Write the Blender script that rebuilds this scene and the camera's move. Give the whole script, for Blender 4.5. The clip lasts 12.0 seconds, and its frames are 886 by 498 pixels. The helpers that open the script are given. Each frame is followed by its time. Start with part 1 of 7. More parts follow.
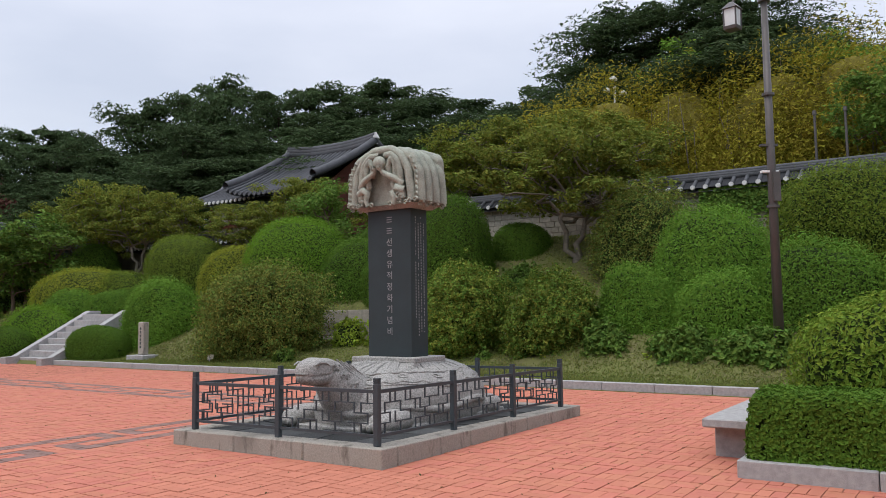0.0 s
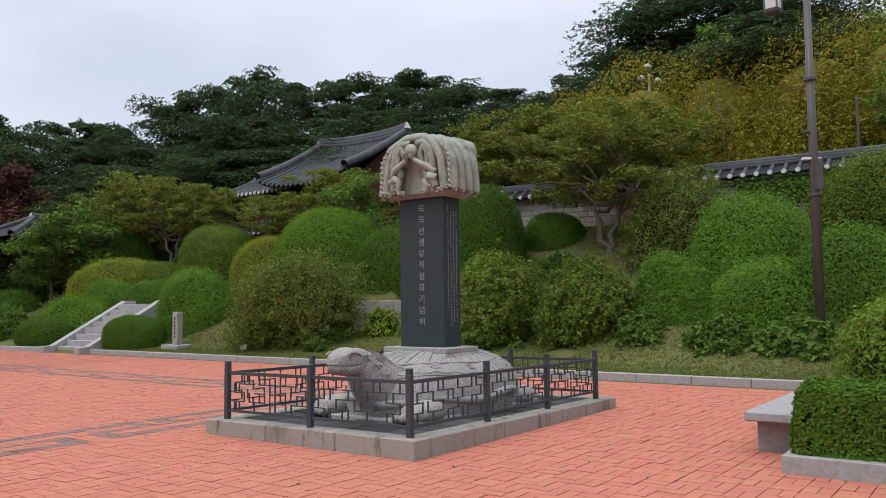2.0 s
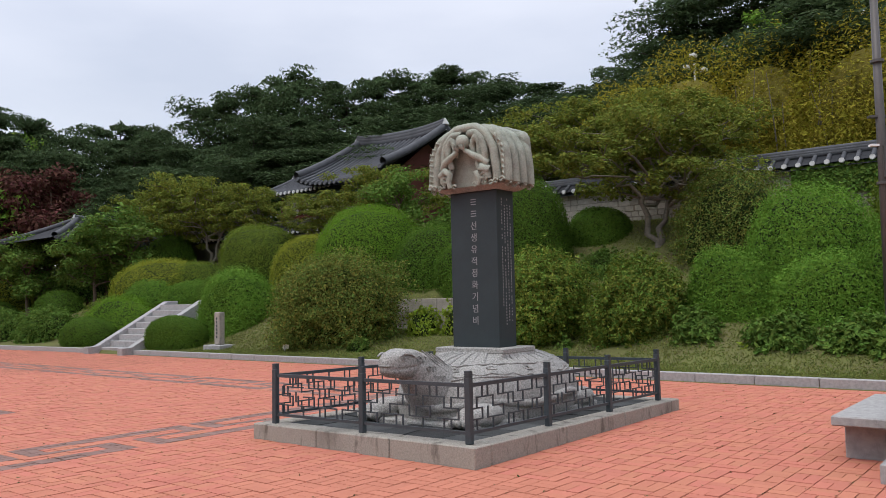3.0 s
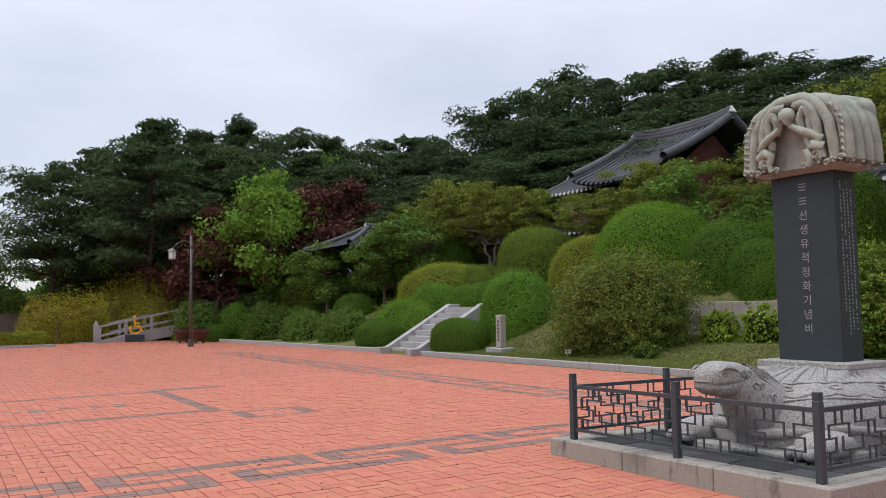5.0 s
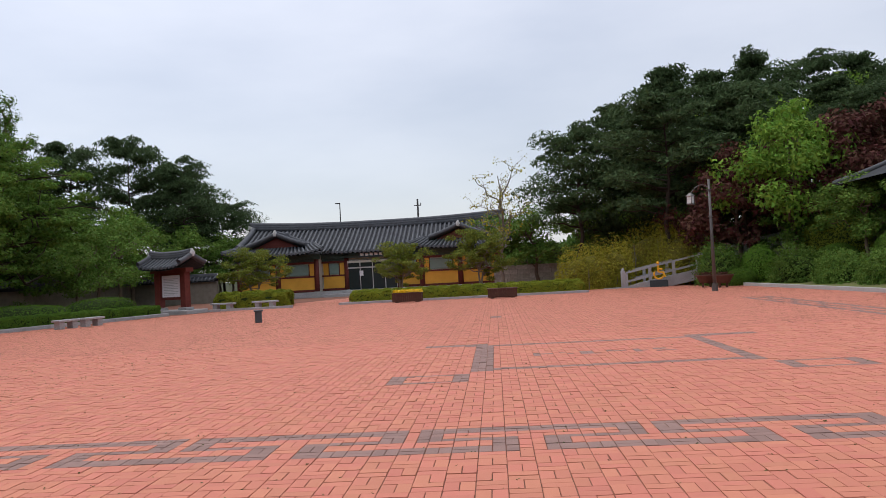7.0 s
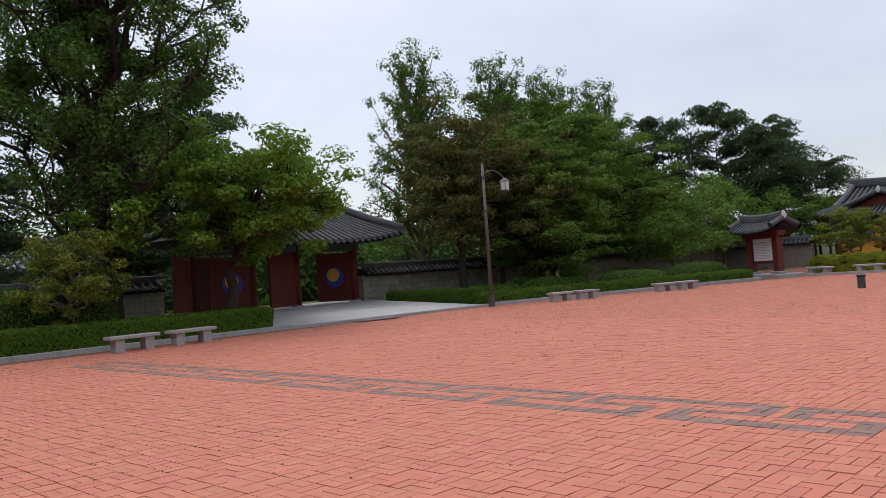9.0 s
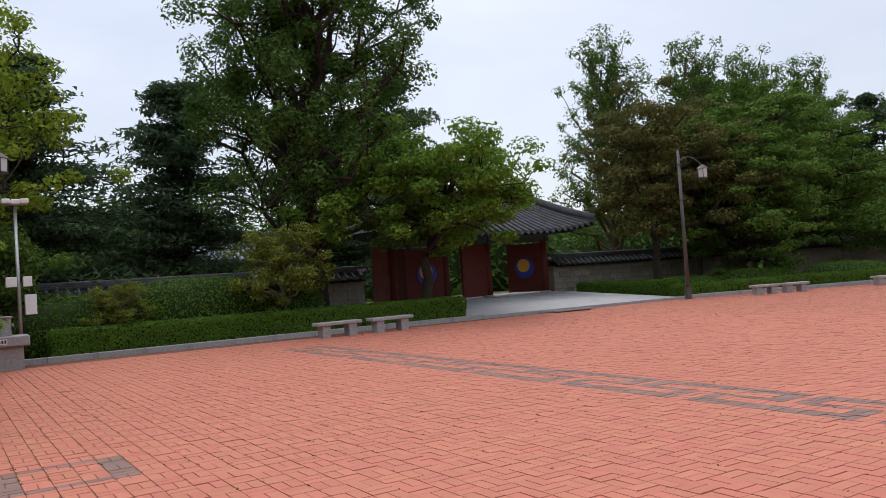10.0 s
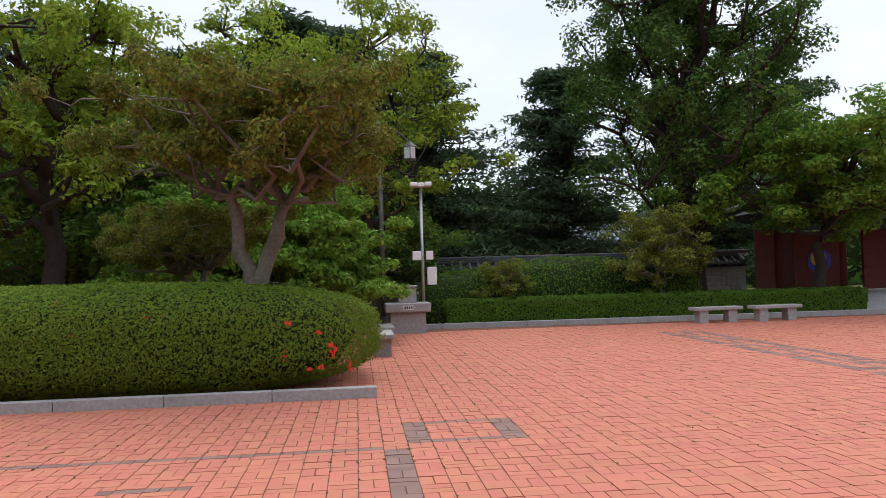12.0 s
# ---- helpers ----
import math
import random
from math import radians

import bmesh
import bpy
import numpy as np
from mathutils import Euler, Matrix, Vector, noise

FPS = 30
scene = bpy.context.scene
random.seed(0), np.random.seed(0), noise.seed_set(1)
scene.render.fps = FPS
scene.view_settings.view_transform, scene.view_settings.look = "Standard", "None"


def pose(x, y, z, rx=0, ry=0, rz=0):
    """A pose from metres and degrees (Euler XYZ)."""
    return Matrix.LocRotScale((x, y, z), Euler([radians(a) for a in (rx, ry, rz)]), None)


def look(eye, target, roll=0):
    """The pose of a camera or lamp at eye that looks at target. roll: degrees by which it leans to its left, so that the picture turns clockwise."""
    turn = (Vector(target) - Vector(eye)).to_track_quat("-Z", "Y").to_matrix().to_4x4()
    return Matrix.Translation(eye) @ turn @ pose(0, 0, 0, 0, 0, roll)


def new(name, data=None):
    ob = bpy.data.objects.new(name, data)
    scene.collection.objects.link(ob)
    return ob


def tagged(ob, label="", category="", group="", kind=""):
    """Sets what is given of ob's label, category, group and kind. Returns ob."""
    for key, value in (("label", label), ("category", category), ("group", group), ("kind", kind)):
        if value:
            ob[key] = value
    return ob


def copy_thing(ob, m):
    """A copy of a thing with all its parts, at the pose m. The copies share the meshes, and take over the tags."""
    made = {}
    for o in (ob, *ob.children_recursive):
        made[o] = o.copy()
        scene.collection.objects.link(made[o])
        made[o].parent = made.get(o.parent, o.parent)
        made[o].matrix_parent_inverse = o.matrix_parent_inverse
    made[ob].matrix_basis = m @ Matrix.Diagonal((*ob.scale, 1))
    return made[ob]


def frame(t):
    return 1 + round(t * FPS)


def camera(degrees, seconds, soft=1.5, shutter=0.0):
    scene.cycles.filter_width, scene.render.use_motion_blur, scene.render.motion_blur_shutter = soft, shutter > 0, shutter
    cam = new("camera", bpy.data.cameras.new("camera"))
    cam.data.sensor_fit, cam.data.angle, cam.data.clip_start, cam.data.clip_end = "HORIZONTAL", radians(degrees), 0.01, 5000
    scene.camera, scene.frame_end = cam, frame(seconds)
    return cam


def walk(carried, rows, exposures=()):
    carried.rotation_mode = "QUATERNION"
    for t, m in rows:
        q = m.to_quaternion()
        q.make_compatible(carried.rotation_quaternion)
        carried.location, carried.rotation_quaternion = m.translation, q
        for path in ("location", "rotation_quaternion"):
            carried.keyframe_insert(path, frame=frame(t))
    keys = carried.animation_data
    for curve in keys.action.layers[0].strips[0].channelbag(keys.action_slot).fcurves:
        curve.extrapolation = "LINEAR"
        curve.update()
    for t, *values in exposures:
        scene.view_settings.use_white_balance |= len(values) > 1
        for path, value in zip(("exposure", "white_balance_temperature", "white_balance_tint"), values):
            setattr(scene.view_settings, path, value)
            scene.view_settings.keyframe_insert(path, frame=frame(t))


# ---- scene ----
cam = camera(57.9, 12.0, soft=0.6)
PATH = [
    (0, (4.826, -6.086, 1.497), (3.713, -4.431, 1.652), -0.8),
    (0.5, (4.844, -6.068, 1.493), (3.726, -4.416, 1.642), -0.8),
    (1, (4.881, -6.05, 1.495), (3.757, -4.403, 1.641), -0.6),
    (1.5, (4.879, -6.015, 1.477), (3.731, -4.383, 1.616), -0.6),
    (2, (4.72, -5.971, 1.481), (3.543, -4.36, 1.615), -0.7),
    (2.5, (4.504, -5.875, 1.49), (3.295, -4.287, 1.627), -1.4),
    (2.7, (4.407, -5.81, 1.484), (3.185, -4.233, 1.617), -1.3),
    (4.3, (3.784, -5.535, 1.549), (2.328, -4.171, 1.688), -1.2),
    (4.5, (3.68, -5.468, 1.541), (2.171, -4.163, 1.679), -1.1),
    (5, (3.443, -5.354, 1.512), (1.753, -4.295, 1.661), -1.0),
    (5.5, (3.284, -5.281, 1.499), (1.509, -4.37, 1.638), -1.0),
    (6, (3.089, -5.363, 1.484), (1.193, -4.734, 1.582), -1.5),
    (6.5, (3.084, -5.531, 1.519), (1.102, -5.268, 1.586), -2.6),
    (7, (3.073, -5.534, 1.529), (1.078, -5.66, 1.584), -3.0),
    (7.5, (3.071, -5.507, 1.523), (1.125, -5.967, 1.57), -3.0),
    (7.7, (3.05, -5.496, 1.518), (1.16, -6.148, 1.562), -3.0),
    (9.3, (3.28, -5.493, 1.569), (1.935, -6.972, 1.628), -4.0),
    (9.5, (3.316, -5.493, 1.576), (2.031, -7.025, 1.637), -3.9),
    (10, (3.312, -5.512, 1.577), (2.24, -7.199, 1.639), -3.8),
    (10.5, (3.343, -5.539, 1.57), (2.532, -7.367, 1.627), -3.2),
    (11, (3.352, -5.516, 1.582), (2.706, -7.409, 1.629), -2.4),
    (11.5, (3.38, -5.48, 1.591), (2.991, -7.441, 1.645), -1.9),
    (12, (3.419, -5.483, 1.578), (3.204, -7.47, 1.637), -1.7),
]
walk(cam, [(t, look(eye, target, roll)) for t, eye, target, roll in PATH],
     ((0, 0.12), (6, 0.12), (7, 0.02), (9.5, -0.06), (10.5, 0.12), (12, 0.24)))


# ---- world and light ----
def make_world():
    w = bpy.data.worlds.new("overcast_sky")
    scene.world = w
    w.use_nodes = True
    nt = w.node_tree
    nt.nodes.clear()
    N, L = nt.nodes.new, nt.links.new
    out = N("ShaderNodeOutputWorld")
    sky = N("ShaderNodeTexSky")
    sky.sky_type = "NISHITA"
    sky.sun_disc = False
    sky.sun_elevation, sky.sun_rotation = radians(55), radians(200)
    bg_sky = N("ShaderNodeBackground")
    bg_sky.inputs[1].default_value = 0.05
    L(sky.outputs[0], bg_sky.inputs[0])
    # overcast cloud layer: brighter towards the zenith, softly mottled
    tc = N("ShaderNodeTexCoord")
    sep = N("ShaderNodeSeparateXYZ")
    L(tc.outputs["Generated"], sep.inputs[0])
    grad = N("ShaderNodeMapRange")
    grad.inputs[1].default_value, grad.inputs[2].default_value = 0.0, 1.0
    grad.inputs[3].default_value, grad.inputs[4].default_value = SKY_LOW, SKY_HIGH
    pw = N("ShaderNodeMath")
    pw.operation = "POWER"
    pw.use_clamp = True
    pw.inputs[1].default_value = 1.8
    L(sep.outputs[2], pw.inputs[0])
    L(pw.outputs[0], grad.inputs[0])
    mp = N("ShaderNodeMapping")
    mp.inputs[3].default_value = (1.0, 1.0, 3.2)
    L(tc.outputs["Generated"], mp.inputs[0])
    nz = N("ShaderNodeTexNoise")
    nz.inputs["Scale"].default_value, nz.inputs["Detail"].default_value = 2.2, 5.0
    nz.inputs["Roughness"].default_value = 0.5
    L(mp.outputs[0], nz.inputs["Vector"])
    ramp = N("ShaderNodeValToRGB")
    ramp.color_ramp.elements[0].position, ramp.color_ramp.elements[0].color = 0.34, (0.80, 0.82, 0.92, 1)
    ramp.color_ramp.elements[1].position, ramp.color_ramp.elements[1].color = 0.66, (1.02, 1.02, 1.10, 1)
    L(nz.outputs["Fac"], ramp.inputs[0])
    bg = N("ShaderNodeBackground")
    L(ramp.outputs[0], bg.inputs[0])
    L(grad.outputs[0], bg.inputs[1])
    add = N("ShaderNodeAddShader")
    L(bg_sky.outputs[0], add.inputs[0])
    L(bg.outputs[0], add.inputs[1])
    L(add.outputs[0], out.inputs[0])


SKY_LOW, SKY_HIGH = 0.50, 1.70
make_world()
sun = new("sun", bpy.data.lights.new("sun", "SUN"))
sun.data.energy, sun.data.angle, sun.data.color = 1.2, radians(25), (1.0, 0.96, 0.90)
sun.matrix_world = look((0, 0, 50), (0 + 10, 0 + 27, 0))


# ---- materials ----
def material(name, base, rough=0.8, spec=0.3, metal=0.0, noise_scale=8.0, noise_mix=0.25, dark=None, fine=60.0, bump=0.25,
             bump_scale=None, island=0.0, objrand=0.0, hue=0.0, trans=0.0, stain=0.0, scales=0.0, drip=0.0):
    """A node material: base colour broken up at two scales, with a fine relief."""
    m = bpy.data.materials.new(name)
    m.use_nodes = True
    nt = m.node_tree
    b = nt.nodes["Principled BSDF"]
    N, L = nt.nodes.new, nt.links.new
    b.inputs["Roughness"].default_value = rough
    b.inputs["Metallic"].default_value = metal
    b.inputs["Specular IOR Level"].default_value = spec
    tc = N("ShaderNodeTexCoord")
    n1 = N("ShaderNodeTexNoise")
    n1.inputs["Scale"].default_value, n1.inputs["Detail"].default_value = noise_scale, 4.0
    n2 = N("ShaderNodeTexNoise")
    n2.inputs["Scale"].default_value, n2.inputs["Detail"].default_value = fine, 3.0
    L(tc.outputs["Object"], n1.inputs["Vector"])
    L(tc.outputs["Object"], n2.inputs["Vector"])
    dk = dark or tuple(c * 0.55 for c in base)
    mix = N("ShaderNodeMix")
    mix.data_type = "RGBA"
    mix.inputs[6].default_value, mix.inputs[7].default_value = (*dk, 1), (*base, 1)
    avg = N("ShaderNodeMath")
    avg.operation = "MULTIPLY_ADD"
    avg.inputs[1].default_value = 0.5
    L(n1.outputs["Fac"], avg.inputs[0])
    half = N("ShaderNodeMath")
    half.operation = "MULTIPLY"
    half.inputs[1].default_value = 0.5
    L(n2.outputs["Fac"], half.inputs[0])
    L(half.outputs[0], avg.inputs[2])
    mr = N("ShaderNodeMapRange")
    mr.inputs[1].default_value, mr.inputs[2].default_value = 0.5 - noise_mix * 0.5, 0.5 + noise_mix * 0.5
    mr.inputs[1].default_value, mr.inputs[2].default_value = 0.35, 0.65
    mr.inputs[3].default_value, mr.inputs[4].default_value = 1.0 - min(1, noise_mix * 2.4), 1.0
    L(avg.outputs[0], mr.inputs[0])
    L(mr.outputs[0], mix.inputs[0])
    col = mix.outputs[2]
    if drip:
        # dark runs that water has left, drawn out downwards
        mp = N("ShaderNodeMapping")
        mp.inputs[3].default_value = (7.0, 7.0, 2.2)
        L(tc.outputs["Object"], mp.inputs[0])
        n4 = N("ShaderNodeTexNoise")
        n4.inputs["Scale"].default_value, n4.inputs["Detail"].default_value = 1.0, 5.0
        n4.inputs["Roughness"].default_value = 0.65
        L(mp.outputs[0], n4.inputs["Vector"])
        dr = N("ShaderNodeMapRange")
        dr.inputs[1].default_value, dr.inputs[2].default_value = 0.54, 0.68
        dr.inputs[3].default_value, dr.inputs[4].default_value = 0.0, drip
        L(n4.outputs["Fac"], dr.inputs[0])
        dm = N("ShaderNodeMix")
        dm.data_type = "RGBA"
        dm.inputs[7].default_value = (0.055, 0.048, 0.040, 1)
        L(dr.outputs[0], dm.inputs[0])
        L(col, dm.inputs[6])
        col = dm.outputs[2]
    if stain:
        n3 = N("ShaderNodeTexNoise")
        n3.inputs["Scale"].default_value, n3.inputs["Detail"].default_value = 1.3, 6.0
        L(tc.outputs["Object"], n3.inputs["Vector"])
        sr = N("ShaderNodeMapRange")
        sr.inputs[1].default_value, sr.inputs[2].default_value = 0.55, 0.72
        sr.inputs[3].default_value, sr.inputs[4].default_value = 0.0, stain
        L(n3.outputs["Fac"], sr.inputs[0])
        sm = N("ShaderNodeMix")
        sm.data_type = "RGBA"
        sm.inputs[7].default_value = (*[c * 0.35 for c in base], 1)
        L(sr.outputs[0], sm.inputs[0])
        L(col, sm.inputs[6])
        col = sm.outputs[2]
    if island or objrand or hue:
        hs = N("ShaderNodeHueSaturation")
        geo = N("ShaderNodeNewGeometry")
        oi = N("ShaderNodeObjectInfo")
        v1 = N("ShaderNodeMapRange")
        v1.inputs[3].default_value, v1.inputs[4].default_value = 1 - island, 1 + island
        L(geo.outputs["Random Per Island"], v1.inputs[0])
        v2 = N("ShaderNodeMapRange")
        v2.inputs[3].default_value, v2.inputs[4].default_value = 1 - objrand, 1 + objrand
        L(oi.outputs["Random"], v2.inputs[0])
        mul = N("ShaderNodeMath")
        mul.operation = "MULTIPLY"
        L(v1.outputs[0], mul.inputs[0])
        L(v2.outputs[0], mul.inputs[1])
        L(mul.outputs[0], hs.inputs["Value"])
        if hue:
            wn = N("ShaderNodeTexWhiteNoise")
            wn.noise_dimensions = "1D"
            L(geo.outputs["Random Per Island"], wn.inputs["W"])
            v3 = N("ShaderNodeMapRange")
            v3.inputs[3].default_value, v3.inputs[4].default_value = 0.5 - hue, 0.5 + hue
            L(wn.outputs["Value"], v3.inputs[0])
            L(v3.outputs[0], hs.inputs["Hue"])
        L(col, hs.inputs["Color"])
        col = hs.outputs[0]
    L(col, b.inputs["Base Color"])
    if bump:
        bp = N("ShaderNodeBump")
        bp.inputs["Strength"].default_value, bp.inputs["Distance"].default_value = bump, 0.01
        if scales:
            n4 = N("ShaderNodeTexVoronoi")
            n4.inputs["Scale"].default_value = scales
            L(tc.outputs["Object"], n4.inputs["Vector"])
            L(n4.outputs["Distance"], bp.inputs["Height"])
            bp.inputs["Distance"].default_value = 0.012
        elif bump_scale:
            n4 = N("ShaderNodeTexNoise")
            n4.inputs["Scale"].default_value, n4.inputs["Detail"].default_value = bump_scale, 4.0
            L(tc.outputs["Object"], n4.inputs["Vector"])
            L(n4.outputs["Fac"], bp.inputs["Height"])
        else:
            L(n2.outputs["Fac"], bp.inputs["Height"])
        L(bp.outputs[0], b.inputs["Normal"])
    if trans:
        tr = N("ShaderNodeBsdfTranslucent")
        L(col, tr.inputs[0])
        ms = N("ShaderNodeMixShader")
        ms.inputs[0].default_value = trans
        L(b.outputs[0], ms.inputs[1])
        L(tr.outputs[0], ms.inputs[2])
        L(ms.outputs[0], nt.nodes["Material Output"].inputs[0])
    return m


def leaf_mat(name, base, island=0.35, hue=0.02, trans=0.3, rough=0.75):
    return material(name, base, rough=rough, spec=0.08, noise_scale=0.9, noise_mix=0.2, fine=4.0, bump=0, island=island, hue=hue,
                    objrand=0.12, trans=trans)


M = {
    "brick": material("red_clay_paver", (0.475, 0.174, 0.115), 0.8, 0.2, noise_scale=0.7, noise_mix=0.10, fine=90, island=0.06, hue=0.006, bump=0.3, dark=(0.41, 0.145, 0.095)),
    "brick_single": material("red_clay_single_paver", (0.475, 0.174, 0.115), 0.8, 0.2, noise_scale=0.7, noise_mix=0.10, fine=90, objrand=0.06, hue=0.006, bump=0.3, dark=(0.41, 0.145, 0.095)),
    "brick_dark": material("dark_paver", (0.245, 0.148, 0.124), 0.8, 0.3, noise_scale=3, noise_mix=0.2, fine=90, island=0.12, bump=0.3),
    "joint": material("paver_joint_sand", (0.20, 0.095, 0.066), 0.95, 0.1, noise_scale=5, noise_mix=0.3),
    "granite": material("grey_granite", (0.40, 0.395, 0.39), 0.75, 0.3, noise_scale=18, noise_mix=0.35, fine=120, bump=0.3, stain=0.35),
    "granite_pink": material("weathered_granite", (0.41, 0.385, 0.335), 0.85, 0.2, noise_scale=55, noise_mix=0.40, fine=160, dark=(0.25, 0.235, 0.205), bump=0.7, stain=0.6, drip=0.62),
    "granite_light": material("pale_granite", (0.50, 0.49, 0.46), 0.85, 0.2, noise_scale=48, noise_mix=0.5, fine=130, dark=(0.15, 0.147, 0.14), bump=1.0, bump_scale=90, stain=0.45),
    "marble": material("carved_cream_stone", (0.44, 0.47, 0.395), 0.85, 0.2, noise_scale=9, noise_mix=0.40, fine=90, bump=0.5, stain=0.45),
    "slate": material("black_polished_stone", (0.036, 0.050, 0.054), 0.5, 0.3, noise_scale=4, noise_mix=0.2, fine=150, bump=0.04),
    "flag": material("dark_slate_flagstone", (0.070, 0.074, 0.075), 0.8, 0.15, noise_scale=5, noise_mix=0.35, fine=60, objrand=0.45, bump=0.5),
    "iron": material("dark_grey_painted_iron", (0.062, 0.078, 0.088), 0.5, 0.4, metal=0.2, noise_scale=9, noise_mix=0.2, bump=0.1),
    "pole": material("brown_grey_painted_steel", (0.10, 0.092, 0.088), 0.45, 0.4, metal=0.2, noise_scale=4, noise_mix=0.2, bump=0.1),
    "steel": material("galvanised_steel", (0.5, 0.5, 0.5), 0.4, 0.5, metal=0.7, noise_scale=12, noise_mix=0.2, bump=0.05),
    "white": material("white_paint", (0.78, 0.78, 0.77), 0.5, 0.4, noise_scale=6, noise_mix=0.08, bump=0.05),
    "glass_lamp": material("frosted_lamp_glass", (0.62, 0.66, 0.66), 0.25, 0.5, noise_scale=6, noise_mix=0.1, bump=0.0),
    "lawn": material("lawn_soil", (0.135, 0.155, 0.045), 0.95, 0.1, noise_scale=1.1, noise_mix=0.4, fine=40, dark=(0.10, 0.085, 0.045), bump=0.6),
    "forest_floor": material("forest_floor", (0.045, 0.05, 0.02), 0.95, 0.1, noise_scale=0.4, noise_mix=0.4, fine=8, bump=0.6),
    # roof bed darker than the cover tiles: the shade between their rows, painted in
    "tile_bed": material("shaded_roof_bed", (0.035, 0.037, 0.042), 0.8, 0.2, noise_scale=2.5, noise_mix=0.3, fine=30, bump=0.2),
    "tile": material("dark_roof_tile", (0.105, 0.11, 0.12), 0.7, 0.15, noise_scale=2.5, noise_mix=0.35, fine=30, bump=0.2, stain=0.3),
    "tile_blue": material("blue_grey_roof_tile", (0.24, 0.30, 0.36), 0.6, 0.2, noise_scale=2.5, noise_mix=0.3, fine=30, bump=0.2),
    "tile_white": material("lime_tile_end", (0.55, 0.55, 0.54), 0.8, 0.3, noise_scale=6, noise_mix=0.25, bump=0.2),
    "wood_red": material("dark_red_painted_timber", (0.14, 0.030, 0.022), 0.65, 0.3, noise_scale=5, noise_mix=0.3, fine=30, bump=0.2),
    "wood_red_wall": material("faded_red_timber_wall", (0.19, 0.07, 0.055), 0.75, 0.2, noise_scale=3, noise_mix=0.25, fine=30, bump=0.2),
    "wood_green": material("green_painted_timber", (0.06, 0.10, 0.085), 0.65, 0.3, noise_scale=6, noise_mix=0.4, fine=25, bump=0.2),
    "wood_brown": material("brown_planter_wood", (0.10, 0.045, 0.03), 0.7, 0.3, noise_scale=6, noise_mix=0.3, fine=40, bump=0.3),
    "yellow": material("ochre_plaster", (0.72, 0.38, 0.055), 0.8, 0.25, noise_scale=2, noise_mix=0.15, fine=40, bump=0.1),
    "plaster": material("pale_plaster", (0.6, 0.56, 0.48), 0.85, 0.2, noise_scale=3, noise_mix=0.2, bump=0.15),
    "window": material("window_glass", (0.022, 0.030, 0.030), 0.22, 0.35, noise_scale=3, noise_mix=0.2, bump=0.0),
    "teal": material("teal_window_panel", (0.20, 0.30, 0.26), 0.4, 0.5, noise_scale=3, noise_mix=0.2, bump=0.05),
    "concrete": material("pale_concrete", (0.40, 0.40, 0.40), 0.8, 0.3, noise_scale=2, noise_mix=0.2, fine=60, bump=0.3, stain=0.2),
    "rubble": material("rubble_stone", (0.36, 0.33, 0.28), 0.85, 0.25, noise_scale=6, noise_mix=0.35, fine=60, objrand=0.18, bump=0.6),
    "mortar": material("wall_mortar", (0.24, 0.21, 0.17), 0.95, 0.1, noise_scale=3, noise_mix=0.3, fine=50, bump=0.5),
    "bark": material("grey_brown_bark", (0.16, 0.115, 0.085), 0.9, 0.2, noise_scale=6, noise_mix=0.4, fine=30, bump=0.9, bump_scale=24),
    "bark_smooth": material("smooth_tan_bark", (0.205, 0.18, 0.145), 0.8, 0.2, noise_scale=4, noise_mix=0.45, fine=18, bump=0.4, bump_scale=14),
    "bark_dark": material("dark_bark", (0.06, 0.045, 0.035), 0.9, 0.2, noise_scale=6, noise_mix=0.4, fine=30, bump=0.9, bump_scale=20),
    # foliage cores: darker than the leaves, the shade inside them painted into the colour
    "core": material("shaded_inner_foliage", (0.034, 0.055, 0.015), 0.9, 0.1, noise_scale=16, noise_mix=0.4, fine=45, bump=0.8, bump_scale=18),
    "bamboo_core": material("shaded_inner_bamboo", (0.19, 0.165, 0.034), 0.9, 0.1, noise_scale=9, noise_mix=0.4, fine=30, bump=0.8, bump_scale=18),
    "yellow_paint": material("yellow_sign_paint", (0.85, 0.42, 0.02), 0.5, 0.4, noise_scale=5, noise_mix=0.05, bump=0.0),
    "text": material("chiselled_pale_lettering", (0.30, 0.30, 0.30), 0.8, 0.2, noise_scale=20, noise_mix=0.2, bump=0.0),
    "paper": material("notice_sheet", (0.75, 0.73, 0.76), 0.6, 0.3, noise_scale=4, noise_mix=0.06, bump=0.0),
    "blue": material("blue_emblem_paint", (0.05, 0.07, 0.35), 0.6, 0.3, noise_scale=5, noise_mix=0.1, bump=0.0),
    "petal": material("red_azalea_petal", (0.75, 0.05, 0.03), 0.6, 0.3, noise_scale=20, noise_mix=0.1, bump=0, island=0.15, trans=0.25),
    "petal_yellow": material("yellow_petal", (0.8, 0.55, 0.02), 0.6, 0.3, noise_scale=20, noise_mix=0.1, bump=0, island=0.15, trans=0.2),
}
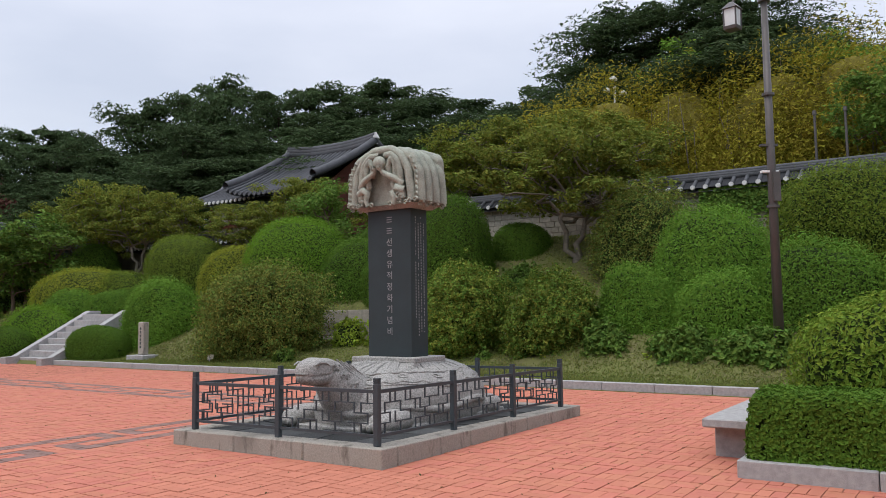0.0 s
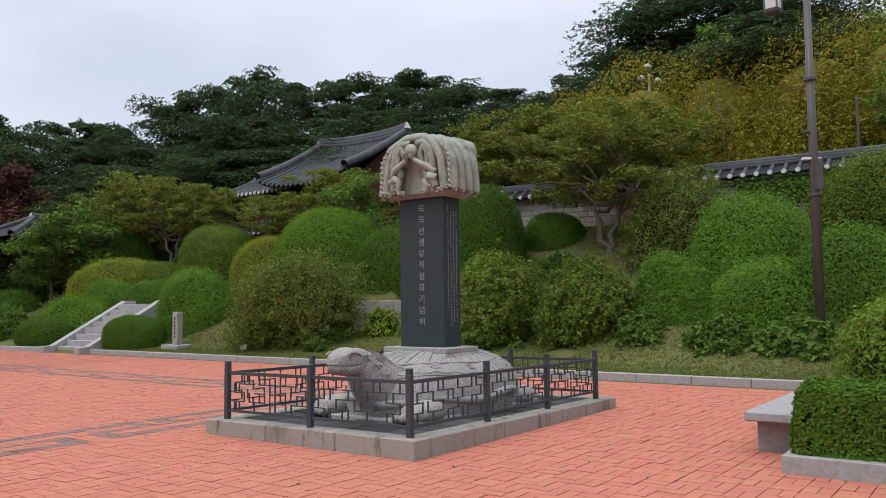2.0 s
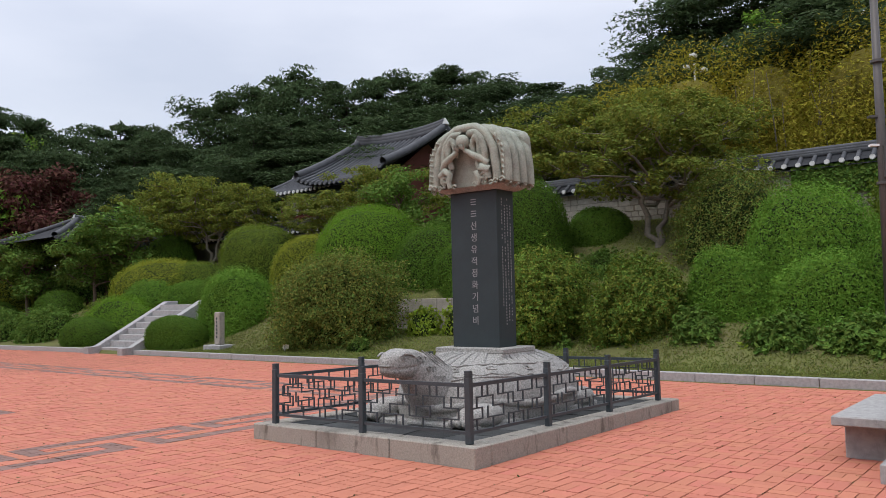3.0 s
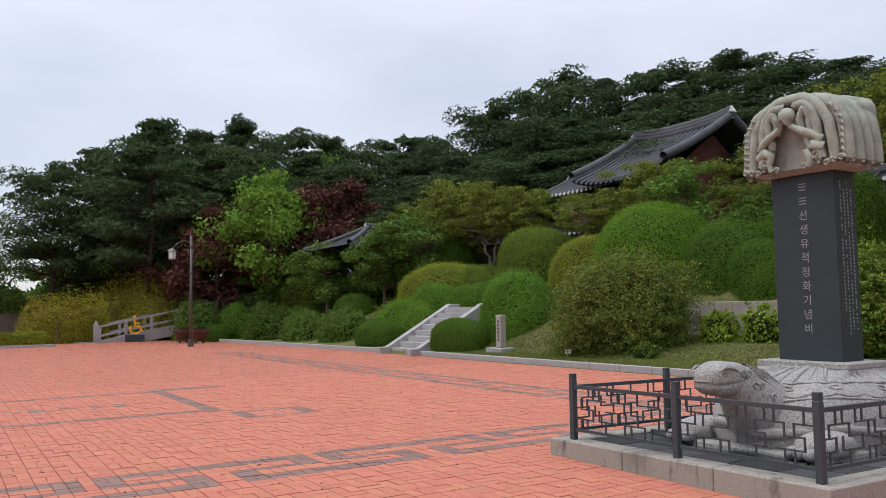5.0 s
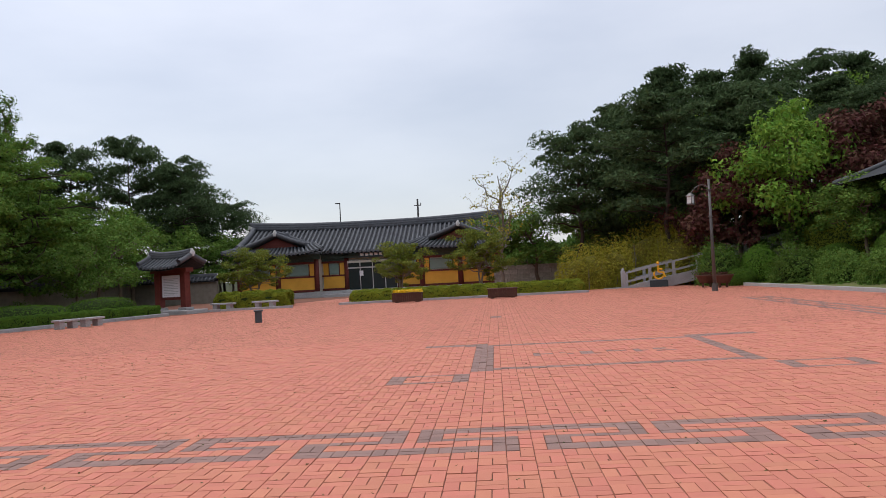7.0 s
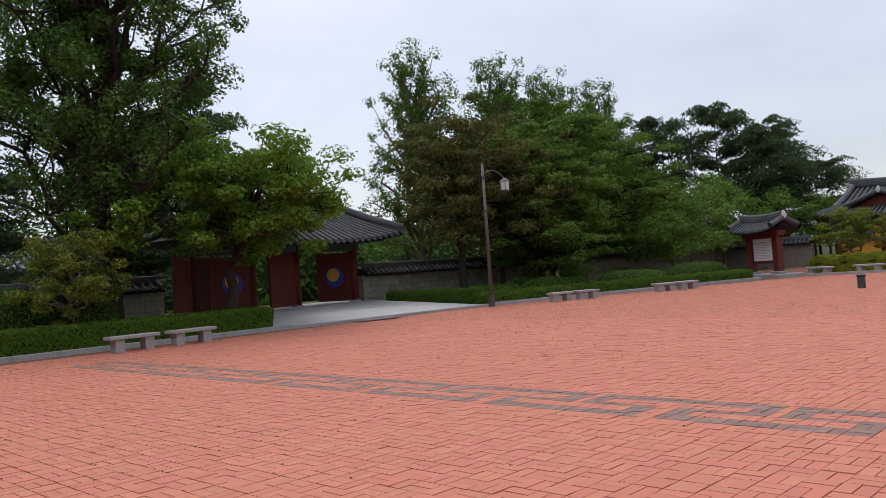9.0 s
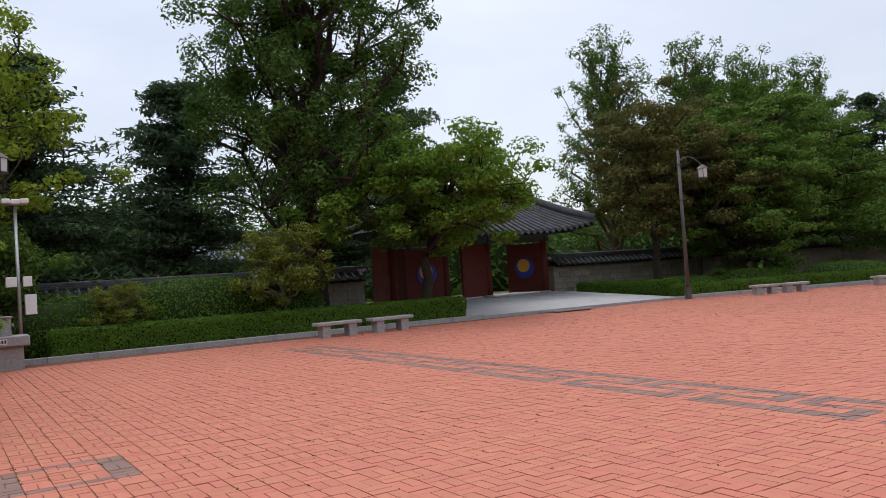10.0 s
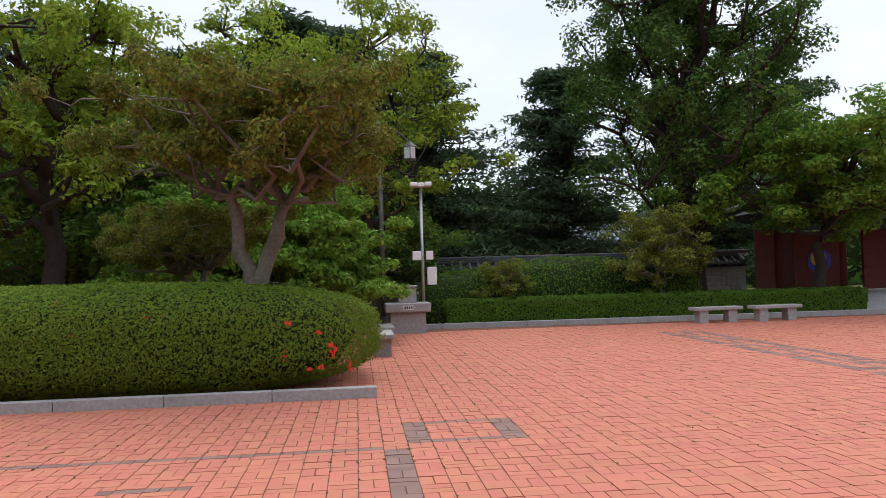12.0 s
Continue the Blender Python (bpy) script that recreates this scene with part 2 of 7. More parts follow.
LEAF = {
    "pine": leaf_mat("pine_needles", (0.062, 0.098, 0.040), hue=0.015),
    "pine_blue": leaf_mat("blue_pine_needles", (0.080, 0.13, 0.066), hue=0.012),
    "box": leaf_mat("clipped_box_leaves", (0.13, 0.25, 0.022), island=0.24, hue=0.012),
    "box_dark": leaf_mat("dark_clipped_leaves", (0.092, 0.175, 0.022), island=0.24, hue=0.012),
    "juniper": leaf_mat("bright_juniper_leaves", (0.13, 0.255, 0.032), island=0.24, hue=0.012),
    "olive": leaf_mat("olive_azalea_leaves", (0.225, 0.26, 0.028), island=0.24, hue=0.02),
    "olive_dark": leaf_mat("dark_olive_leaves", (0.145, 0.205, 0.026), island=0.26, hue=0.02),
    "russet": leaf_mat("russet_tinged_leaves", (0.160, 0.200, 0.042), hue=0.06, island=0.55),
    "shoots": leaf_mat("yellow_green_shoots", (0.170, 0.240, 0.040), hue=0.05, island=0.55),
    "fresh": leaf_mat("fresh_green_leaves", (0.16, 0.28, 0.04), hue=0.02, trans=0.35),
    "lime": leaf_mat("lime_green_leaves", (0.25, 0.34, 0.04), hue=0.02, trans=0.35),
    "mid": leaf_mat("mid_green_leaves", (0.125, 0.215, 0.040), hue=0.02, trans=0.3),
    "deep": leaf_mat("deep_green_leaves", (0.088, 0.16, 0.035), hue=0.02, trans=0.3),
    "bamboo": leaf_mat("yellow_bamboo_leaves", (0.32, 0.29, 0.036), hue=0.02, trans=0.3),
    "crape": leaf_mat("bronze_green_leaves", (0.175, 0.21, 0.036), hue=0.03, island=0.4, trans=0.3),
    "maroon": leaf_mat("maroon_maple_leaves", (0.10, 0.042, 0.032), hue=0.03, trans=0.2),
    "azalea": leaf_mat("clipped_azalea_leaves", (0.175, 0.265, 0.034), island=0.24, hue=0.02),
    "maple": leaf_mat("maple_green_leaves", (0.100, 0.180, 0.030), hue=0.02, trans=0.3),
    "bronze": leaf_mat("dark_bronze_leaves", (0.115, 0.120, 0.035), hue=0.025, trans=0.25),
    "crape_tips": leaf_mat("bronze_tipped_leaves", (0.180, 0.195, 0.036), hue=0.06, island=0.45, trans=0.3),
    "grass": leaf_mat("grass_blades", (0.20, 0.235, 0.065), hue=0.03, trans=0.3),
    "weed": leaf_mat("joint_weeds", (0.10, 0.115, 0.045), hue=0.05, trans=0.2),
}


# ---- mesh helpers ----
def mesh_from(name, V, faces, mat, smooth=False):
    """A mesh from vertex and face arrays; all faces of one array have the same number of corners."""
    me = bpy.data.meshes.new(name)
    V = np.asarray(V, dtype=np.float32)
    F = faces if isinstance(faces, list) else [faces]
    F = [np.asarray(f, dtype=np.int32) for f in F if len(f)]
    nl = sum(f.size for f in F)
    nf = sum(len(f) for f in F)
    me.vertices.add(len(V))
    me.vertices.foreach_set("co", V.ravel())
    me.loops.add(nl)
    me.loops.foreach_set("vertex_index", np.concatenate([f.ravel() for f in F]))
    me.polygons.add(nf)
    sizes = np.concatenate([np.full(len(f), f.shape[1], dtype=np.int32) for f in F])
    starts = np.concatenate([[0], np.cumsum(sizes)[:-1]]).astype(np.int32)
    me.polygons.foreach_set("loop_start", starts)
    me.polygons.foreach_set("use_smooth", np.full(nf, bool(smooth)))
    me.update(calc_edges=True)
    me.validate()
    for m in (mat if isinstance(mat, (list, tuple)) else [mat]):
        me.materials.append(m)
    return me


def child(name, me, parent, label="", at=None, kind=""):
    ob = new(name, me)
    ob.parent = parent
    if at is not None:
        ob.matrix_basis = at
    return tagged(ob, label, "", "", kind)


def part(name, bm, mat, parent, label="", smooth=False, at=None, kind=""):
    me = bpy.data.meshes.new(name)
    if smooth:
        for f in bm.faces:
            f.smooth = True
    bm.to_mesh(me)
    bm.free()
    me.materials.append(mat)
    return child(name, me, parent, label, at, kind)


def thing(name, m, label, category, group="", kind=""):
    ob = new(name)
    ob.empty_display_size = 0.2
    ob.matrix_basis = m
    return tagged(ob, label, category, group, kind)


def box(bm, x0, y0, z0, x1, y1, z1, bevel=0.0, taper=0.0):
    r = bmesh.ops.create_cube(bm, size=1)
    vs = r["verts"]
    for v in vs:
        s = 1 - taper if v.co.z > 0 else 1
        v.co = Vector(((x0 + x1) / 2 + v.co.x * (x1 - x0) * s, (y0 + y1) / 2 + v.co.y * (y1 - y0) * s, (z0 + z1) / 2 + v.co.z * (z1 - z0)))
    if bevel:
        es = list({e for v in vs for e in v.link_edges})
        bmesh.ops.bevel(bm, geom=es, offset=bevel, segments=1, affect="EDGES")
    return bm


def bx(*a, **k):
    return box(bmesh.new(), *a, **k)


def cyl(bm, x, y, z0, z1, r0, r1=None, n=12):
    r = bmesh.ops.create_cone(bm, cap_ends=True, segments=n, radius1=r0, radius2=r0 if r1 is None else r1, depth=z1 - z0)
    bmesh.ops.translate(bm, verts=r["verts"], vec=(x, y, (z0 + z1) / 2))
    return bm


def tube(pts, radii, n=6):
    """Vertices and quads of a round bar along points."""
    P = np.asarray(pts, float)
    T = np.gradient(P, axis=0)
    T /= np.linalg.norm(T, axis=1)[:, None] + 1e-9
    up = np.where(np.abs(T[:, 2:3]) > 0.9, np.array([[1.0, 0, 0]]), np.array([[0, 0, 1.0]]))
    A = np.cross(T, up)
    A /= np.linalg.norm(A, axis=1)[:, None] + 1e-9
    B = np.cross(T, A)
    a = np.arange(n) * 2 * np.pi / n
    R = np.asarray(radii, float)[:, None, None]
    V = P[:, None, :] + R * (np.cos(a)[None, :, None] * A[:, None, :] + np.sin(a)[None, :, None] * B[:, None, :])
    k = len(P)
    i, j = np.meshgrid(np.arange(k - 1), np.arange(n), indexing="ij")
    Q = np.stack([i * n + j, i * n + (j + 1) % n, (i + 1) * n + (j + 1) % n, (i + 1) * n + j], -1).reshape(-1, 4)
    return V.reshape(-1, 3), Q


def join(pieces):
    Vs, Fs, o = [], [], 0
    for V, F in pieces:
        Vs.append(V)
        Fs.append(np.asarray(F) + o)
        o += len(V)
    return np.concatenate(Vs), np.concatenate(Fs)


def leaves(P, Nrm, size, rng, aspect=0.5, tilt=0.7, vary=0.35, corners=4):
    """One small folded leaf at each point P, facing roughly along Nrm; corners: 3 for needle tufts and far leaves."""
    n = len(P)
    D = Nrm + rng.normal(0, tilt, (n, 3))
    D /= np.linalg.norm(D, axis=1)[:, None] + 1e-9
    R = rng.normal(0, 1, (n, 3))
    A = np.cross(D, R)
    A /= np.linalg.norm(A, axis=1)[:, None] + 1e-9
    B = np.cross(D, A)
    s = (size * (1 + rng.uniform(-vary, vary, n)))[:, None]
    V = np.empty((n, corners, 3))
    V[:, 0] = P - A * s * 0.5
    V[:, 1] = P + B * s * aspect * 0.5 + D * s * 0.10
    V[:, 2] = P + A * s * 0.5
    if corners == 4:
        V[:, 3] = P - B * s * aspect * 0.5 + D * s * 0.10
    else:
        V[:, 1] += B * s * aspect * 0.4
    return V.reshape(-1, 3), np.arange(corners * n).reshape(n, corners)


def sphere_dirs(n, rng):
    d = rng.normal(0, 1, (n, 3))
    return d / (np.linalg.norm(d, axis=1)[:, None] + 1e-9)


def lump(d, seed, amp):
    """A smooth uneven factor over directions."""
    r = np.random.default_rng(seed)
    f = np.zeros(len(d))
    for k in (2.2, 4.0, 7.5):
        for _ in range(3):
            w = r.normal(0, 1, 3)
            w *= k / np.linalg.norm(w)
            f += np.sin(d @ w + r.uniform(0, 6.3)) / k
    return 1 + amp * f


def dome_mesh(seed, sx, sy, h, low, amp, power, n=26, shrink=1.0):
    """A closed lumpy dome: superellipsoid, cut off low down."""
    th = np.linspace(-low, np.pi / 2, n)
    ph = np.arange(2 * n) * np.pi / n
    T, Pp = np.meshgrid(th, ph, indexing="ij")
    d = np.stack([np.cos(T) * np.cos(Pp), np.cos(T) * np.sin(Pp), np.sin(T)], -1).reshape(-1, 3)
    q = dome_point(d, seed, sx, sy, h, amp, power) * shrink
    m = 2 * n
    i, j = np.meshgrid(np.arange(n - 1), np.arange(m), indexing="ij")
    Q = np.stack([i * m + j, i * m + (j + 1) % m, (i + 1) * m + (j + 1) % m, (i + 1) * m + j], -1).reshape(-1, 4)
    return q, Q


def dome_point(d, seed, sx, sy, h, amp, power):
    e = np.array([1 / sx, 1 / sy, 1 / h])
    r = (np.abs(d * e) ** power).sum(1) ** (-1 / power)
    return d * (r * lump(d, seed, amp))[:, None]


def bush(name, x, y, z, sx, sy, h, leaf, label, n=9000, size=0.07, seed=1, amp=0.10, power=2.3, low=0.5, category="shrub", rise=0.35,
         loose=0.02, group="", aspect=0.5, rz=0.0, flowers=0, kind=""):
    """A clipped or loose shrub: an inner mass, coloured dark for the shade inside, under a coat of single leaves. rise:
    how much of the height lies above the widest part's level.
    """
    rng = np.random.default_rng(seed)
    top = h * (1 - rise)
    root = thing(name, pose(x, y, z, 0, 0, rz), label, category, group, "")
    shaggy = leaf in ("russet", "mid", "lime", "crape", "shoots") or (leaf == "fresh" and n < 2000)
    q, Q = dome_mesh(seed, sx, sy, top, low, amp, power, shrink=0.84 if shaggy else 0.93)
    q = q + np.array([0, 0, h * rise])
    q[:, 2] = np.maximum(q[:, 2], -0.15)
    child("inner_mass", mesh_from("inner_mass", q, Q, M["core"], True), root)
    d = sphere_dirs(int(n * 3.2), rng)
    d = d[d[:, 2] > -np.sin(low) - 0.1]
    P = dome_point(d, seed, sx, sy, top, amp, power)
    e = np.array([sx, sy, top])
    Nn = np.sign(d) * np.abs(d) ** (power - 1) / e ** power
    Nn /= np.linalg.norm(Nn, axis=1)[:, None] + 1e-9
    area = (P ** 2).sum(1) / np.clip((Nn * d).sum(1), 0.25, 1)
    pick = rng.choice(len(P), min(n, len(P) - 1), replace=False, p=area / area.sum())
    P, d, Nn = P[pick], d[pick], Nn[pick]
    P = P * (1 + rng.normal(0, loose, len(P)))[:, None]
    if shaggy:
        # leaves gather on short shoots that stick out unevenly
        m = max(12, len(P) // 22)
        w = rng.integers(0, m, len(P))
        out = rng.normal(0.0, 0.07, m) + 0.02
        along = rng.uniform(0, 1, len(P)) ** 0.7
        reach = rng.uniform(0.05, 0.22, m) * min(sx, h)
        coat = rng.random(len(P)) < 0.40
        P0, N0 = P * 0.95, Nn
        P = P[w] * (1 + out[w])[:, None] + Nn[w] * (along * reach[w])[:, None] * 0.8 + rng.normal(0, 0.055 * min(sx, h) + 0.02, P.shape) * (1.25 - along)[:, None]
        Nn = Nn[w] * 0.6 + np.array([0, 0, 0.5])
        P, Nn = np.where(coat[:, None], P0, P), np.where(coat[:, None], N0, Nn)
    P[:, 2] += h * rise
    keep = P[:, 2] > -0.03
    V, F = leaves(P[keep], Nn[keep], size, rng, aspect, 0.55 if shaggy else 0.38, corners=4 if shaggy or kind == "near" or n < 3000 else 3)
    child("leaf_coat", mesh_from("leaf_coat", V, F, LEAF[leaf]), root, kind="stuff")
    if flowers:
        sel = rng.choice(np.nonzero(keep)[0], flowers, replace=False)
        for k in sel:
            pp = P[k] * 1.01
            V, F = leaves(np.repeat(pp[None], 7, 0) + rng.normal(0, 0.018, (7, 3)), np.repeat(Nn[k][None], 7, 0), 0.075, rng, 0.8, 0.8)
            child("flower", mesh_from("flower", V, F, M["petal"]), root, "single red azalea bloom")
    return root


def limb(p0, p1, rng, k=6, wob=0.12, sag=0.0):
    t = np.linspace(0, 1, k)[:, None]
    P = np.asarray(p0) * (1 - t) + np.asarray(p1) * t
    L = np.linalg.norm(np.asarray(p1) - np.asarray(p0))
    W = rng.normal(0, wob * L, (k, 3)) * np.sin(np.pi * t) * 0.6
    P = P + W
    P[:, 2] += sag * L * np.sin(np.pi * t[:, 0])
    return P


def tree(name, label, leaf, seed, height, spread, trunk_h, r0=0.15, limbs=7, twigs=4, clump=0.9, per=220, size=0.14, flat=0.7,
         bark="bark", lean=(0, 0), crown_low=0.35, category="tree", fill=0.0, stems=1, aspect=0.55, wind=0.05, ascend=0.0, spire=0.0):
    """A broadleaf tree at the origin: tapered trunk, limbs and twigs, and clumps of single leaves round the twig ends."""
    rng = np.random.default_rng(seed)
    root = thing(name, pose(0, 0, 0), label, category)
    wood, ends = [], []
    for s in range(stems):
        off = np.array([math.cos(s * 2.4 + seed), math.sin(s * 2.4 + seed), 0]) * (0.40 * spread if stems > 1 else 0)
        top = np.array([lean[0], lean[1], height * 0.82]) + off
        fork = np.array([lean[0] * 0.4, lean[1] * 0.4, trunk_h]) + off * 0.45
        main = np.concatenate([limb((0, 0, -0.2), fork, rng, 5, wind), limb(fork, top, rng, 6, wind * 1.2)[1:]])
        rr = np.linspace(1, 0.18, len(main)) * r0 / math.sqrt(stems)
        rr[0] *= 1.35
        wood.append(tube(main, rr, 9))
        for i in range(limbs):
            f = (i + rng.uniform(0.1, 0.9)) / limbs
            zt = trunk_h + (height * 0.78 - trunk_h) * f ** 1.1
            a = i * 2.4 + rng.uniform(-0.5, 0.5) + s
            base = np.array([np.interp(zt * 0.86, main[:, 2], main[:, c]) for c in range(3)])
            prof = math.sin(math.pi * (crown_low + (1 - crown_low) * (0.18 + 0.78 * f)))
            prof = prof * (1 - spire) + spire * (1.05 - f)
            R = spread * (0.45 * (1 - spire) + 0.12 * spire + (0.6 + 0.4 * spire) * prof) * rng.uniform(0.75, 1.08)
            zt = zt - 0.5 * ascend * height * (1 - f)
            base = np.array([np.interp(max(zt * 0.86, trunk_h * 0.8), main[:, 2], main[:, c]) for c in range(3)])
            tip = np.array([math.cos(a) * R, math.sin(a) * R, zt + height * (0.10 * rng.uniform(0.3, 1.4) + ascend * rng.uniform(0.7, 1.1))]) + np.array([*lean, 0]) * f
            L = limb(base, tip, rng, 7, 0.05 + wind, 0.06)
            wood.append(tube(L, np.linspace(r0 * 0.42, r0 * 0.09, 7), 6))
            ends.append(tip)
            if spire:
                ends += [L[2], L[3], L[4], L[5]]
            for _ in range(twigs):
                q = L[rng.integers(2, 7)]
                e = q + rng.normal(0, 1, 3) * np.array([0.26, 0.26, 0.17]) * spread * 0.85 + np.array([0, 0, 0.05 * height])
                wood.append(tube(limb(q, e, rng, 4, 0.1), np.linspace(r0 * 0.14, r0 * 0.04, 4), 4))
                ends.append(e)
        ends.append(top + np.array([0, 0, height * 0.1]))
        for _ in range(int(fill)):
            d = sphere_dirs(1, rng)[0] * rng.uniform(0.3, 0.95)
            ends.append(np.array([lean[0], lean[1], (trunk_h + height) / 2 + 0.1 * height]) + d * np.array([spread, spread, (height - trunk_h) * 0.5]))
    V, F = join(wood)
    child("trunk", mesh_from("trunk", V, F, M[bark], True), root)
    Ps, Ns = [], []
    for e in ends:
        k = int(per * rng.uniform(0.6, 1.3) * (1.15 if size > 0.165 else 1.0))
        d = sphere_dirs(k, rng)
        c = clump * rng.uniform(0.65, 1.25)
        rad = rng.uniform(0.05, 1.0, k) ** 0.5
        Ps.append(e + d * (rad * c)[:, None] * np.array([1, 1, flat]))
        Ns.append(d + np.array([0, 0, 0.6]))
    V, F = leaves(np.concatenate(Ps), np.concatenate(Ns), size, rng, aspect, 0.6, corners=3 if size > 0.165 else 4)
    child("crown", mesh_from("crown", V, F, LEAF[leaf]), root)
    return root


def pine(seed, height, spread, bare, r0=0.2, tiers=11, leaf="pine", per=150, size=0.34, conical=0.0, label="tall dark green pine on the slope", name="pine_tree"):
    """A pine at the origin: a bare lower trunk and tiers of boughs that carry flat pads of needle tufts."""
    rng = np.random.default_rng(seed)
    root = thing(name, pose(0, 0, 0), label, "pine")
    main = limb((0, 0, -0.6), (rng.normal(0, 0.4), rng.normal(0, 0.4), height * 0.97), rng, 9, 0.025)
    wood = [tube(main, np.linspace(1, 0.12, 9) * r0, 8)]
    Ps, Ns = [], []
    for i in range(tiers):
        f = (i + 0.5) / tiers
        z = height * (bare + (1 - bare) * f)
        c = np.array([np.interp(z, main[:, 2], main[:, k]) for k in range(3)])
        prof = (1 - f) * conical + (1 - conical) * math.sin(math.pi * (0.22 + 0.66 * f))
        for b in range(rng.integers(3, 6) if conical < 0.5 else rng.integers(7, 10)):
            a = rng.uniform(0, 6.283)
            R = spread * max(0.16, prof) * rng.uniform(0.55, 1.15)
            jz = np.array([0, 0, rng.normal(0, height * 0.022)])
            tip = c + jz + np.array([math.cos(a) * R, math.sin(a) * R, height * 0.02 + (0.10 - 0.22 * conical) * R])
            L = limb(c + jz, tip, rng, 5, 0.06)
            wood.append(tube(L, np.linspace(r0 * 0.3 * (1.2 - f), 0.015, 5), 4))
            if conical < 0.5:
                # flat-bottomed pads, thick in the middle, their tufts pointing up
                for q, rad in ((L[4], 0.44), (L[3], 0.40), (L[2], 0.26)):
                    k = int(per * 1.9 * rng.uniform(0.6, 1.0) * rad / 0.4)
                    rr = max(0.5, rad * R + 0.20) * rng.uniform(0.75, 1.05)
                    a2 = rng.uniform(0, 6.283, k)
                    u = np.sqrt(rng.uniform(0, 1, k))
                    w = 1 + 0.22 * np.sin(a2 * 3 + rng.uniform(0, 6)) + 0.15 * np.sin(a2 * 7 + rng.uniform(0, 6))
                    z2 = (1 - u ** 2) * 0.52 * rr * rng.uniform(0.55, 1.0, k) + rng.uniform(-0.06, 0.04, k)
                    Ps.append(q + np.stack([np.cos(a2) * u * w * rr, np.sin(a2) * u * w * rr, z2], -1))
                    Ns.append(np.stack([np.cos(a2) * u, np.sin(a2) * u, np.full(k, 0.9)], -1))
                continue
            for q, rad in ((L[4], 0.26), (L[3], 0.26), (L[2], 0.26), (L[1], 0.22)):
                k = int(per * rng.uniform(0.5, 1.0) * rad / 0.4)
                d = sphere_dirs(k, rng)
                rr = max(0.6, rad * R + 0.28)
                Ps.append(q + d * (rng.uniform(0.2, 1, k) ** 0.5 * rr)[:, None] * np.array([1, 1, 0.42 if conical < 0.6 else 0.30 - 0.10 * conical]) + np.array([0, 0, 0.12]) + rng.normal(0, 0.10 - 0.05 * conical, (k, 3)))
                Ns.append(d * 0.4 + np.array([0, 0, 0.35]))
    k = per
    d = sphere_dirs(k, rng)
    Ps.append(main[-1] + d * np.array([0.45, 0.45, 0.8]) * rng.uniform(0.2, 1, k)[:, None])
    Ns.append(d)
    V, F = join(wood)
    child("trunk", mesh_from("trunk", V, F, M["bark_dark"], True), root)
    V, F = leaves(np.concatenate(Ps), np.concatenate(Ns), size, rng, 0.30, 0.9, corners=3)
    child("crown", mesh_from("crown", V, F, LEAF[leaf]), root)
    return root


def place(src, x, y, z, rz=0.0, s=1.0, sz=None, label="", group=""):
    ob = copy_thing(src, pose(x, y, z, 0, 0, rz) @ Matrix.Diagonal((s, s, sz or s, 1)))
    return tagged(ob, label, "", group)


def lay(src, x, y, z, rz=0.0, s=1.0):
    src.matrix_basis = pose(x, y, z, 0, 0, rz) @ Matrix.Diagonal((s, s, s, 1))
    return src


# ---- ground ----
def smooth(a, b, v):
    t = np.clip((v - a) / (b - a), 0, 1)
    return t * t * (3 - 2 * t)


def land(x, y):
    """Height of the ground: level plaza, garden slope behind its kerb, wooded hill beyond."""
    x, y = np.asarray(x, float), np.asarray(y, float)
    west = smooth(-26, -36, x)                       # the slope sets in later beyond the stairs
    lawn = 0.13 + 0.55 * smooth(8.0, 12.0, y) 
    terr = 1.15 * smooth(12.0, 12.35, y) * smooth(-13.2, -12.6, x) * smooth(-2.6, -3.4, x)
    slope = 0.30 * np.clip(y - 9.0, 0, 3.3) * (1 - smooth(-13.2, -12.6, x) * smooth(-2.6, -3.4, x))
    up = 2.0 * smooth(12.3, 17.2, y) + 1.0 * smooth(17.5, 20, y)
    hill = 6.0 * smooth(18, 44, y) + 5.0 * smooth(36, 75, y)
    east = 4.5 * smooth(-16, 2, x) * smooth(18, 40, y)
    h = (lawn + terr + slope + up) * 1.0
    h_w = 0.10 + 1.2 * smooth(8.5, 13, y) + 1.8 * smooth(12, 20, y)
    h = h * (1 - west) + h_w * west + (hill + east) * (1 - 0.4 * smooth(-30, -60, x))
    return np.where(y > 8.0, h, -0.02)


def make_ground():
    xs = np.concatenate([[-3000, -600, -260, -160], np.arange(-120, 60, 1.0), [70, 110, 200, 600, 3000]])
    ys = np.concatenate([[-3000, -600, -200, -120, -80], np.arange(-60, 7, 4.0), [7.9, 8.02, 8.1], np.arange(8.5, 22, 0.25), np.arange(22, 90, 2.0), [120, 260, 800, 3000]])
    X, Y = np.meshgrid(xs, ys, indexing="ij")
    Z = land(X, Y)
    rng = np.random.default_rng(4)
    Z = Z + np.where(Y > 9, rng.normal(0, 0.012, Z.shape), 0)
    V = np.stack([X, Y, Z], -1).reshape(-1, 3)
    a, b = len(xs), len(ys)
    i, j = np.meshgrid(np.arange(a - 1), np.arange(b - 1), indexing="ij")
    Q = np.stack([i * b + j, (i + 1) * b + j, (i + 1) * b + j + 1, i * b + j + 1], -1).reshape(-1, 4)
    me = mesh_from("ground", V, Q, [M["lawn"], M["forest_floor"]], True)
    cy = V[Q].mean(1)[:, 1]
    cx = V[Q].mean(1)[:, 0]
    me.polygons.foreach_set("material_index", ((cy > 20) | (cx < -50)).astype(np.int32))
    tagged(new("ground", me), "mown lawn and wooded hillside round the plaza", "ground", "", "structure")


make_ground()

KERB_N = 7.92
PLAZA = (-66.0, 30.0, -27.2, KERB_N)


